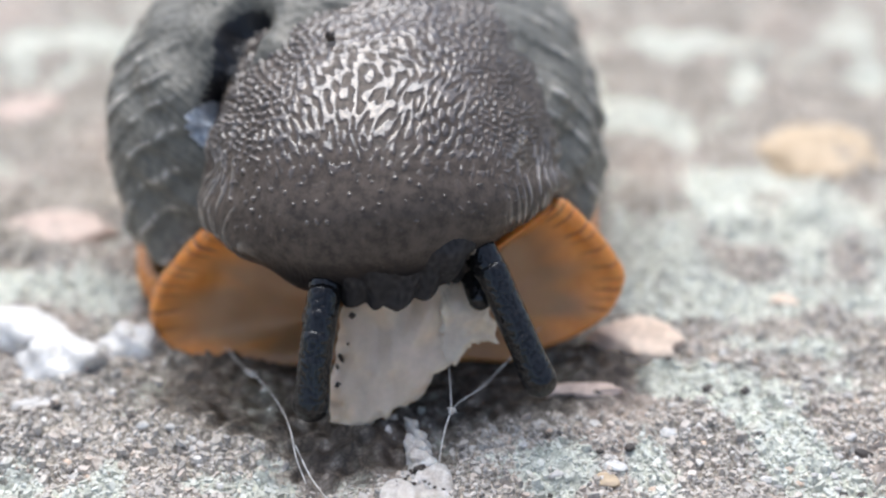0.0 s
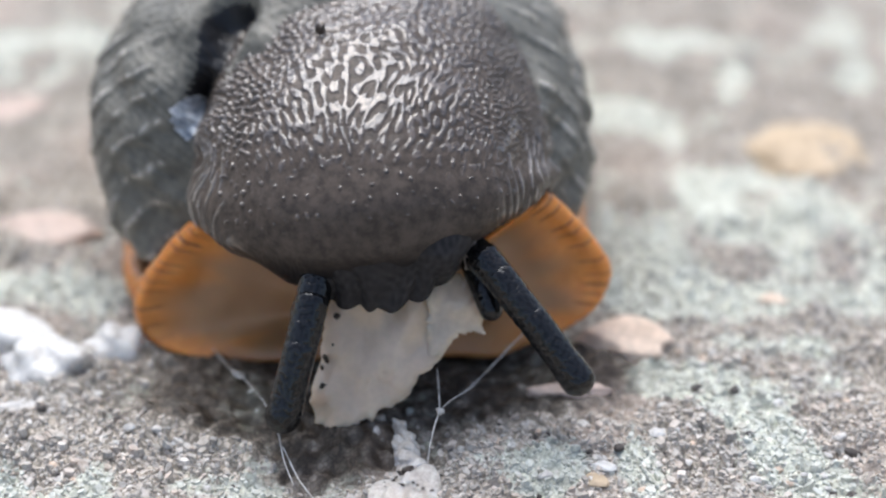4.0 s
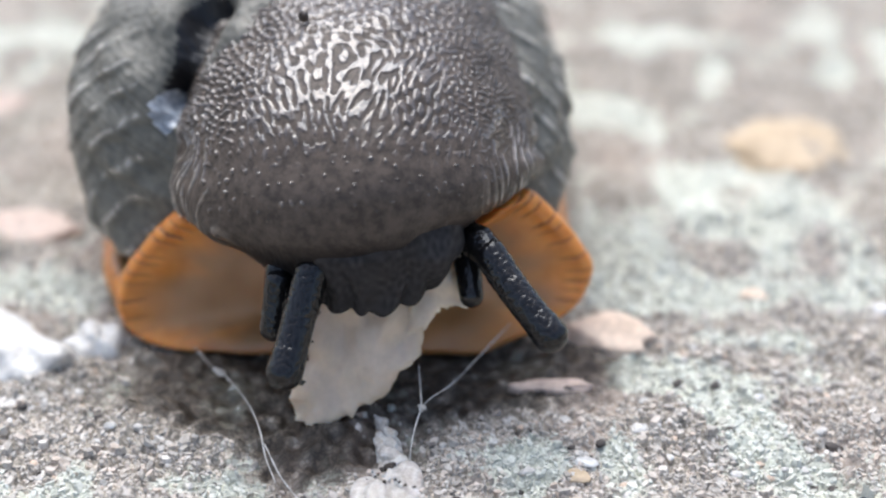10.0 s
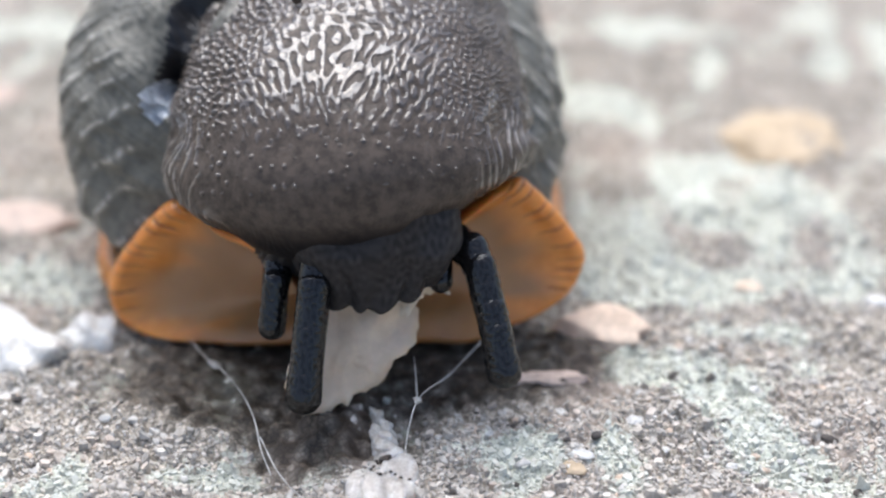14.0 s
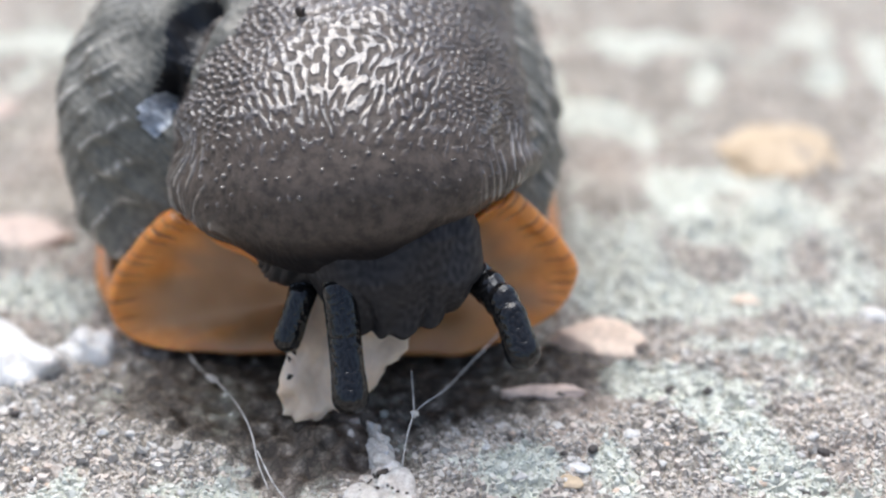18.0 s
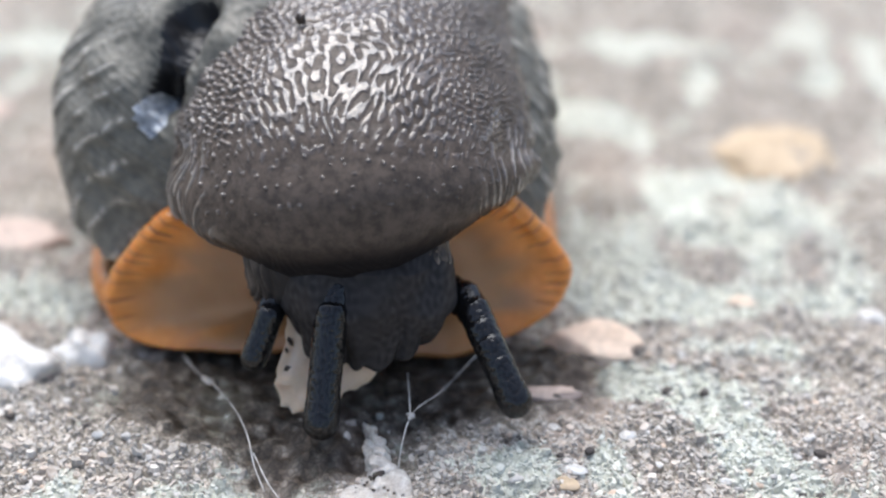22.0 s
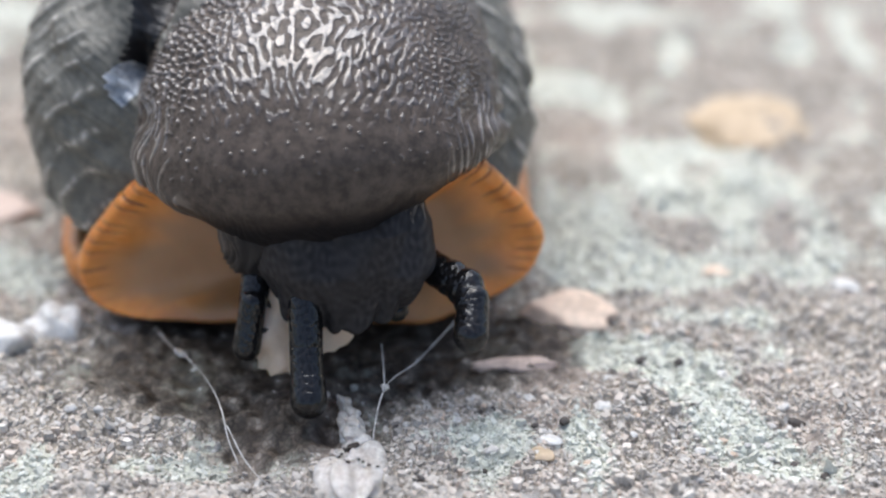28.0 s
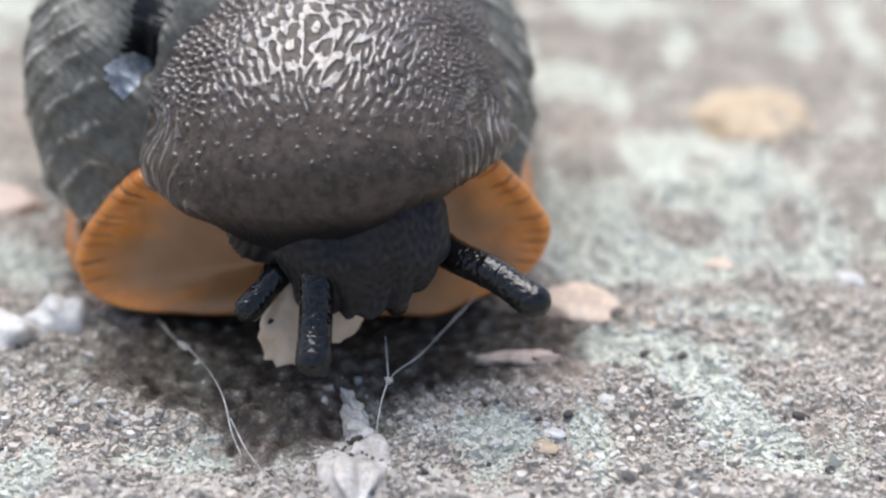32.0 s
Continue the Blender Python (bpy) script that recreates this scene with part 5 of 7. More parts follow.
    walk(left_stalk[2], [
        (0, stalk((-2.76, -6.73, 3.80), (-2.67, -6.28, 4.69))),
        (1, stalk((-2.75, -6.63, 4.74), (-2.60, -6.09, 5.44))),
        (2, stalk((-2.48, -6.63, 4.93), (-2.43, -6.08, 5.59))),
        (3, stalk((-2.70, -6.65, 4.43), (-2.61, -6.14, 5.21))),
        (4, stalk((-3.22, -6.72, 3.39), (-2.96, -6.30, 4.34))),
        (4.5, stalk((-3.55, -6.70, 3.10), (-3.15, -6.29, 4.14))),
        (6.5, stalk((-2.63, -6.73, 3.10), (-2.30, -6.34, 4.23))),
        (7, stalk((-2.69, -6.65, 4.64), (-2.31, -6.17, 5.46))),
        (8, stalk((-2.34, -6.62, 5.39), (-2.03, -6.08, 6.01))),
        (9, stalk((-2.59, -6.51, 5.52), (-2.33, -5.91, 6.10))),
        (10, stalk((-2.35, -6.51, 5.01), (-2.14, -5.93, 5.70))),
        (11, stalk((-1.66, -6.58, 4.66), (-1.54, -6.04, 5.43))),
        (12, stalk((-1.19, -6.56, 4.23), (-1.12, -6.00, 4.97))),
        (13, stalk((-1.01, -6.46, 4.21), (-1.04, -5.86, 4.92))),
        (14, stalk((-1.54, -6.58, 3.67), (-1.45, -6.07, 4.53))),
        (14.5, stalk((-1.42, -6.52, 3.36), (-1.32, -5.96, 4.14))),
        (16.5, stalk((-0.44, -6.57, 4.07), (-0.49, -6.02, 4.83))),
        (17, stalk((-0.12, -6.54, 4.15), (-0.22, -5.99, 4.95))),
        (18, stalk((0.40, -6.48, 4.17), (0.30, -5.90, 4.91))),
        (19, stalk((0.30, -6.60, 3.70), (0.32, -6.07, 4.49))),
        (20, stalk((-0.20, -6.54, 2.86), (-0.07, -5.99, 3.67))),
        (21, stalk((-0.69, -6.54, 2.80), (-0.56, -5.99, 3.61))),
        (22, stalk((-0.52, -6.56, 3.13), (-0.43, -6.03, 3.96))),
        (22.5, stalk((-0.81, -6.56, 3.11), (-0.74, -6.00, 3.85))),
        (23, stalk((-1.45, -6.58, 3.36), (-1.36, -6.02, 4.04))),
        (24, stalk((-1.63, -6.49, 2.67), (-1.56, -5.90, 3.34))),
        (25, stalk((-2.14, -6.52, 2.15), (-2.11, -5.94, 2.85))),
        (25.5, stalk((-1.80, -6.51, 2.04), (-1.77, -5.93, 2.74))),
        (27.5, stalk((-0.66, -6.53, 1.94), (-0.63, -5.96, 2.66))),
        (28, stalk((-0.10, -6.46, 2.41), (-0.15, -5.85, 3.04))),
        (29, stalk((0.48, -6.47, 2.49), (0.45, -5.84, 3.03))),
        (30, stalk((0.46, -6.50, 2.95), (0.45, -5.89, 3.53))),
        (31, stalk((0.42, -6.47, 3.51), (0.42, -5.84, 4.05))),
        (31.5, stalk((0.22, -6.55, 3.70), (0.23, -5.95, 4.25))),
        (32, stalk((0.10, -6.46, 3.90), (0.12, -5.83, 4.42))),
    ])
    walk(left_stalk[3], [
        (0, stalk((-2.67, -6.28, 4.69), (-2.56, -5.72, 5.50))),
        (1, stalk((-2.60, -6.09, 5.44), (-2.45, -5.51, 6.10))),
        (2, stalk((-2.43, -6.08, 5.59), (-2.36, -5.49, 6.21))),
        (3, stalk((-2.61, -6.14, 5.21), (-2.50, -5.57, 5.94))),
        (4, stalk((-2.96, -6.30, 4.34), (-2.71, -5.76, 5.23))),
        (4.5, stalk((-3.15, -6.29, 4.14), (-2.76, -5.77, 5.14))),
        (6.5, stalk((-2.30, -6.34, 4.23), (-1.97, -5.84, 5.31))),
        (7, stalk((-2.31, -6.17, 5.46), (-1.95, -5.63, 6.25))),
        (8, stalk((-2.03, -6.08, 6.01), (-1.76, -5.50, 6.61))),
        (9, stalk((-2.33, -5.91, 6.10), (-2.07, -5.36, 6.72))),
        (10, stalk((-2.14, -5.93, 5.70), (-1.90, -5.40, 6.41))),
        (11, stalk((-1.54, -6.04, 5.43), (-1.38, -5.49, 6.19))),
        (12, stalk((-1.12, -6.00, 4.97), (-1.08, -5.45, 5.72))),
        (13, stalk((-1.04, -5.86, 4.92), (-1.04, -5.35, 5.70))),
        (14, stalk((-1.45, -6.07, 4.53), (-1.35, -5.53, 5.37))),
        (14.5, stalk((-1.32, -5.96, 4.14), (-1.22, -5.44, 4.95))),
        (16.5, stalk((-0.49, -6.02, 4.83), (-0.51, -5.47, 5.58))),
        (17, stalk((-0.22, -5.99, 4.95), (-0.28, -5.46, 5.76))),
        (18, stalk((0.30, -5.90, 4.91), (0.20, -5.38, 5.70))),
        (19, stalk((0.32, -6.07, 4.49), (0.29, -5.51, 5.26))),
        (20, stalk((-0.07, -5.99, 3.67), (0.04, -5.46, 4.48))),
        (21, stalk((-0.56, -5.99, 3.61), (-0.44, -5.46, 4.42))),
        (22, stalk((-0.43, -6.03, 3.96), (-0.34, -5.49, 4.79))),
        (22.5, stalk((-0.74, -6.00, 3.85), (-0.65, -5.45, 4.60))),
        (23, stalk((-1.36, -6.02, 4.04), (-1.25, -5.45, 4.72))),
        (24, stalk((-1.56, -5.90, 3.34), (-1.53, -5.36, 4.05))),
        (25, stalk((-2.11, -5.94, 2.85), (-2.09, -5.40, 3.58))),
        (25.5, stalk((-1.77, -5.93, 2.74), (-1.71, -5.39, 3.46))),
        (27.5, stalk((-0.63, -5.96, 2.66), (-0.60, -5.42, 3.39))),
        (28, stalk((-0.15, -5.85, 3.04), (-0.18, -5.31, 3.74))),
        (29, stalk((0.45, -5.84, 3.03), (0.40, -5.29, 3.65))),
        (30, stalk((0.45, -5.89, 3.53), (0.46, -5.33, 4.16))),
        (31, stalk((0.42, -5.84, 4.05), (0.43, -5.29, 4.67))),
        (31.5, stalk((0.23, -5.95, 4.25), (0.24, -5.36, 4.81))),
        (32, stalk((0.12, -5.83, 4.42), (0.15, -5.27, 5.03))),
    ])
    walk(left_stalk[4], [
        (0, stalk((-2.56, -5.72, 5.50), (-2.44, -5.10, 6.27))),
        (1, stalk((-2.45, -5.51, 6.10), (-2.30, -4.91, 6.74))),
        (2, stalk((-2.36, -5.49, 6.21), (-2.30, -4.87, 6.80))),
        (3, stalk((-2.50, -5.57, 5.94), (-2.37, -4.98, 6.65))),
        (4, stalk((-2.71, -5.76, 5.23), (-2.46, -5.17, 6.10))),
        (4.5, stalk((-2.76, -5.77, 5.14), (-2.36, -5.24, 6.13))),
        (6.5, stalk((-1.97, -5.84, 5.31), (-1.64, -5.29, 6.38))),
        (7, stalk((-1.95, -5.63, 6.25), (-1.62, -5.07, 7.05))),
        (8, stalk((-1.76, -5.50, 6.61), (-1.51, -4.89, 7.19))),
        (9, stalk((-2.07, -5.36, 6.72), (-1.81, -4.82, 7.35))),
        (10, stalk((-1.90, -5.40, 6.41), (-1.67, -4.87, 7.13))),
        (11, stalk((-1.38, -5.49, 6.19), (-1.20, -4.94, 6.94))),
        (12, stalk((-1.08, -5.45, 5.72), (-1.06, -4.91, 6.47))),
        (13, stalk((-1.04, -5.35, 5.70), (-1.04, -4.85, 6.48))),
        (14, stalk((-1.35, -5.53, 5.37), (-1.25, -5.00, 6.23))),
        (14.5, stalk((-1.22, -5.44, 4.95), (-1.13, -4.93, 5.77))),
        (16.5, stalk((-0.51, -5.47, 5.58), (-0.53, -4.92, 6.33))),
        (17, stalk((-0.28, -5.46, 5.76), (-0.30, -4.94, 6.59))),
        (18, stalk((0.20, -5.38, 5.70), (0.09, -4.88, 6.49))),
        (19, stalk((0.29, -5.51, 5.26), (0.23, -4.96, 6.03))),
        (20, stalk((0.04, -5.46, 4.48), (0.14, -4.95, 5.31))),
        (21, stalk((-0.44, -5.46, 4.42), (-0.32, -4.95, 5.25))),
        (22, stalk((-0.34, -5.49, 4.79), (-0.23, -4.97, 5.63))),
        (22.5, stalk((-0.65, -5.45, 4.60), (-0.56, -4.91, 5.35))),
        (23, stalk((-1.25, -5.45, 4.72), (-1.13, -4.88, 5.38))),
        (24, stalk((-1.53, -5.36, 4.05), (-1.50, -4.84, 4.78))),
        (25, stalk((-2.09, -5.40, 3.58), (-2.08, -4.87, 4.31))),
        (25.5, stalk((-1.71, -5.39, 3.46), (-1.63, -4.86, 4.19))),
        (27.5, stalk((-0.60, -5.42, 3.39), (-0.56, -4.88, 4.13))),
        (28, stalk((-0.18, -5.31, 3.74), (-0.21, -4.80, 4.45))),
        (29, stalk((0.40, -5.29, 3.65), (0.35, -4.75, 4.28))),
        (30, stalk((0.46, -5.33, 4.16), (0.48, -4.78, 4.79))),
        (31, stalk((0.43, -5.29, 4.67), (0.43, -4.75, 5.30))),
        (31.5, stalk((0.24, -5.36, 4.81), (0.25, -4.76, 5.37))),
        (32, stalk((0.15, -5.27, 5.03), (0.17, -4.73, 5.66))),
    ])
    walk(left_stalk[5], [
        (0, stalk((-2.44, -5.10, 6.27), (-2.32, -4.37, 6.93))),
        (1, stalk((-2.30, -4.91, 6.74), (-2.17, -4.21, 7.28))),
        (2, stalk((-2.30, -4.87, 6.80), (-2.24, -4.16, 7.28))),
        (3, stalk((-2.37, -4.98, 6.65), (-2.25, -4.27, 7.25))),
        (4, stalk((-2.46, -5.17, 6.10), (-2.25, -4.46, 6.87))),
        (4.5, stalk((-2.36, -5.24, 6.13), (-2.00, -4.57, 7.04))),
        (6.5, stalk((-1.64, -5.29, 6.38), (-1.33, -4.63, 7.37))),
        (7, stalk((-1.62, -5.07, 7.05), (-1.33, -4.39, 7.75))),
        (8, stalk((-1.51, -4.89, 7.19), (-1.30, -4.19, 7.67))),
        (9, stalk((-1.81, -4.82, 7.35), (-1.60, -4.16, 7.88))),
        (10, stalk((-1.67, -4.87, 7.13), (-1.47, -4.22, 7.74))),
        (11, stalk((-1.20, -4.94, 6.94), (-1.04, -4.27, 7.59))),
        (12, stalk((-1.06, -4.91, 6.47), (-1.04, -4.24, 7.11))),
        (13, stalk((-1.04, -4.85, 6.48), (-1.03, -4.22, 7.16))),
        (14, stalk((-1.25, -5.00, 6.23), (-1.16, -4.34, 6.98))),
        (14.5, stalk((-1.13, -4.93, 5.77), (-1.04, -4.28, 6.48))),
        (16.5, stalk((-0.53, -4.92, 6.33), (-0.54, -4.25, 6.98))),
        (17, stalk((-0.30, -4.94, 6.59), (-0.31, -4.29, 7.31))),
        (18, stalk((0.09, -4.88, 6.49), (-0.01, -4.25, 7.18))),
        (19, stalk((0.23, -4.96, 6.03), (0.16, -4.28, 6.69))),
        (20, stalk((0.14, -4.95, 5.31), (0.23, -4.30, 6.04))),
        (21, stalk((-0.32, -4.95, 5.25), (-0.22, -4.30, 5.98))),
        (22, stalk((-0.23, -4.97, 5.63), (-0.14, -4.32, 6.37))),
        (22.5, stalk((-0.56, -4.91, 5.35), (-0.48, -4.24, 5.99))),
        (23, stalk((-1.13, -4.88, 5.38), (-1.03, -4.19, 5.93))),
        (24, stalk((-1.50, -4.84, 4.78), (-1.49, -4.19, 5.39))),
        (25, stalk((-2.08, -4.87, 4.31), (-2.08, -4.21, 4.94))),
        (25.5, stalk((-1.63, -4.86, 4.19), (-1.56, -4.21, 4.81))),
        (27.5, stalk((-0.56, -4.88, 4.13), (-0.53, -4.22, 4.76))),
        (28, stalk((-0.21, -4.80, 4.45), (-0.24, -4.16, 5.05))),
        (29, stalk((0.35, -4.75, 4.28), (0.30, -4.10, 4.79))),
        (30, stalk((0.48, -4.78, 4.79), (0.50, -4.12, 5.31))),
        (31, stalk((0.43, -4.75, 5.30), (0.44, -4.09, 5.80))),
        (31.5, stalk((0.25, -4.76, 5.37), (0.26, -4.08, 5.81))),
        (32, stalk((0.17, -4.73, 5.66), (0.19, -4.08, 6.16))),
    ])
    walk(left_stalk[6], [
        (0, stalk((-2.32, -4.37, 6.93), (-2.25, -3.47, 7.32))),
        (1, stalk((-2.17, -4.21, 7.28), (-2.10, -3.37, 7.57))),
        (2, stalk((-2.24, -4.16, 7.28), (-2.21, -3.34, 7.53))),
        (3, stalk((-2.25, -4.27, 7.25), (-2.19, -3.41, 7.59))),
        (4, stalk((-2.25, -4.46, 6.87), (-2.11, -3.53, 7.35))),
        (4.5, stalk((-2.00, -4.57, 7.04), (-1.74, -3.61, 7.68))),
        (6.5, stalk((-1.33, -4.63, 7.37), (-1.11, -3.65, 8.08))),
        (7, stalk((-1.33, -4.39, 7.75), (-1.15, -3.48, 8.19))),
        (8, stalk((-1.30, -4.19, 7.67), (-1.19, -3.36, 7.93))),
        (9, stalk((-1.60, -4.16, 7.88), (-1.48, -3.35, 8.16))),
        (10, stalk((-1.47, -4.22, 7.74), (-1.35, -3.38, 8.09))),
        (11, stalk((-1.04, -4.27, 7.59), (-0.95, -3.41, 7.97))),
        (12, stalk((-1.04, -4.24, 7.11), (-1.03, -3.39, 7.47))),
        (13, stalk((-1.03, -4.22, 7.16), (-1.03, -3.39, 7.56))),
        (14, stalk((-1.16, -4.34, 6.98), (-1.11, -3.46, 7.44))),
        (14.5, stalk((-1.04, -4.28, 6.48), (-0.99, -3.42, 6.92))),
        (16.5, stalk((-0.54, -4.25, 6.98), (-0.55, -3.40, 7.35))),
        (17, stalk((-0.31, -4.29, 7.31), (-0.33, -3.43, 7.75))),
        (18, stalk((-0.01, -4.25, 7.18), (-0.06, -3.40, 7.59))),
        (19, stalk((0.16, -4.28, 6.69), (0.13, -3.42, 7.08))),
        (20, stalk((0.23, -4.30, 6.04), (0.28, -3.43, 6.48))),
        (21, stalk((-0.22, -4.30, 5.98), (-0.16, -3.43, 6.42))),
        (22, stalk((-0.14, -4.32, 6.37), (-0.08, -3.44, 6.82))),
        (22.5, stalk((-0.48, -4.24, 5.99), (-0.43, -3.40, 6.35))),
        (23, stalk((-1.03, -4.19, 5.93), (-0.98, -3.36, 6.24))),
        (24, stalk((-1.49, -4.19, 5.39), (-1.47, -3.36, 5.73))),
        (25, stalk((-2.08, -4.21, 4.94), (-2.08, -3.38, 5.29))),
        (25.5, stalk((-1.56, -4.21, 4.81), (-1.53, -3.37, 5.16))),
        (27.5, stalk((-0.53, -4.22, 4.76), (-0.51, -3.38, 5.12))),
        (28, stalk((-0.24, -4.16, 5.05), (-0.25, -3.35, 5.37))),
        (29, stalk((0.30, -4.10, 4.79), (0.28, -3.31, 5.05))),
        (30, stalk((0.50, -4.12, 5.31), (0.51, -3.32, 5.58))),
        (31, stalk((0.44, -4.09, 5.80), (0.44, -3.31, 6.07))),
        (31.5, stalk((0.26, -4.08, 5.81), (0.27, -3.30, 6.03))),
        (32, stalk((0.19, -4.08, 6.16), (0.20, -3.30, 6.41))),
    ])
    walk(left_stalk[7], [
        (0, stalk((-2.25, -3.47, 7.32), (-2.21, -2.50, 7.55))),
        (1, stalk((-2.10, -3.37, 7.57), (-2.05, -2.50, 7.75))),
        (2, stalk((-2.21, -3.34, 7.53), (-2.19, -2.50, 7.70))),
        (3, stalk((-2.19, -3.41, 7.59), (-2.15, -2.50, 7.80))),
        (4, stalk((-2.11, -3.53, 7.35), (-2.02, -2.50, 7.64))),
        (4.5, stalk((-1.74, -3.61, 7.68), (-1.58, -2.50, 8.07))),
        (6.5, stalk((-1.11, -3.65, 8.08), (-0.98, -2.50, 8.51))),
        (7, stalk((-1.15, -3.48, 8.19), (-1.04, -2.50, 8.46))),
        (8, stalk((-1.19, -3.36, 7.93), (-1.12, -2.50, 8.09))),
        (9, stalk((-1.48, -3.35, 8.16), (-1.40, -2.50, 8.36))),
        (10, stalk((-1.35, -3.38, 8.09), (-1.27, -2.50, 8.34))),
        (11, stalk((-0.95, -3.41, 7.97), (-0.89, -2.50, 8.22))),
        (12, stalk((-1.03, -3.39, 7.47), (-1.02, -2.50, 7.72))),
        (13, stalk((-1.03, -3.39, 7.56), (-1.02, -2.50, 7.84))),
        (14, stalk((-1.11, -3.46, 7.44), (-1.07, -2.50, 7.75))),
        (14.5, stalk((-0.99, -3.42, 6.92), (-0.96, -2.50, 7.21))),
        (16.5, stalk((-0.55, -3.40, 7.35), (-0.55, -2.50, 7.60))),
        (17, stalk((-0.33, -3.43, 7.75), (-0.34, -2.50, 8.04))),
        (18, stalk((-0.06, -3.40, 7.59), (-0.10, -2.50, 7.88))),
        (19, stalk((0.13, -3.42, 7.08), (0.12, -2.50, 7.33))),
        (20, stalk((0.28, -3.43, 6.48), (0.32, -2.50, 6.78))),
        (21, stalk((-0.16, -3.43, 6.42), (-0.11, -2.50, 6.72))),
        (22, stalk((-0.08, -3.44, 6.82), (-0.05, -2.50, 7.12))),
        (22.5, stalk((-0.43, -3.40, 6.35), (-0.40, -2.50, 6.60))),
        (23, stalk((-0.98, -3.36, 6.24), (-0.94, -2.50, 6.44))),
        (24, stalk((-1.47, -3.36, 5.73), (-1.46, -2.50, 5.97))),
        (25, stalk((-2.08, -3.38, 5.29), (-2.07, -2.50, 5.53))),
        (25.5, stalk((-1.53, -3.37, 5.16), (-1.50, -2.50, 5.40))),
        (27.5, stalk((-0.51, -3.38, 5.12), (-0.50, -2.50, 5.36))),
        (28, stalk((-0.25, -3.35, 5.37), (-0.26, -2.50, 5.61))),
        (29, stalk((0.28, -3.31, 5.05), (0.26, -2.50, 5.24))),
        (30, stalk((0.51, -3.32, 5.58), (0.52, -2.50, 5.77))),
        (31, stalk((0.44, -3.31, 6.07), (0.45, -2.50, 6.25))),
        (31.5, stalk((0.27, -3.30, 6.03), (0.27, -2.50, 6.18))),
        (32, stalk((0.20, -3.30, 6.41), (0.21, -2.50, 6.60))),
    ])
    walk(right_stalk[0], [
        (0, stalk((7.45, -6.13, 2.52), (7.02, -5.66, 3.39))),
        (1, stalk((7.78, -6.20, 3.31), (7.30, -5.66, 4.01))),
        (2, stalk((8.30, -6.21, 3.62), (7.75, -5.67, 4.25))),
        (3, stalk((7.81, -6.16, 2.92), (7.33, -5.66, 3.70))),
        (4, stalk((9.76, -6.07, 2.70), (9.05, -5.66, 3.56))),
        (4.5, stalk((11.26, -6.05, 3.48), (10.30, -5.65, 4.18))),
        (6.5, stalk((12.29, -6.07, 5.70), (11.26, -5.66, 6.13))),
        (7, stalk((11.26, -6.13, 6.26), (10.39, -5.67, 6.67))),
        (8, stalk((9.95, -6.23, 6.46), (9.34, -5.71, 6.90))),
        (9, stalk((9.69, -6.24, 5.88), (9.09, -5.70, 6.30))),
        (10, stalk((9.34, -6.23, 4.85), (8.78, -5.70, 5.36))),
        (11, stalk((8.99, -6.25, 4.76), (8.53, -5.70, 5.33))),
        (12, stalk((7.81, -6.28, 4.26), (7.52, -5.70, 4.87))),
        (13, stalk((7.23, -6.19, 3.03), (7.07, -5.71, 3.84))),
        (14, stalk((7.25, -6.17, 2.34), (7.05, -5.70, 3.18))),
        (14.5, stalk((8.72, -6.17, 2.75), (8.27, -5.69, 3.49))),
        (16.5, stalk((7.69, -6.23, 3.22), (7.40, -5.70, 3.91))),
        (17, stalk((8.13, -6.24, 3.89), (7.87, -5.74, 4.57))),
        (18, stalk((8.27, -6.28, 4.19), (7.99, -5.75, 4.80))),
        (19, stalk((9.07, -6.24, 3.50), (8.55, -5.71, 4.02))),
        (20, stalk((9.55, -6.18, 2.54), (8.96, -5.72, 3.11))),
        (21, stalk((8.79, -6.18, 1.50), (8.32, -5.72, 2.18))),
        (22, stalk((8.21, -6.21, 1.70), (7.84, -5.73, 2.38))),
        (22.5, stalk((6.98, -6.27, 1.43), (6.83, -5.77, 2.08))),
        (23, stalk((5.17, -6.30, 1.50), (5.29, -5.77, 2.11))),
        (24, stalk((5.34, -6.36, 2.33), (5.45, -5.77, 2.87))),
        (25, stalk((5.04, -6.31, 1.82), (5.17, -5.74, 2.45))),
        (25.5, stalk((6.02, -6.31, 2.13), (6.05, -5.75, 2.76))),
        (27.5, stalk((6.87, -6.42, 3.08), (6.94, -5.75, 3.51))),
        (28, stalk((7.01, -6.40, 3.72), (7.05, -5.77, 4.21))),
        (29, stalk((7.59, -6.47, 4.84), (7.60, -5.78, 5.20))),
        (30, stalk((8.08, -6.51, 6.11), (7.97, -5.77, 6.27))),
        (31, stalk((9.53, -6.30, 6.19), (8.96, -5.75, 6.43))),
        (31.5, stalk((9.88, -6.26, 5.59), (9.25, -5.73, 5.88))),
        (32, stalk((10.11, -6.29, 5.34), (9.48, -5.71, 5.55))),
    ])
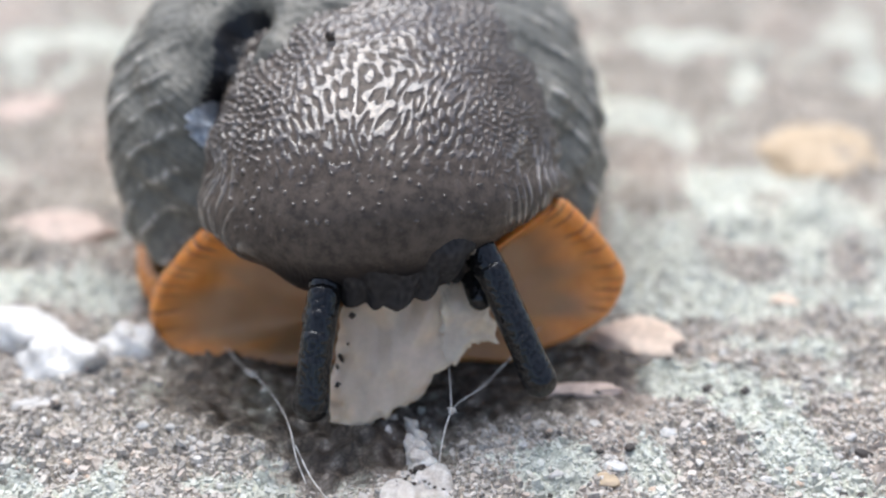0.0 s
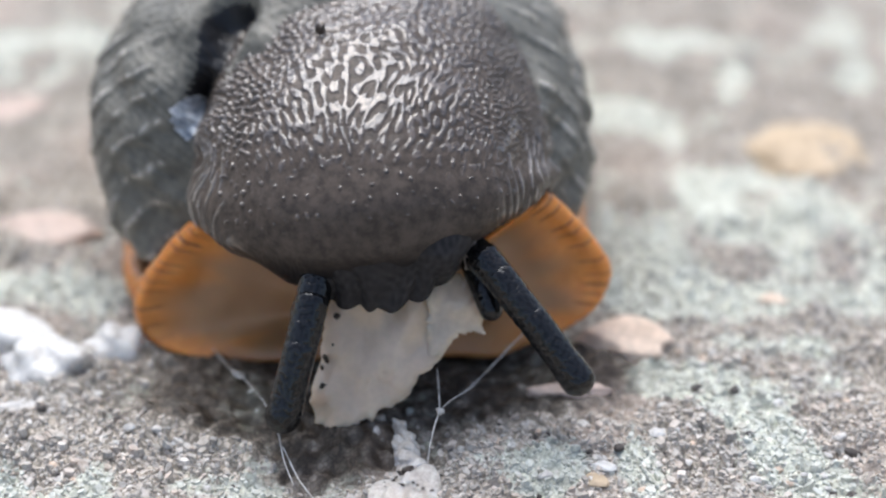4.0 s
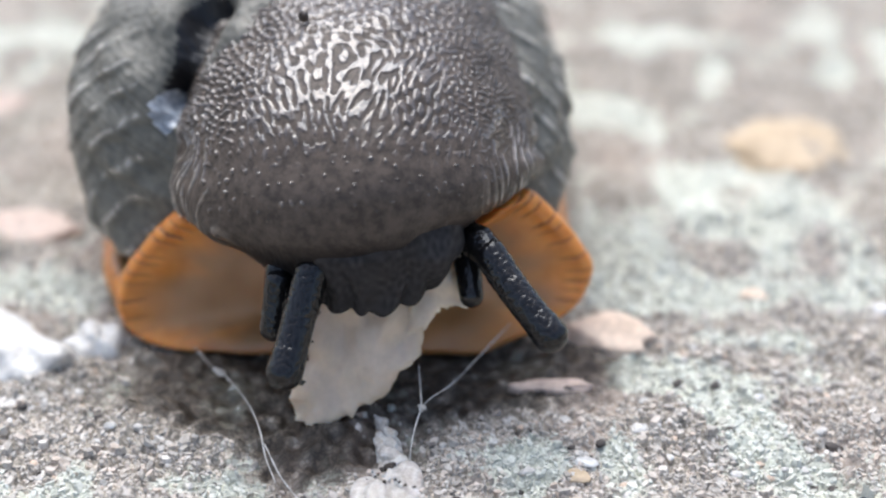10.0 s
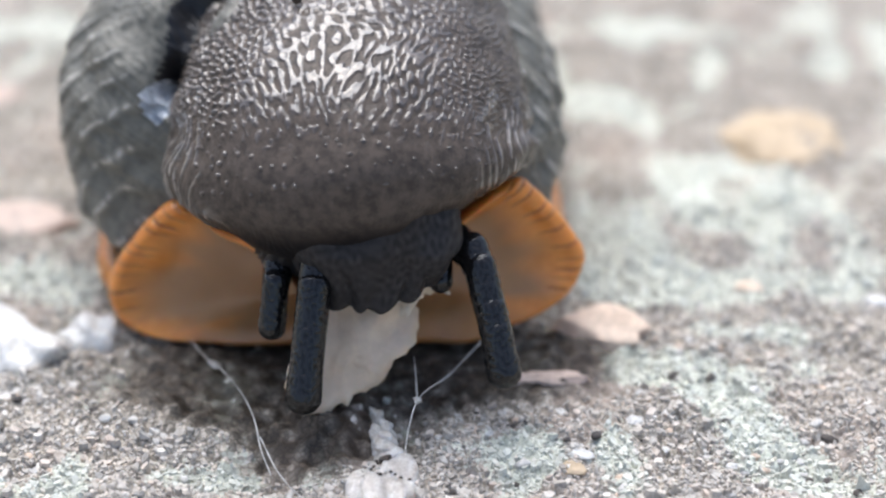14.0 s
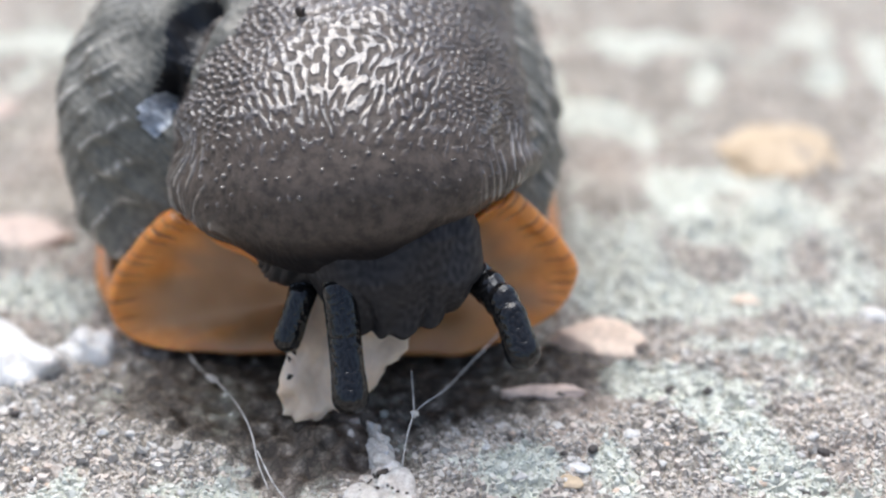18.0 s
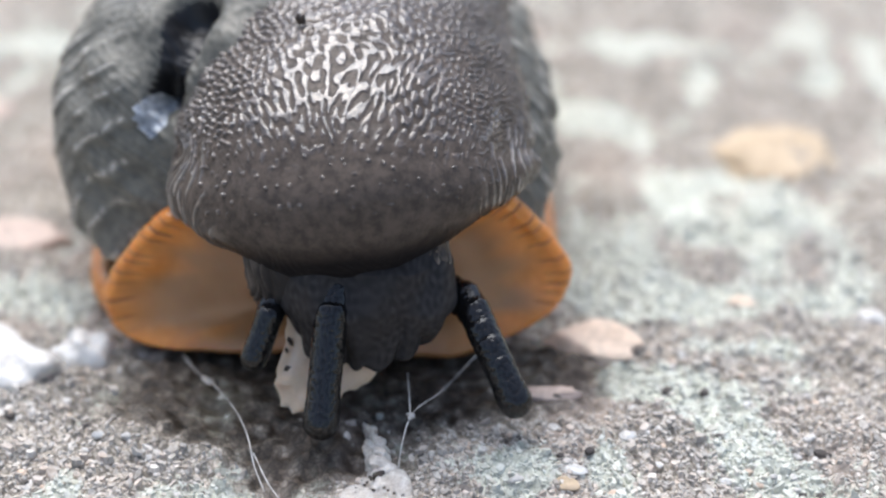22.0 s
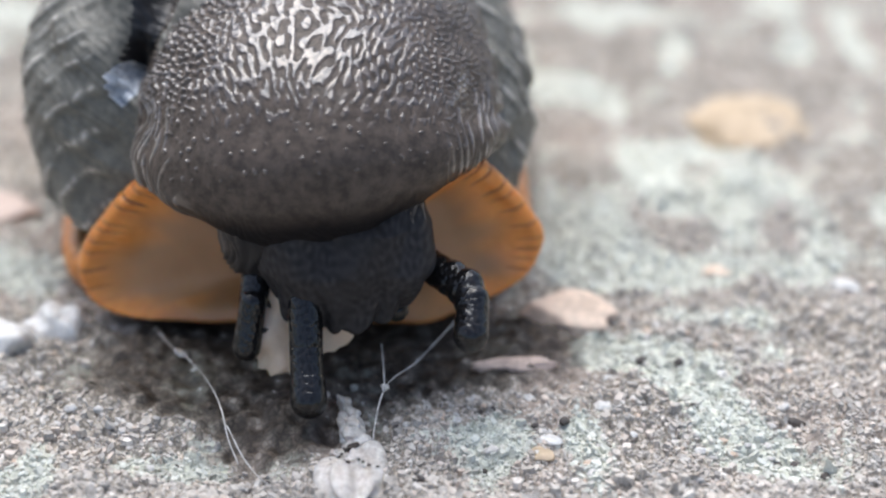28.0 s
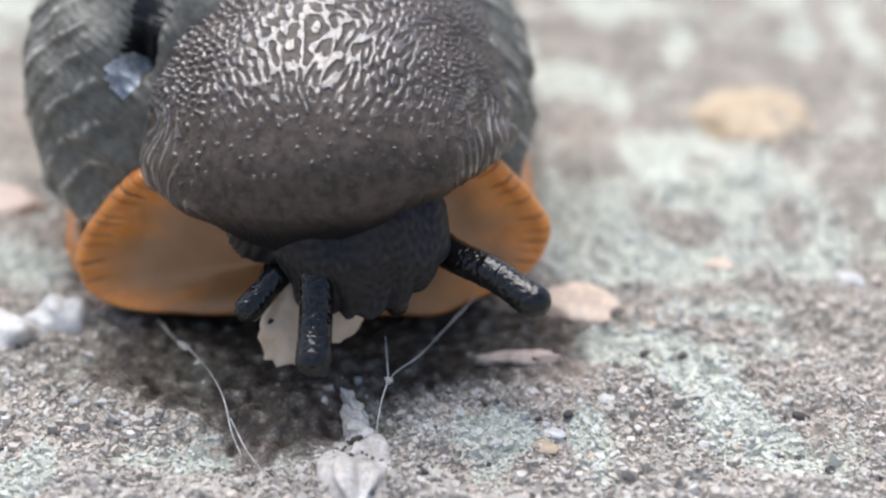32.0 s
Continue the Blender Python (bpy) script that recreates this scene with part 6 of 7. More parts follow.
    walk(right_stalk[1], [
        (0, stalk((7.02, -5.66, 3.39), (6.59, -5.20, 4.27))),
        (1, stalk((7.30, -5.66, 4.01), (6.82, -5.11, 4.70))),
        (2, stalk((7.75, -5.67, 4.25), (7.20, -5.13, 4.88))),
        (3, stalk((7.33, -5.66, 3.70), (6.86, -5.15, 4.49))),
        (4, stalk((9.05, -5.66, 3.56), (8.34, -5.26, 4.42))),
        (4.5, stalk((10.30, -5.65, 4.18), (9.33, -5.28, 4.88))),
        (6.5, stalk((11.26, -5.66, 6.13), (10.22, -5.28, 6.55))),
        (7, stalk((10.39, -5.67, 6.67), (9.51, -5.20, 7.09))),
        (8, stalk((9.34, -5.71, 6.90), (8.73, -5.20, 7.35))),
        (9, stalk((9.09, -5.70, 6.30), (8.49, -5.17, 6.72))),
        (10, stalk((8.78, -5.70, 5.36), (8.22, -5.18, 5.87))),
        (11, stalk((8.53, -5.70, 5.33), (8.08, -5.14, 5.90))),
        (12, stalk((7.52, -5.70, 4.87), (7.22, -5.13, 5.49))),
        (13, stalk((7.07, -5.71, 3.84), (6.92, -5.23, 4.65))),
        (14, stalk((7.05, -5.70, 3.18), (6.86, -5.24, 4.03))),
        (14.5, stalk((8.27, -5.69, 3.49), (7.81, -5.22, 4.25))),
        (16.5, stalk((7.40, -5.70, 3.91), (7.12, -5.17, 4.62))),
        (17, stalk((7.87, -5.74, 4.57), (7.63, -5.26, 5.27))),
        (18, stalk((7.99, -5.75, 4.80), (7.73, -5.24, 5.42))),
        (19, stalk((8.55, -5.71, 4.02), (8.03, -5.19, 4.54))),
        (20, stalk((8.96, -5.72, 3.11), (8.36, -5.29, 3.70))),
        (21, stalk((8.32, -5.72, 2.18), (7.85, -5.27, 2.88))),
        (22, stalk((7.84, -5.73, 2.38), (7.47, -5.25, 3.07))),
        (22.5, stalk((6.83, -5.77, 2.08), (6.69, -5.27, 2.73))),
        (23, stalk((5.29, -5.77, 2.11), (5.43, -5.24, 2.73))),
        (24, stalk((5.45, -5.77, 2.87), (5.57, -5.18, 3.40))),
        (25, stalk((5.17, -5.74, 2.45), (5.31, -5.18, 3.08))),
        (25.5, stalk((6.05, -5.75, 2.76), (6.08, -5.20, 3.39))),
        (27.5, stalk((6.94, -5.75, 3.51), (7.01, -5.08, 3.95))),
        (28, stalk((7.05, -5.77, 4.21), (7.11, -5.15, 4.71))),
        (29, stalk((7.60, -5.78, 5.20), (7.62, -5.09, 5.55))),
        (30, stalk((7.97, -5.77, 6.27), (7.86, -5.03, 6.43))),
        (31, stalk((8.96, -5.75, 6.43), (8.39, -5.20, 6.67))),
        (31.5, stalk((9.25, -5.73, 5.88), (8.62, -5.19, 6.17))),
        (32, stalk((9.48, -5.71, 5.55), (8.84, -5.13, 5.77))),
    ])
    walk(right_stalk[2], [
        (0, stalk((6.59, -5.20, 4.27), (6.15, -4.71, 5.13))),
        (1, stalk((6.82, -5.11, 4.70), (6.33, -4.56, 5.38))),
        (2, stalk((7.20, -5.13, 4.88), (6.66, -4.58, 5.50))),
        (3, stalk((6.86, -5.15, 4.49), (6.38, -4.63, 5.27))),
        (4, stalk((8.34, -5.26, 4.42), (7.63, -4.82, 5.26))),
        (4.5, stalk((9.33, -5.28, 4.88), (8.38, -4.86, 5.58))),
        (6.5, stalk((10.22, -5.28, 6.55), (9.20, -4.85, 6.97))),
        (7, stalk((9.51, -5.20, 7.09), (8.65, -4.72, 7.49))),
        (8, stalk((8.73, -5.20, 7.35), (8.11, -4.66, 7.75))),
        (9, stalk((8.49, -5.17, 6.72), (7.88, -4.61, 7.11))),
        (10, stalk((8.22, -5.18, 5.87), (7.67, -4.64, 6.38))),
        (11, stalk((8.08, -5.14, 5.90), (7.61, -4.57, 6.44))),
        (12, stalk((7.22, -5.13, 5.49), (6.90, -4.55, 6.09))),
        (13, stalk((6.92, -5.23, 4.65), (6.74, -4.72, 5.44))),
        (14, stalk((6.86, -5.24, 4.03), (6.65, -4.74, 4.85))),
        (14.5, stalk((7.81, -5.22, 4.25), (7.35, -4.72, 4.97))),
        (16.5, stalk((7.12, -5.17, 4.62), (6.80, -4.62, 5.29))),
        (17, stalk((7.63, -5.26, 5.27), (7.33, -4.73, 5.91))),
        (18, stalk((7.73, -5.24, 5.42), (7.42, -4.68, 5.97))),
        (19, stalk((8.03, -5.19, 4.54), (7.52, -4.64, 5.05))),
        (20, stalk((8.36, -5.29, 3.70), (7.77, -4.80, 4.25))),
        (21, stalk((7.85, -5.27, 2.88), (7.37, -4.78, 3.55))),
        (22, stalk((7.47, -5.25, 3.07), (7.09, -4.74, 3.73))),
        (22.5, stalk((6.69, -5.27, 2.73), (6.52, -4.73, 3.34))),
        (23, stalk((5.43, -5.24, 2.73), (5.49, -4.66, 3.31))),
        (24, stalk((5.57, -5.18, 3.40), (5.57, -4.55, 3.90))),
        (25, stalk((5.31, -5.18, 3.08), (5.33, -4.59, 3.68))),
        (25.5, stalk((6.08, -5.20, 3.39), (6.02, -4.61, 3.98))),
        (27.5, stalk((7.01, -5.08, 3.95), (6.93, -4.40, 4.37))),
        (28, stalk((7.11, -5.15, 4.71), (7.03, -4.50, 5.15))),
        (29, stalk((7.62, -5.09, 5.55), (7.48, -4.38, 5.83))),
        (30, stalk((7.86, -5.03, 6.43), (7.62, -4.31, 6.52))),
        (31, stalk((8.39, -5.20, 6.67), (7.82, -4.62, 6.87))),
        (31.5, stalk((8.62, -5.19, 6.17), (7.99, -4.63, 6.42))),
        (32, stalk((8.84, -5.13, 5.77), (8.20, -4.54, 5.95))),
    ])
    walk(right_stalk[3], [
        (0, stalk((6.15, -4.71, 5.13), (5.70, -4.17, 5.95))),
        (1, stalk((6.33, -4.56, 5.38), (5.83, -4.02, 6.08))),
        (2, stalk((6.66, -4.58, 5.50), (6.13, -4.03, 6.15))),
        (3, stalk((6.38, -4.63, 5.27), (5.89, -4.09, 6.03))),
        (4, stalk((7.63, -4.82, 5.26), (6.89, -4.31, 6.03))),
        (4.5, stalk((8.38, -4.86, 5.58), (7.46, -4.36, 6.27))),
        (6.5, stalk((9.20, -4.85, 6.97), (8.21, -4.34, 7.37))),
        (7, stalk((8.65, -4.72, 7.49), (7.79, -4.17, 7.85))),
        (8, stalk((8.11, -4.66, 7.75), (7.48, -4.06, 8.02))),
        (9, stalk((7.88, -4.61, 7.11), (7.26, -4.03, 7.44))),
        (10, stalk((7.67, -4.64, 6.38), (7.15, -4.05, 6.87))),
        (11, stalk((7.61, -4.57, 6.44), (7.11, -3.99, 6.95))),
        (12, stalk((6.90, -4.55, 6.09), (6.56, -3.97, 6.68))),
        (13, stalk((6.74, -4.72, 5.44), (6.50, -4.14, 6.16))),
        (14, stalk((6.65, -4.74, 4.85), (6.41, -4.17, 5.62))),
        (14.5, stalk((7.35, -4.72, 4.97), (6.86, -4.15, 5.63))),
        (16.5, stalk((6.80, -4.62, 5.29), (6.45, -4.04, 5.92))),
        (17, stalk((7.33, -4.73, 5.91), (6.92, -4.11, 6.38))),
        (18, stalk((7.42, -4.68, 5.97), (7.01, -4.04, 6.35))),
        (19, stalk((7.52, -4.64, 5.05), (7.05, -4.05, 5.55))),
        (20, stalk((7.77, -4.80, 4.25), (7.22, -4.22, 4.74))),
        (21, stalk((7.37, -4.78, 3.55), (6.91, -4.20, 4.14))),
        (22, stalk((7.09, -4.74, 3.73), (6.72, -4.15, 4.32))),
        (22.5, stalk((6.52, -4.73, 3.34), (6.28, -4.09, 3.82))),
        (23, stalk((5.49, -4.66, 3.31), (5.38, -4.02, 3.80))),
        (24, stalk((5.57, -4.55, 3.90), (5.33, -3.89, 4.30))),
        (25, stalk((5.33, -4.59, 3.68), (5.11, -3.95, 4.20))),
        (25.5, stalk((6.02, -4.61, 3.98), (5.72, -3.96, 4.43))),
        (27.5, stalk((6.93, -4.40, 4.37), (6.61, -3.78, 4.77))),
        (28, stalk((7.03, -4.50, 5.15), (6.68, -3.84, 5.40))),
        (29, stalk((7.48, -4.38, 5.83), (7.07, -3.74, 5.92))),
        (30, stalk((7.62, -4.31, 6.52), (7.17, -3.69, 6.46))),
        (31, stalk((7.82, -4.62, 6.87), (7.28, -3.99, 6.95))),
        (31.5, stalk((7.99, -4.63, 6.42), (7.37, -4.03, 6.56))),
        (32, stalk((8.20, -4.54, 5.95), (7.55, -3.95, 6.04))),
    ])
    walk(right_stalk[4], [
        (0, stalk((5.70, -4.17, 5.95), (5.27, -3.64, 6.78))),
        (1, stalk((5.83, -4.02, 6.08), (5.35, -3.50, 6.80))),
        (2, stalk((6.13, -4.03, 6.15), (5.64, -3.50, 6.83))),
        (3, stalk((5.89, -4.09, 6.03), (5.44, -3.57, 6.83))),
        (4, stalk((6.89, -4.31, 6.03), (6.17, -3.76, 6.79))),
        (4.5, stalk((7.46, -4.36, 6.27), (6.61, -3.82, 7.02))),
        (6.5, stalk((8.21, -4.34, 7.37), (7.25, -3.77, 7.79))),
        (7, stalk((7.79, -4.17, 7.85), (6.95, -3.61, 8.19))),
        (8, stalk((7.48, -4.06, 8.02), (6.83, -3.44, 8.19))),
        (9, stalk((7.26, -4.03, 7.44), (6.63, -3.42, 7.71))),
        (10, stalk((7.15, -4.05, 6.87), (6.67, -3.45, 7.38))),
        (11, stalk((7.11, -3.99, 6.95), (6.59, -3.42, 7.44))),
        (12, stalk((6.56, -3.97, 6.68), (6.21, -3.39, 7.27))),
        (13, stalk((6.50, -4.14, 6.16), (6.26, -3.53, 6.86))),
        (14, stalk((6.41, -4.17, 5.62), (6.19, -3.58, 6.38))),
        (14.5, stalk((6.86, -4.15, 5.63), (6.37, -3.56, 6.27))),
        (16.5, stalk((6.45, -4.04, 5.92), (6.09, -3.45, 6.53))),
        (17, stalk((6.92, -4.11, 6.38), (6.43, -3.44, 6.68))),
        (18, stalk((7.01, -4.04, 6.35), (6.54, -3.37, 6.58))),
        (19, stalk((7.05, -4.05, 5.55), (6.63, -3.44, 6.07))),
        (20, stalk((7.22, -4.22, 4.74), (6.72, -3.56, 5.19))),
        (21, stalk((6.91, -4.20, 4.14), (6.48, -3.56, 4.70))),
        (22, stalk((6.72, -4.15, 4.32), (6.38, -3.50, 4.87))),
        (22.5, stalk((6.28, -4.09, 3.82), (6.02, -3.39, 4.19))),
        (23, stalk((5.38, -4.02, 3.80), (5.15, -3.34, 4.21))),
        (24, stalk((5.33, -3.89, 4.30), (4.94, -3.26, 4.62))),
        (25, stalk((5.11, -3.95, 4.20), (4.72, -3.34, 4.63))),
        (25.5, stalk((5.72, -3.96, 4.43), (5.28, -3.33, 4.75))),
        (27.5, stalk((6.61, -3.78, 4.77), (6.15, -3.21, 5.12))),
        (28, stalk((6.68, -3.84, 5.40), (6.19, -3.22, 5.53))),
        (29, stalk((7.07, -3.74, 5.92), (6.55, -3.16, 5.91))),
        (30, stalk((7.17, -3.69, 6.46), (6.65, -3.14, 6.35))),
        (31, stalk((7.28, -3.99, 6.95), (6.77, -3.34, 6.94))),
        (31.5, stalk((7.37, -4.03, 6.56), (6.77, -3.39, 6.60))),
        (32, stalk((7.55, -3.95, 6.04), (6.89, -3.36, 6.08))),
    ])
    walk(right_stalk[5], [
        (0, stalk((5.27, -3.64, 6.78), (4.77, -3.01, 7.51))),
        (1, stalk((5.35, -3.50, 6.80), (4.82, -2.91, 7.41))),
        (2, stalk((5.64, -3.50, 6.83), (5.11, -2.90, 7.41))),
        (3, stalk((5.44, -3.57, 6.83), (4.92, -2.97, 7.51))),
        (4, stalk((6.17, -3.76, 6.79), (5.43, -3.13, 7.47))),
        (4.5, stalk((6.61, -3.82, 7.02), (5.79, -3.20, 7.73))),
        (6.5, stalk((7.25, -3.77, 7.79), (6.33, -3.12, 8.17))),
        (7, stalk((6.95, -3.61, 8.19), (6.12, -2.99, 8.47))),
        (8, stalk((6.83, -3.44, 8.19), (6.20, -2.79, 8.31))),
        (9, stalk((6.63, -3.42, 7.71), (6.00, -2.79, 7.92))),
        (10, stalk((6.67, -3.45, 7.38), (6.15, -2.81, 7.79))),
        (11, stalk((6.59, -3.42, 7.44), (6.04, -2.79, 7.81))),
        (12, stalk((6.21, -3.39, 7.27), (5.79, -2.76, 7.73))),
        (13, stalk((6.26, -3.53, 6.86), (5.92, -2.86, 7.44))),
        (14, stalk((6.19, -3.58, 6.38), (5.88, -2.90, 7.02))),
        (14.5, stalk((6.37, -3.56, 6.27), (5.84, -2.91, 6.79))),
        (16.5, stalk((6.09, -3.45, 6.53), (5.64, -2.81, 7.02))),
        (17, stalk((6.43, -3.44, 6.68), (5.90, -2.76, 6.88))),
        (18, stalk((6.54, -3.37, 6.58), (6.04, -2.70, 6.72))),
        (19, stalk((6.63, -3.44, 6.07), (6.16, -2.78, 6.48))),
        (20, stalk((6.72, -3.56, 5.19), (6.21, -2.84, 5.54))),
        (21, stalk((6.48, -3.56, 4.70), (6.01, -2.86, 5.15))),
        (22, stalk((6.38, -3.50, 4.87), (5.98, -2.80, 5.30))),
        (22.5, stalk((6.02, -3.39, 4.19), (5.67, -2.68, 4.44))),
        (23, stalk((5.15, -3.34, 4.21), (4.80, -2.66, 4.50))),
        (24, stalk((4.94, -3.26, 4.62), (4.49, -2.64, 4.84))),
        (25, stalk((4.72, -3.34, 4.63), (4.25, -2.70, 4.95))),
        (25.5, stalk((5.28, -3.33, 4.75), (4.77, -2.69, 4.97))),
        (27.5, stalk((6.15, -3.21, 5.12), (5.66, -2.63, 5.36))),
        (28, stalk((6.19, -3.22, 5.53), (5.68, -2.62, 5.62))),
        (29, stalk((6.55, -3.16, 5.91), (6.03, -2.59, 5.91))),
        (30, stalk((6.65, -3.14, 6.35), (6.13, -2.58, 6.30))),
        (31, stalk((6.77, -3.34, 6.94), (6.26, -2.68, 6.93))),
        (31.5, stalk((6.77, -3.39, 6.60), (6.18, -2.74, 6.63))),
        (32, stalk((6.89, -3.36, 6.08), (6.26, -2.75, 6.11))),
    ])
    walk(right_stalk[6], [
        (0, stalk((4.77, -3.01, 7.51), (4.13, -2.23, 7.84))),
        (1, stalk((4.82, -2.91, 7.41), (4.19, -2.18, 7.65))),
        (2, stalk((5.11, -2.90, 7.41), (4.49, -2.17, 7.64))),
        (3, stalk((4.92, -2.97, 7.51), (4.28, -2.21, 7.81))),
        (4, stalk((5.43, -3.13, 7.47), (4.65, -2.32, 7.82))),
        (4.5, stalk((5.79, -3.20, 7.73), (4.96, -2.37, 8.12))),
        (6.5, stalk((6.33, -3.12, 8.17), (5.49, -2.32, 8.38))),
        (7, stalk((6.12, -2.99, 8.47), (5.38, -2.23, 8.61))),
        (8, stalk((6.20, -2.79, 8.31), (5.60, -2.11, 8.38))),
        (9, stalk((6.00, -2.79, 7.92), (5.41, -2.11, 8.02))),
        (10, stalk((6.15, -2.81, 7.79), (5.58, -2.11, 7.94))),
        (11, stalk((6.04, -2.79, 7.81), (5.46, -2.10, 7.96))),
        (12, stalk((5.79, -2.76, 7.73), (5.24, -2.08, 7.89))),
        (13, stalk((5.92, -2.86, 7.44), (5.38, -2.12, 7.66))),
        (14, stalk((5.88, -2.90, 7.02), (5.33, -2.15, 7.28))),
        (14.5, stalk((5.84, -2.91, 6.79), (5.22, -2.17, 7.01))),
        (16.5, stalk((5.64, -2.81, 7.02), (5.08, -2.11, 7.20))),
        (17, stalk((5.90, -2.76, 6.88), (5.35, -2.08, 6.98))),
        (18, stalk((6.04, -2.70, 6.72), (5.51, -2.05, 6.80))),
        (19, stalk((6.16, -2.78, 6.48), (5.61, -2.09, 6.63))),
        (20, stalk((6.21, -2.84, 5.54), (5.63, -2.12, 5.68))),
        (21, stalk((6.01, -2.86, 5.15), (5.44, -2.13, 5.33))),
        (22, stalk((5.98, -2.80, 5.30), (5.43, -2.09, 5.46))),
        (22.5, stalk((5.67, -2.68, 4.44), (5.17, -2.03, 4.54))),
        (23, stalk((4.80, -2.66, 4.50), (4.31, -2.02, 4.60))),
        (24, stalk((4.49, -2.64, 4.84), (3.99, -2.01, 4.92))),
        (25, stalk((4.25, -2.70, 4.95), (3.72, -2.05, 5.06))),
        (25.5, stalk((4.77, -2.69, 4.97), (4.25, -2.04, 5.07))),
        (27.5, stalk((5.66, -2.63, 5.36), (5.15, -2.01, 5.45))),
        (28, stalk((5.68, -2.62, 5.62), (5.17, -2.01, 5.68))),
        (29, stalk((6.03, -2.59, 5.91), (5.53, -1.99, 5.96))),
        (30, stalk((6.13, -2.58, 6.30), (5.64, -1.99, 6.34))),
        (31, stalk((6.26, -2.68, 6.93), (5.73, -2.04, 6.97))),
        (31.5, stalk((6.18, -2.74, 6.63), (5.62, -2.08, 6.68))),
        (32, stalk((6.26, -2.75, 6.11), (5.68, -2.08, 6.17))),
    ])
    walk(right_stalk[7], [
        (0, stalk((4.13, -2.23, 7.84), (3.44, -1.40, 7.86))),
        (1, stalk((4.19, -2.18, 7.65), (3.55, -1.40, 7.67))),
        (2, stalk((4.49, -2.17, 7.64), (3.85, -1.40, 7.66))),
        (3, stalk((4.28, -2.21, 7.81), (3.61, -1.40, 7.83))),
        (4, stalk((4.65, -2.32, 7.82), (3.90, -1.40, 7.86))),
        (4.5, stalk((4.96, -2.37, 8.12), (4.16, -1.40, 8.18))),
        (6.5, stalk((5.49, -2.32, 8.38), (4.75, -1.40, 8.44))),
        (7, stalk((5.38, -2.23, 8.61), (4.71, -1.40, 8.67))),
        (8, stalk((5.60, -2.11, 8.38), (5.02, -1.40, 8.43))),
        (9, stalk((5.41, -2.11, 8.02), (4.83, -1.40, 8.06))),
        (10, stalk((5.58, -2.11, 7.94), (4.98, -1.40, 7.97))),
        (11, stalk((5.46, -2.10, 7.96), (4.87, -1.40, 7.98))),
        (12, stalk((5.24, -2.08, 7.89), (4.66, -1.40, 7.91))),
        (13, stalk((5.38, -2.12, 7.66), (4.75, -1.40, 7.67))),
        (14, stalk((5.33, -2.15, 7.28), (4.69, -1.40, 7.29))),
        (14.5, stalk((5.22, -2.17, 7.01), (4.58, -1.40, 7.03))),
        (16.5, stalk((5.08, -2.11, 7.20), (4.49, -1.40, 7.21))),
        (17, stalk((5.35, -2.08, 6.98), (4.78, -1.40, 7.01))),
        (18, stalk((5.51, -2.05, 6.80), (4.96, -1.40, 6.84))),
        (19, stalk((5.61, -2.09, 6.63), (5.02, -1.40, 6.65))),
        (20, stalk((5.63, -2.12, 5.68), (5.02, -1.40, 5.71))),
        (21, stalk((5.44, -2.13, 5.33), (4.82, -1.40, 5.35))),
        (22, stalk((5.43, -2.09, 5.46), (4.84, -1.40, 5.48))),
        (22.5, stalk((5.17, -2.03, 4.54), (4.62, -1.40, 4.57))),
        (23, stalk((4.31, -2.02, 4.60), (3.76, -1.40, 4.62))),
        (24, stalk((3.99, -2.01, 4.92), (3.46, -1.40, 4.95))),
        (25, stalk((3.72, -2.05, 5.06), (3.17, -1.40, 5.08))),
        (25.5, stalk((4.25, -2.04, 5.07), (3.70, -1.40, 5.10))),
        (27.5, stalk((5.15, -2.01, 5.45), (4.63, -1.40, 5.47))),
        (28, stalk((5.17, -2.01, 5.68), (4.66, -1.40, 5.72))),
        (29, stalk((5.53, -1.99, 5.96), (5.04, -1.40, 6.01))),
        (30, stalk((5.64, -1.99, 6.34), (5.15, -1.40, 6.40))),
        (31, stalk((5.73, -2.04, 6.97), (5.19, -1.40, 7.03))),
        (31.5, stalk((5.62, -2.08, 6.68), (5.06, -1.40, 6.74))),
        (32, stalk((5.68, -2.08, 6.17), (5.12, -1.40, 6.22))),
    ])
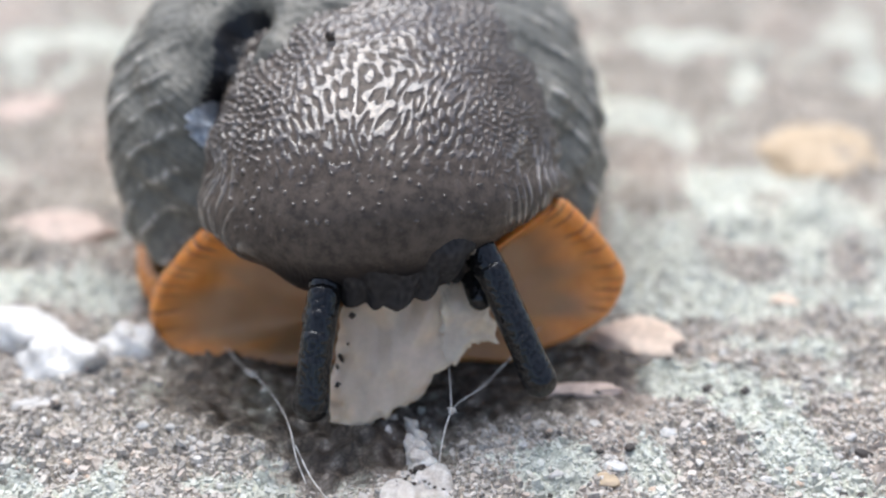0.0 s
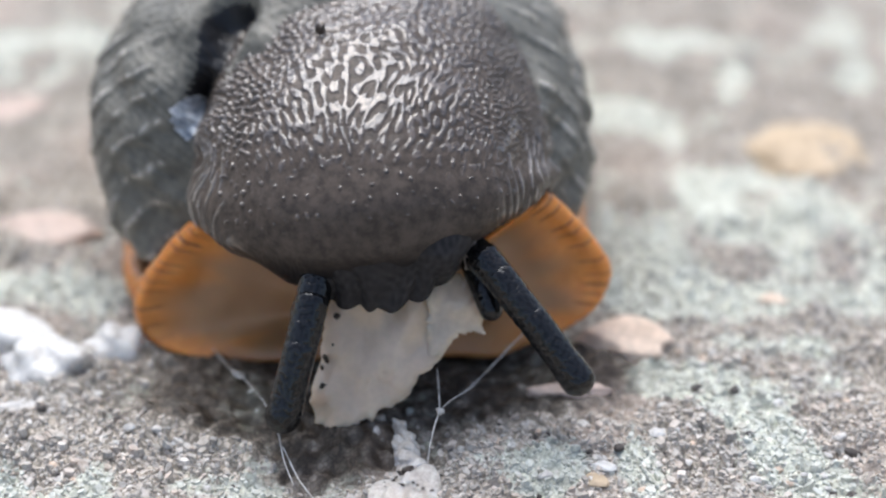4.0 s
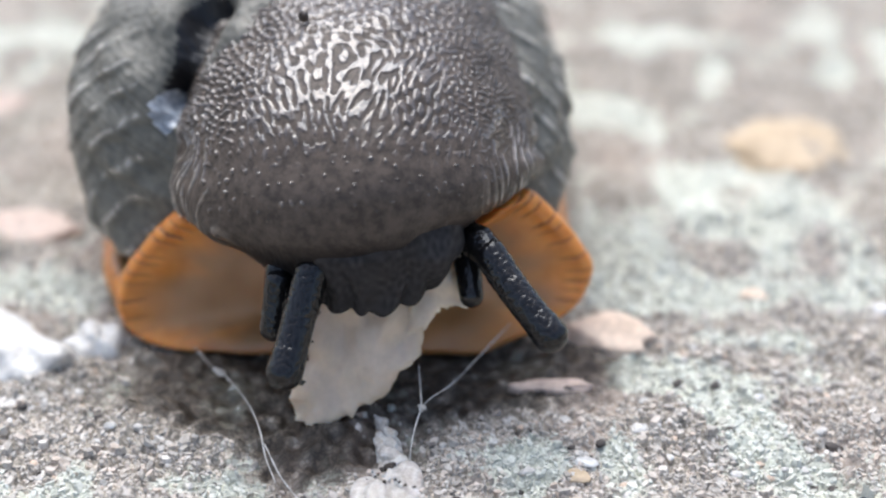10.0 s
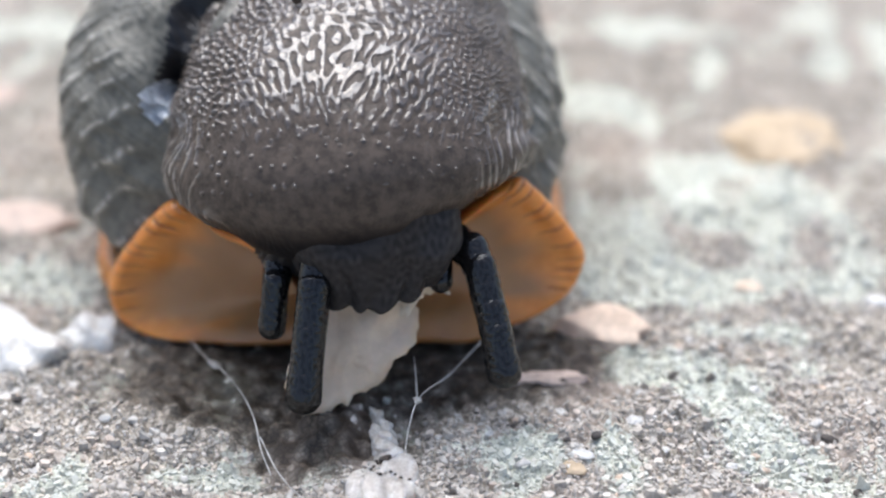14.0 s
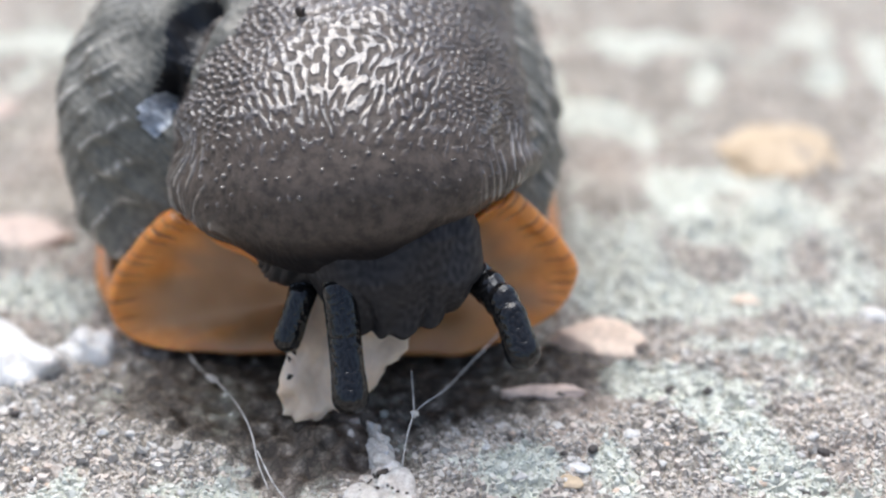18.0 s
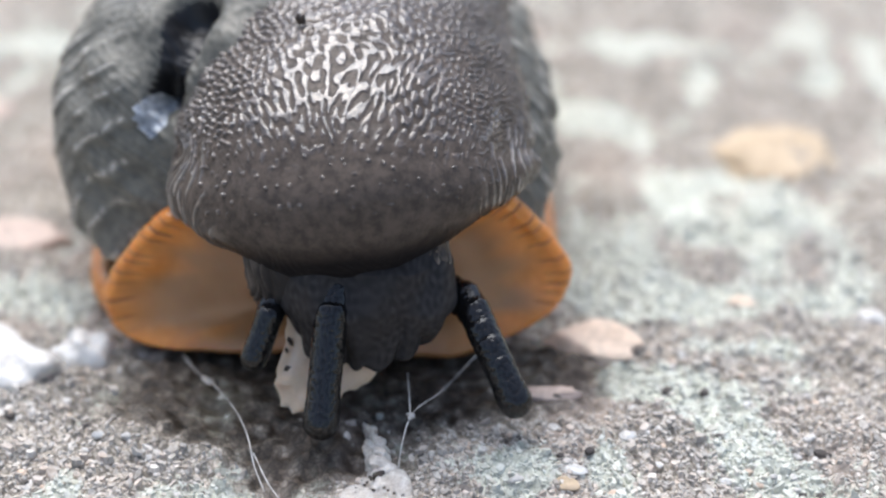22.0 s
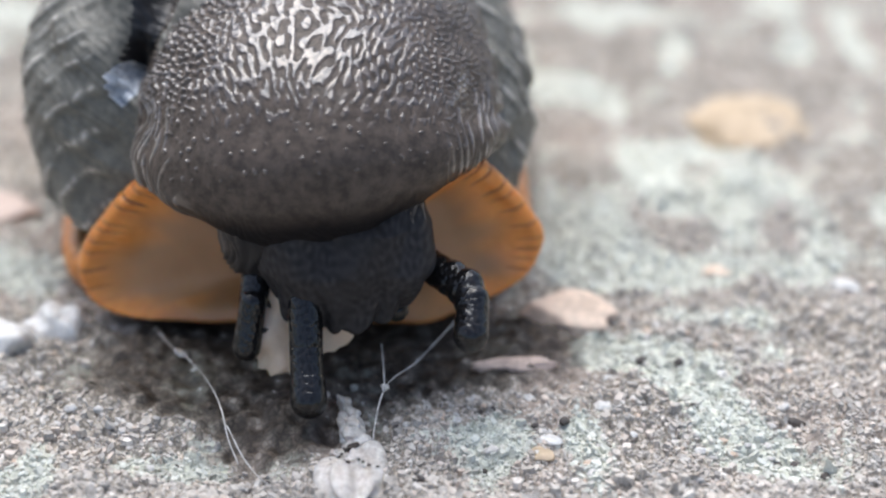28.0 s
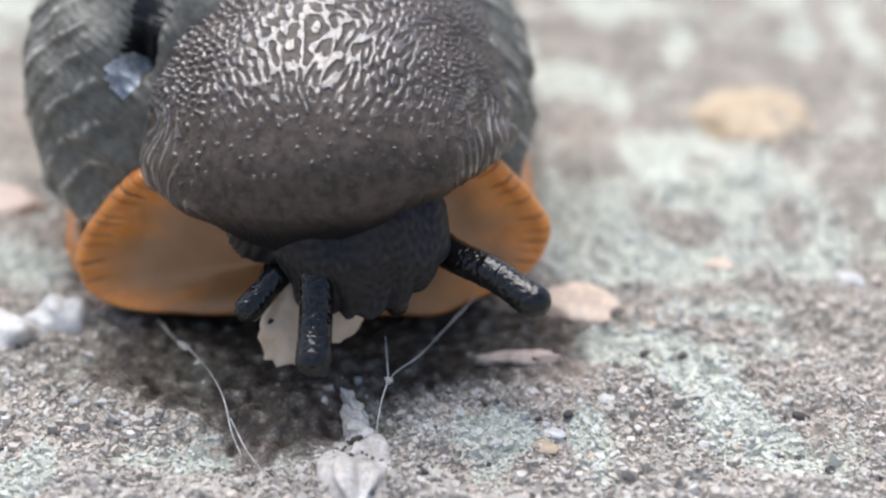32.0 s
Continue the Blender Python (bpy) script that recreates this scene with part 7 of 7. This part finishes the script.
    walk(left_feeler[0], [
        (0, stalk((-2.95, -4.77, 4.93), (-2.74, -4.26, 5.64))),
        (4, stalk((-2.92, -4.76, 5.26), (-2.65, -4.26, 5.96))),
        (6.5, stalk((-2.95, -4.66, 4.48), (-2.69, -4.25, 5.39))),
        (7, stalk((-2.48, -4.67, 4.27), (-2.34, -4.25, 5.19))),
        (8, stalk((-3.14, -4.66, 4.48), (-2.94, -4.25, 5.40))),
        (9, stalk((-3.96, -4.57, 4.35), (-3.72, -4.24, 5.49))),
        (10, stalk((-3.38, -4.61, 4.26), (-3.25, -4.24, 5.32))),
        (11, stalk((-2.93, -4.63, 3.99), (-2.92, -4.25, 5.01))),
        (12, stalk((-3.94, -4.62, 4.14), (-3.65, -4.25, 5.13))),
        (13, stalk((-3.20, -4.69, 4.29), (-3.14, -4.25, 5.17))),
        (14, stalk((-3.25, -4.65, 3.95), (-3.15, -4.25, 4.90))),
        (14.5, stalk((-3.54, -4.63, 3.53), (-3.36, -4.25, 4.53))),
        (16.5, stalk((-3.07, -4.72, 4.19), (-2.73, -4.26, 4.94))),
        (17, stalk((-3.33, -4.66, 4.00), (-2.83, -4.25, 4.80))),
        (18, stalk((-2.58, -4.67, 4.08), (-2.25, -4.25, 4.93))),
        (19, stalk((-3.13, -4.75, 4.55), (-2.59, -4.26, 5.11))),
        (20, stalk((-3.60, -4.74, 4.04), (-2.99, -4.26, 4.55))),
        (21, stalk((-4.40, -4.68, 3.98), (-3.68, -4.25, 4.53))),
        (22, stalk((-3.92, -4.65, 3.21), (-3.56, -4.25, 4.09))),
        (22.5, stalk((-4.80, -4.67, 3.40), (-4.20, -4.25, 4.10))),
        (23, stalk((-5.46, -4.66, 3.26), (-4.90, -4.25, 4.03))),
        (24, stalk((-5.38, -4.63, 2.42), (-4.87, -4.25, 3.29))),
        (25, stalk((-5.17, -4.69, 2.55), (-4.59, -4.25, 3.22))),
        (25.5, stalk((-4.81, -4.67, 2.12), (-4.32, -4.25, 2.89))),
        (27.5, stalk((-4.70, -4.68, 2.54), (-3.99, -4.25, 3.09))),
        (28, stalk((-3.02, -4.62, 2.22), (-2.84, -4.24, 3.24))),
        (29, stalk((-3.62, -4.70, 2.99), (-3.01, -4.26, 3.58))),
        (30, stalk((-3.49, -4.67, 2.87), (-2.89, -4.25, 3.59))),
        (31, stalk((-3.13, -4.68, 3.67), (-2.49, -4.25, 4.31))),
        (31.5, stalk((-2.94, -4.81, 4.05), (-2.45, -4.27, 4.50))),
        (32, stalk((-3.30, -4.74, 4.09), (-2.70, -4.26, 4.60))),
    ])
    walk(left_feeler[1], [
        (0, stalk((-2.74, -4.26, 5.64), (-2.55, -3.74, 6.33))),
        (4, stalk((-2.65, -4.26, 5.96), (-2.38, -3.74, 6.64))),
        (6.5, stalk((-2.69, -4.25, 5.39), (-2.44, -3.82, 6.30))),
        (7, stalk((-2.34, -4.25, 5.19), (-2.20, -3.82, 6.11))),
        (8, stalk((-2.94, -4.25, 5.40), (-2.75, -3.82, 6.31))),
        (9, stalk((-3.72, -4.24, 5.49), (-3.47, -3.90, 6.63))),
        (10, stalk((-3.25, -4.24, 5.32), (-3.12, -3.87, 6.38))),
        (11, stalk((-2.92, -4.25, 5.01), (-2.92, -3.85, 6.03))),
        (12, stalk((-3.65, -4.25, 5.13), (-3.36, -3.85, 6.11))),
        (13, stalk((-3.14, -4.25, 5.17), (-3.08, -3.79, 6.03))),
        (14, stalk((-3.15, -4.25, 4.90), (-3.05, -3.83, 5.85))),
        (14.5, stalk((-3.36, -4.25, 4.53), (-3.18, -3.85, 5.52))),
        (16.5, stalk((-2.73, -4.26, 4.94), (-2.39, -3.77, 5.68))),
        (17, stalk((-2.83, -4.25, 4.80), (-2.34, -3.82, 5.61))),
        (18, stalk((-2.25, -4.25, 4.93), (-1.93, -3.81, 5.78))),
        (19, stalk((-2.59, -4.26, 5.11), (-2.06, -3.75, 5.67))),
        (20, stalk((-2.99, -4.26, 4.55), (-2.40, -3.76, 5.05))),
        (21, stalk((-3.68, -4.25, 4.53), (-2.96, -3.81, 5.07))),
        (22, stalk((-3.56, -4.25, 4.09), (-3.20, -3.83, 4.97))),
        (22.5, stalk((-4.20, -4.25, 4.10), (-3.60, -3.81, 4.79))),
        (23, stalk((-4.90, -4.25, 4.03), (-4.35, -3.82, 4.79))),
        (24, stalk((-4.87, -4.25, 3.29), (-4.36, -3.84, 4.14))),
        (25, stalk((-4.59, -4.25, 3.22), (-4.02, -3.80, 3.88))),
        (25.5, stalk((-4.32, -4.25, 2.89), (-3.83, -3.81, 3.67))),
        (27.5, stalk((-3.99, -4.25, 3.09), (-3.29, -3.80, 3.63))),
        (28, stalk((-2.84, -4.24, 3.24), (-2.67, -3.86, 4.25))),
        (29, stalk((-3.01, -4.26, 3.58), (-2.40, -3.78, 4.16))),
        (30, stalk((-2.89, -4.25, 3.59), (-2.30, -3.82, 4.31))),
        (31, stalk((-2.49, -4.25, 4.31), (-1.86, -3.80, 4.94))),
        (31.5, stalk((-2.45, -4.27, 4.50), (-1.96, -3.71, 4.94))),
        (32, stalk((-2.70, -4.26, 4.60), (-2.11, -3.76, 5.11))),
    ])
    walk(left_feeler[2], [
        (0, stalk((-2.55, -3.74, 6.33), (-2.42, -2.98, 6.77))),
        (4, stalk((-2.38, -3.74, 6.64), (-2.20, -2.98, 7.08))),
        (6.5, stalk((-2.44, -3.82, 6.30), (-2.25, -3.08, 6.96))),
        (7, stalk((-2.20, -3.82, 6.11), (-2.10, -3.07, 6.77))),
        (8, stalk((-2.75, -3.82, 6.31), (-2.61, -3.07, 6.97))),
        (9, stalk((-3.47, -3.90, 6.63), (-3.27, -3.18, 7.56))),
        (10, stalk((-3.12, -3.87, 6.38), (-3.02, -3.14, 7.20))),
        (11, stalk((-2.92, -3.85, 6.03), (-2.92, -3.11, 6.80))),
        (12, stalk((-3.36, -3.85, 6.11), (-3.14, -3.12, 6.86))),
        (13, stalk((-3.08, -3.79, 6.03), (-3.04, -3.04, 6.64))),
        (14, stalk((-3.05, -3.83, 5.85), (-2.97, -3.08, 6.54))),
        (14.5, stalk((-3.18, -3.85, 5.52), (-3.05, -3.11, 6.28))),
        (16.5, stalk((-2.39, -3.77, 5.68), (-2.16, -3.02, 6.17))),
        (17, stalk((-2.34, -3.82, 5.61), (-1.99, -3.08, 6.19))),
        (18, stalk((-1.93, -3.81, 5.78), (-1.69, -3.06, 6.39))),
        (19, stalk((-2.06, -3.75, 5.67), (-1.72, -2.99, 6.02))),
        (20, stalk((-2.40, -3.76, 5.05), (-2.01, -3.00, 5.38))),
        (21, stalk((-2.96, -3.81, 5.07), (-2.45, -3.06, 5.45))),
        (22, stalk((-3.20, -3.83, 4.97), (-2.93, -3.08, 5.61))),
        (22.5, stalk((-3.60, -3.81, 4.79), (-3.17, -3.06, 5.28))),
        (23, stalk((-4.35, -3.82, 4.79), (-3.94, -3.08, 5.34))),
        (24, stalk((-4.36, -3.84, 4.14), (-3.98, -3.10, 4.79))),
        (25, stalk((-4.02, -3.80, 3.88), (-3.62, -3.04, 4.34))),
        (25.5, stalk((-3.83, -3.81, 3.67), (-3.48, -3.06, 4.22))),
        (27.5, stalk((-3.29, -3.80, 3.63), (-2.79, -3.05, 4.01))),
        (28, stalk((-2.67, -3.86, 4.25), (-2.54, -3.12, 5.03))),
        (29, stalk((-2.40, -3.78, 4.16), (-1.98, -3.03, 4.57))),
        (30, stalk((-2.30, -3.82, 4.31), (-1.88, -3.07, 4.82))),
        (31, stalk((-1.86, -3.80, 4.94), (-1.41, -3.05, 5.38))),
        (31.5, stalk((-1.96, -3.71, 4.94), (-1.68, -2.95, 5.20))),
        (32, stalk((-2.11, -3.76, 5.11), (-1.72, -3.00, 5.44))),
    ])
    walk(left_feeler[3], [
        (0, stalk((-2.42, -2.98, 6.77), (-2.37, -2.10, 6.95))),
        (4, stalk((-2.20, -2.98, 7.08), (-2.13, -2.10, 7.25))),
        (6.5, stalk((-2.25, -3.08, 6.96), (-2.16, -2.10, 7.28))),
        (7, stalk((-2.10, -3.07, 6.77), (-2.05, -2.10, 7.09))),
        (8, stalk((-2.61, -3.07, 6.97), (-2.54, -2.10, 7.29))),
        (9, stalk((-3.27, -3.18, 7.56), (-3.16, -2.10, 8.09))),
        (10, stalk((-3.02, -3.14, 7.20), (-2.97, -2.10, 7.64))),
        (11, stalk((-2.92, -3.11, 6.80), (-2.92, -2.10, 7.20))),
        (12, stalk((-3.14, -3.12, 6.86), (-3.02, -2.10, 7.25))),
        (13, stalk((-3.04, -3.04, 6.64), (-3.02, -2.10, 6.92))),
        (14, stalk((-2.97, -3.08, 6.54), (-2.93, -2.10, 6.88))),
        (14.5, stalk((-3.05, -3.11, 6.28), (-2.98, -2.10, 6.66))),
        (16.5, stalk((-2.16, -3.02, 6.17), (-2.06, -2.10, 6.38))),
        (17, stalk((-1.99, -3.08, 6.19), (-1.81, -2.10, 6.48))),
        (18, stalk((-1.69, -3.06, 6.39), (-1.58, -2.10, 6.67))),
        (19, stalk((-1.72, -2.99, 6.02), (-1.58, -2.10, 6.17))),
        (20, stalk((-2.01, -3.00, 5.38), (-1.84, -2.10, 5.51))),
        (21, stalk((-2.45, -3.06, 5.45), (-2.21, -2.10, 5.63))),
        (22, stalk((-2.93, -3.08, 5.61), (-2.80, -2.10, 5.93))),
        (22.5, stalk((-3.17, -3.06, 5.28), (-2.97, -2.10, 5.52))),
        (23, stalk((-3.94, -3.08, 5.34), (-3.75, -2.10, 5.61))),
        (24, stalk((-3.98, -3.10, 4.79), (-3.78, -2.10, 5.12))),
        (25, stalk((-3.62, -3.04, 4.34), (-3.44, -2.10, 4.55))),
        (25.5, stalk((-3.48, -3.06, 4.22), (-3.32, -2.10, 4.48))),
        (27.5, stalk((-2.79, -3.05, 4.01), (-2.57, -2.10, 4.19))),
        (28, stalk((-2.54, -3.12, 5.03), (-2.47, -2.10, 5.44))),
        (29, stalk((-1.98, -3.03, 4.57), (-1.80, -2.10, 4.75))),
        (30, stalk((-1.88, -3.07, 4.82), (-1.67, -2.10, 5.07))),
        (31, stalk((-1.41, -3.05, 5.38), (-1.20, -2.10, 5.59))),
        (31.5, stalk((-1.68, -2.95, 5.20), (-1.57, -2.10, 5.30))),
        (32, stalk((-1.72, -3.00, 5.44), (-1.55, -2.10, 5.58))),
    ])
    walk(right_feeler[0], [
        (0, stalk((4.63, -3.77, 5.61), (3.89, -1.40, 7.09))),
        (2, stalk((5.80, -3.62, 4.94), (4.40, -1.40, 6.99))),
        (3, stalk((4.91, -3.63, 4.87), (4.32, -1.40, 7.20))),
        (4, stalk((5.70, -3.62, 4.95), (4.62, -1.40, 7.24))),
        (4.5, stalk((6.50, -3.64, 5.29), (5.10, -1.40, 7.21))),
        (6.5, stalk((6.42, -3.69, 6.28), (5.65, -1.40, 8.17))),
        (7, stalk((5.16, -3.69, 5.71), (4.79, -1.40, 7.71))),
        (8, stalk((5.30, -3.67, 5.51), (4.98, -1.40, 7.64))),
        (9, stalk((6.08, -3.66, 5.86), (5.50, -1.40, 7.97))),
        (10, stalk((5.54, -3.67, 5.46), (5.18, -1.40, 7.59))),
        (11, stalk((5.39, -3.72, 5.87), (4.93, -1.40, 7.71))),
        (12, stalk((5.07, -3.74, 6.00), (4.74, -1.40, 7.75))),
        (13, stalk((4.44, -3.71, 5.90), (4.21, -1.40, 7.83))),
        (16.5, stalk((4.31, -3.79, 5.80), (4.06, -1.40, 7.31))),
        (20, stalk((4.38, -3.70, 4.82), (3.92, -1.40, 6.76))),
        (24, stalk((2.93, -3.63, 3.73), (2.50, -1.40, 6.08))),
        (28, stalk((3.86, -3.64, 3.63), (3.44, -1.40, 5.98))),
        (32, stalk((3.69, -3.64, 3.56), (3.27, -1.40, 5.90))),
    ])
    walk(torn_end, [
        (0.0, pose(0, 0, 0)),
        (3.0, pose(0, 0.0001, 0.0002)),
        (4.5, pose(0.0001, 0.0002, 0.0006)),
        (7.0, pose(0.0002, 0.0005, 0.0014)),
        (12.5, pose(0, 0.0006, 0.0013)),
        (14.5, pose(-0.0006, 0.0008, 0.0014)),
        (17.0, pose(-0.0020, 0.0016, 0.0021)),
        (19.0, pose(-0.0026, 0.0022, 0.0028)),
        (32.0, pose(-0.0028, 0.0026, 0.0030)),
    ])
    walk(food, [
        (0.0, pose(0, 0, 0)),
        (9.0, pose(-0.0002, 0, 0)),
        (13.0, pose(-0.0002, 0.0001, 0.0001)),
        (17.0, pose(-0.0004, 0.0004, 0.0003)),
        (20.0, pose(-0.0005, 0.0006, 0.0004)),
        (22.0, pose(-0.0004, 0.0008, 0.0007)),
        (23.0, pose(-0.0003, 0.0010, 0.0014)),
        (25.5, pose(-0.0003, 0.0010, 0.0013)),
        (28.0, pose(-0.0002, 0.0010, 0.0011)),
        (32.0, pose(-0.0001, 0.0010, 0.0012)),
    ])


motions()
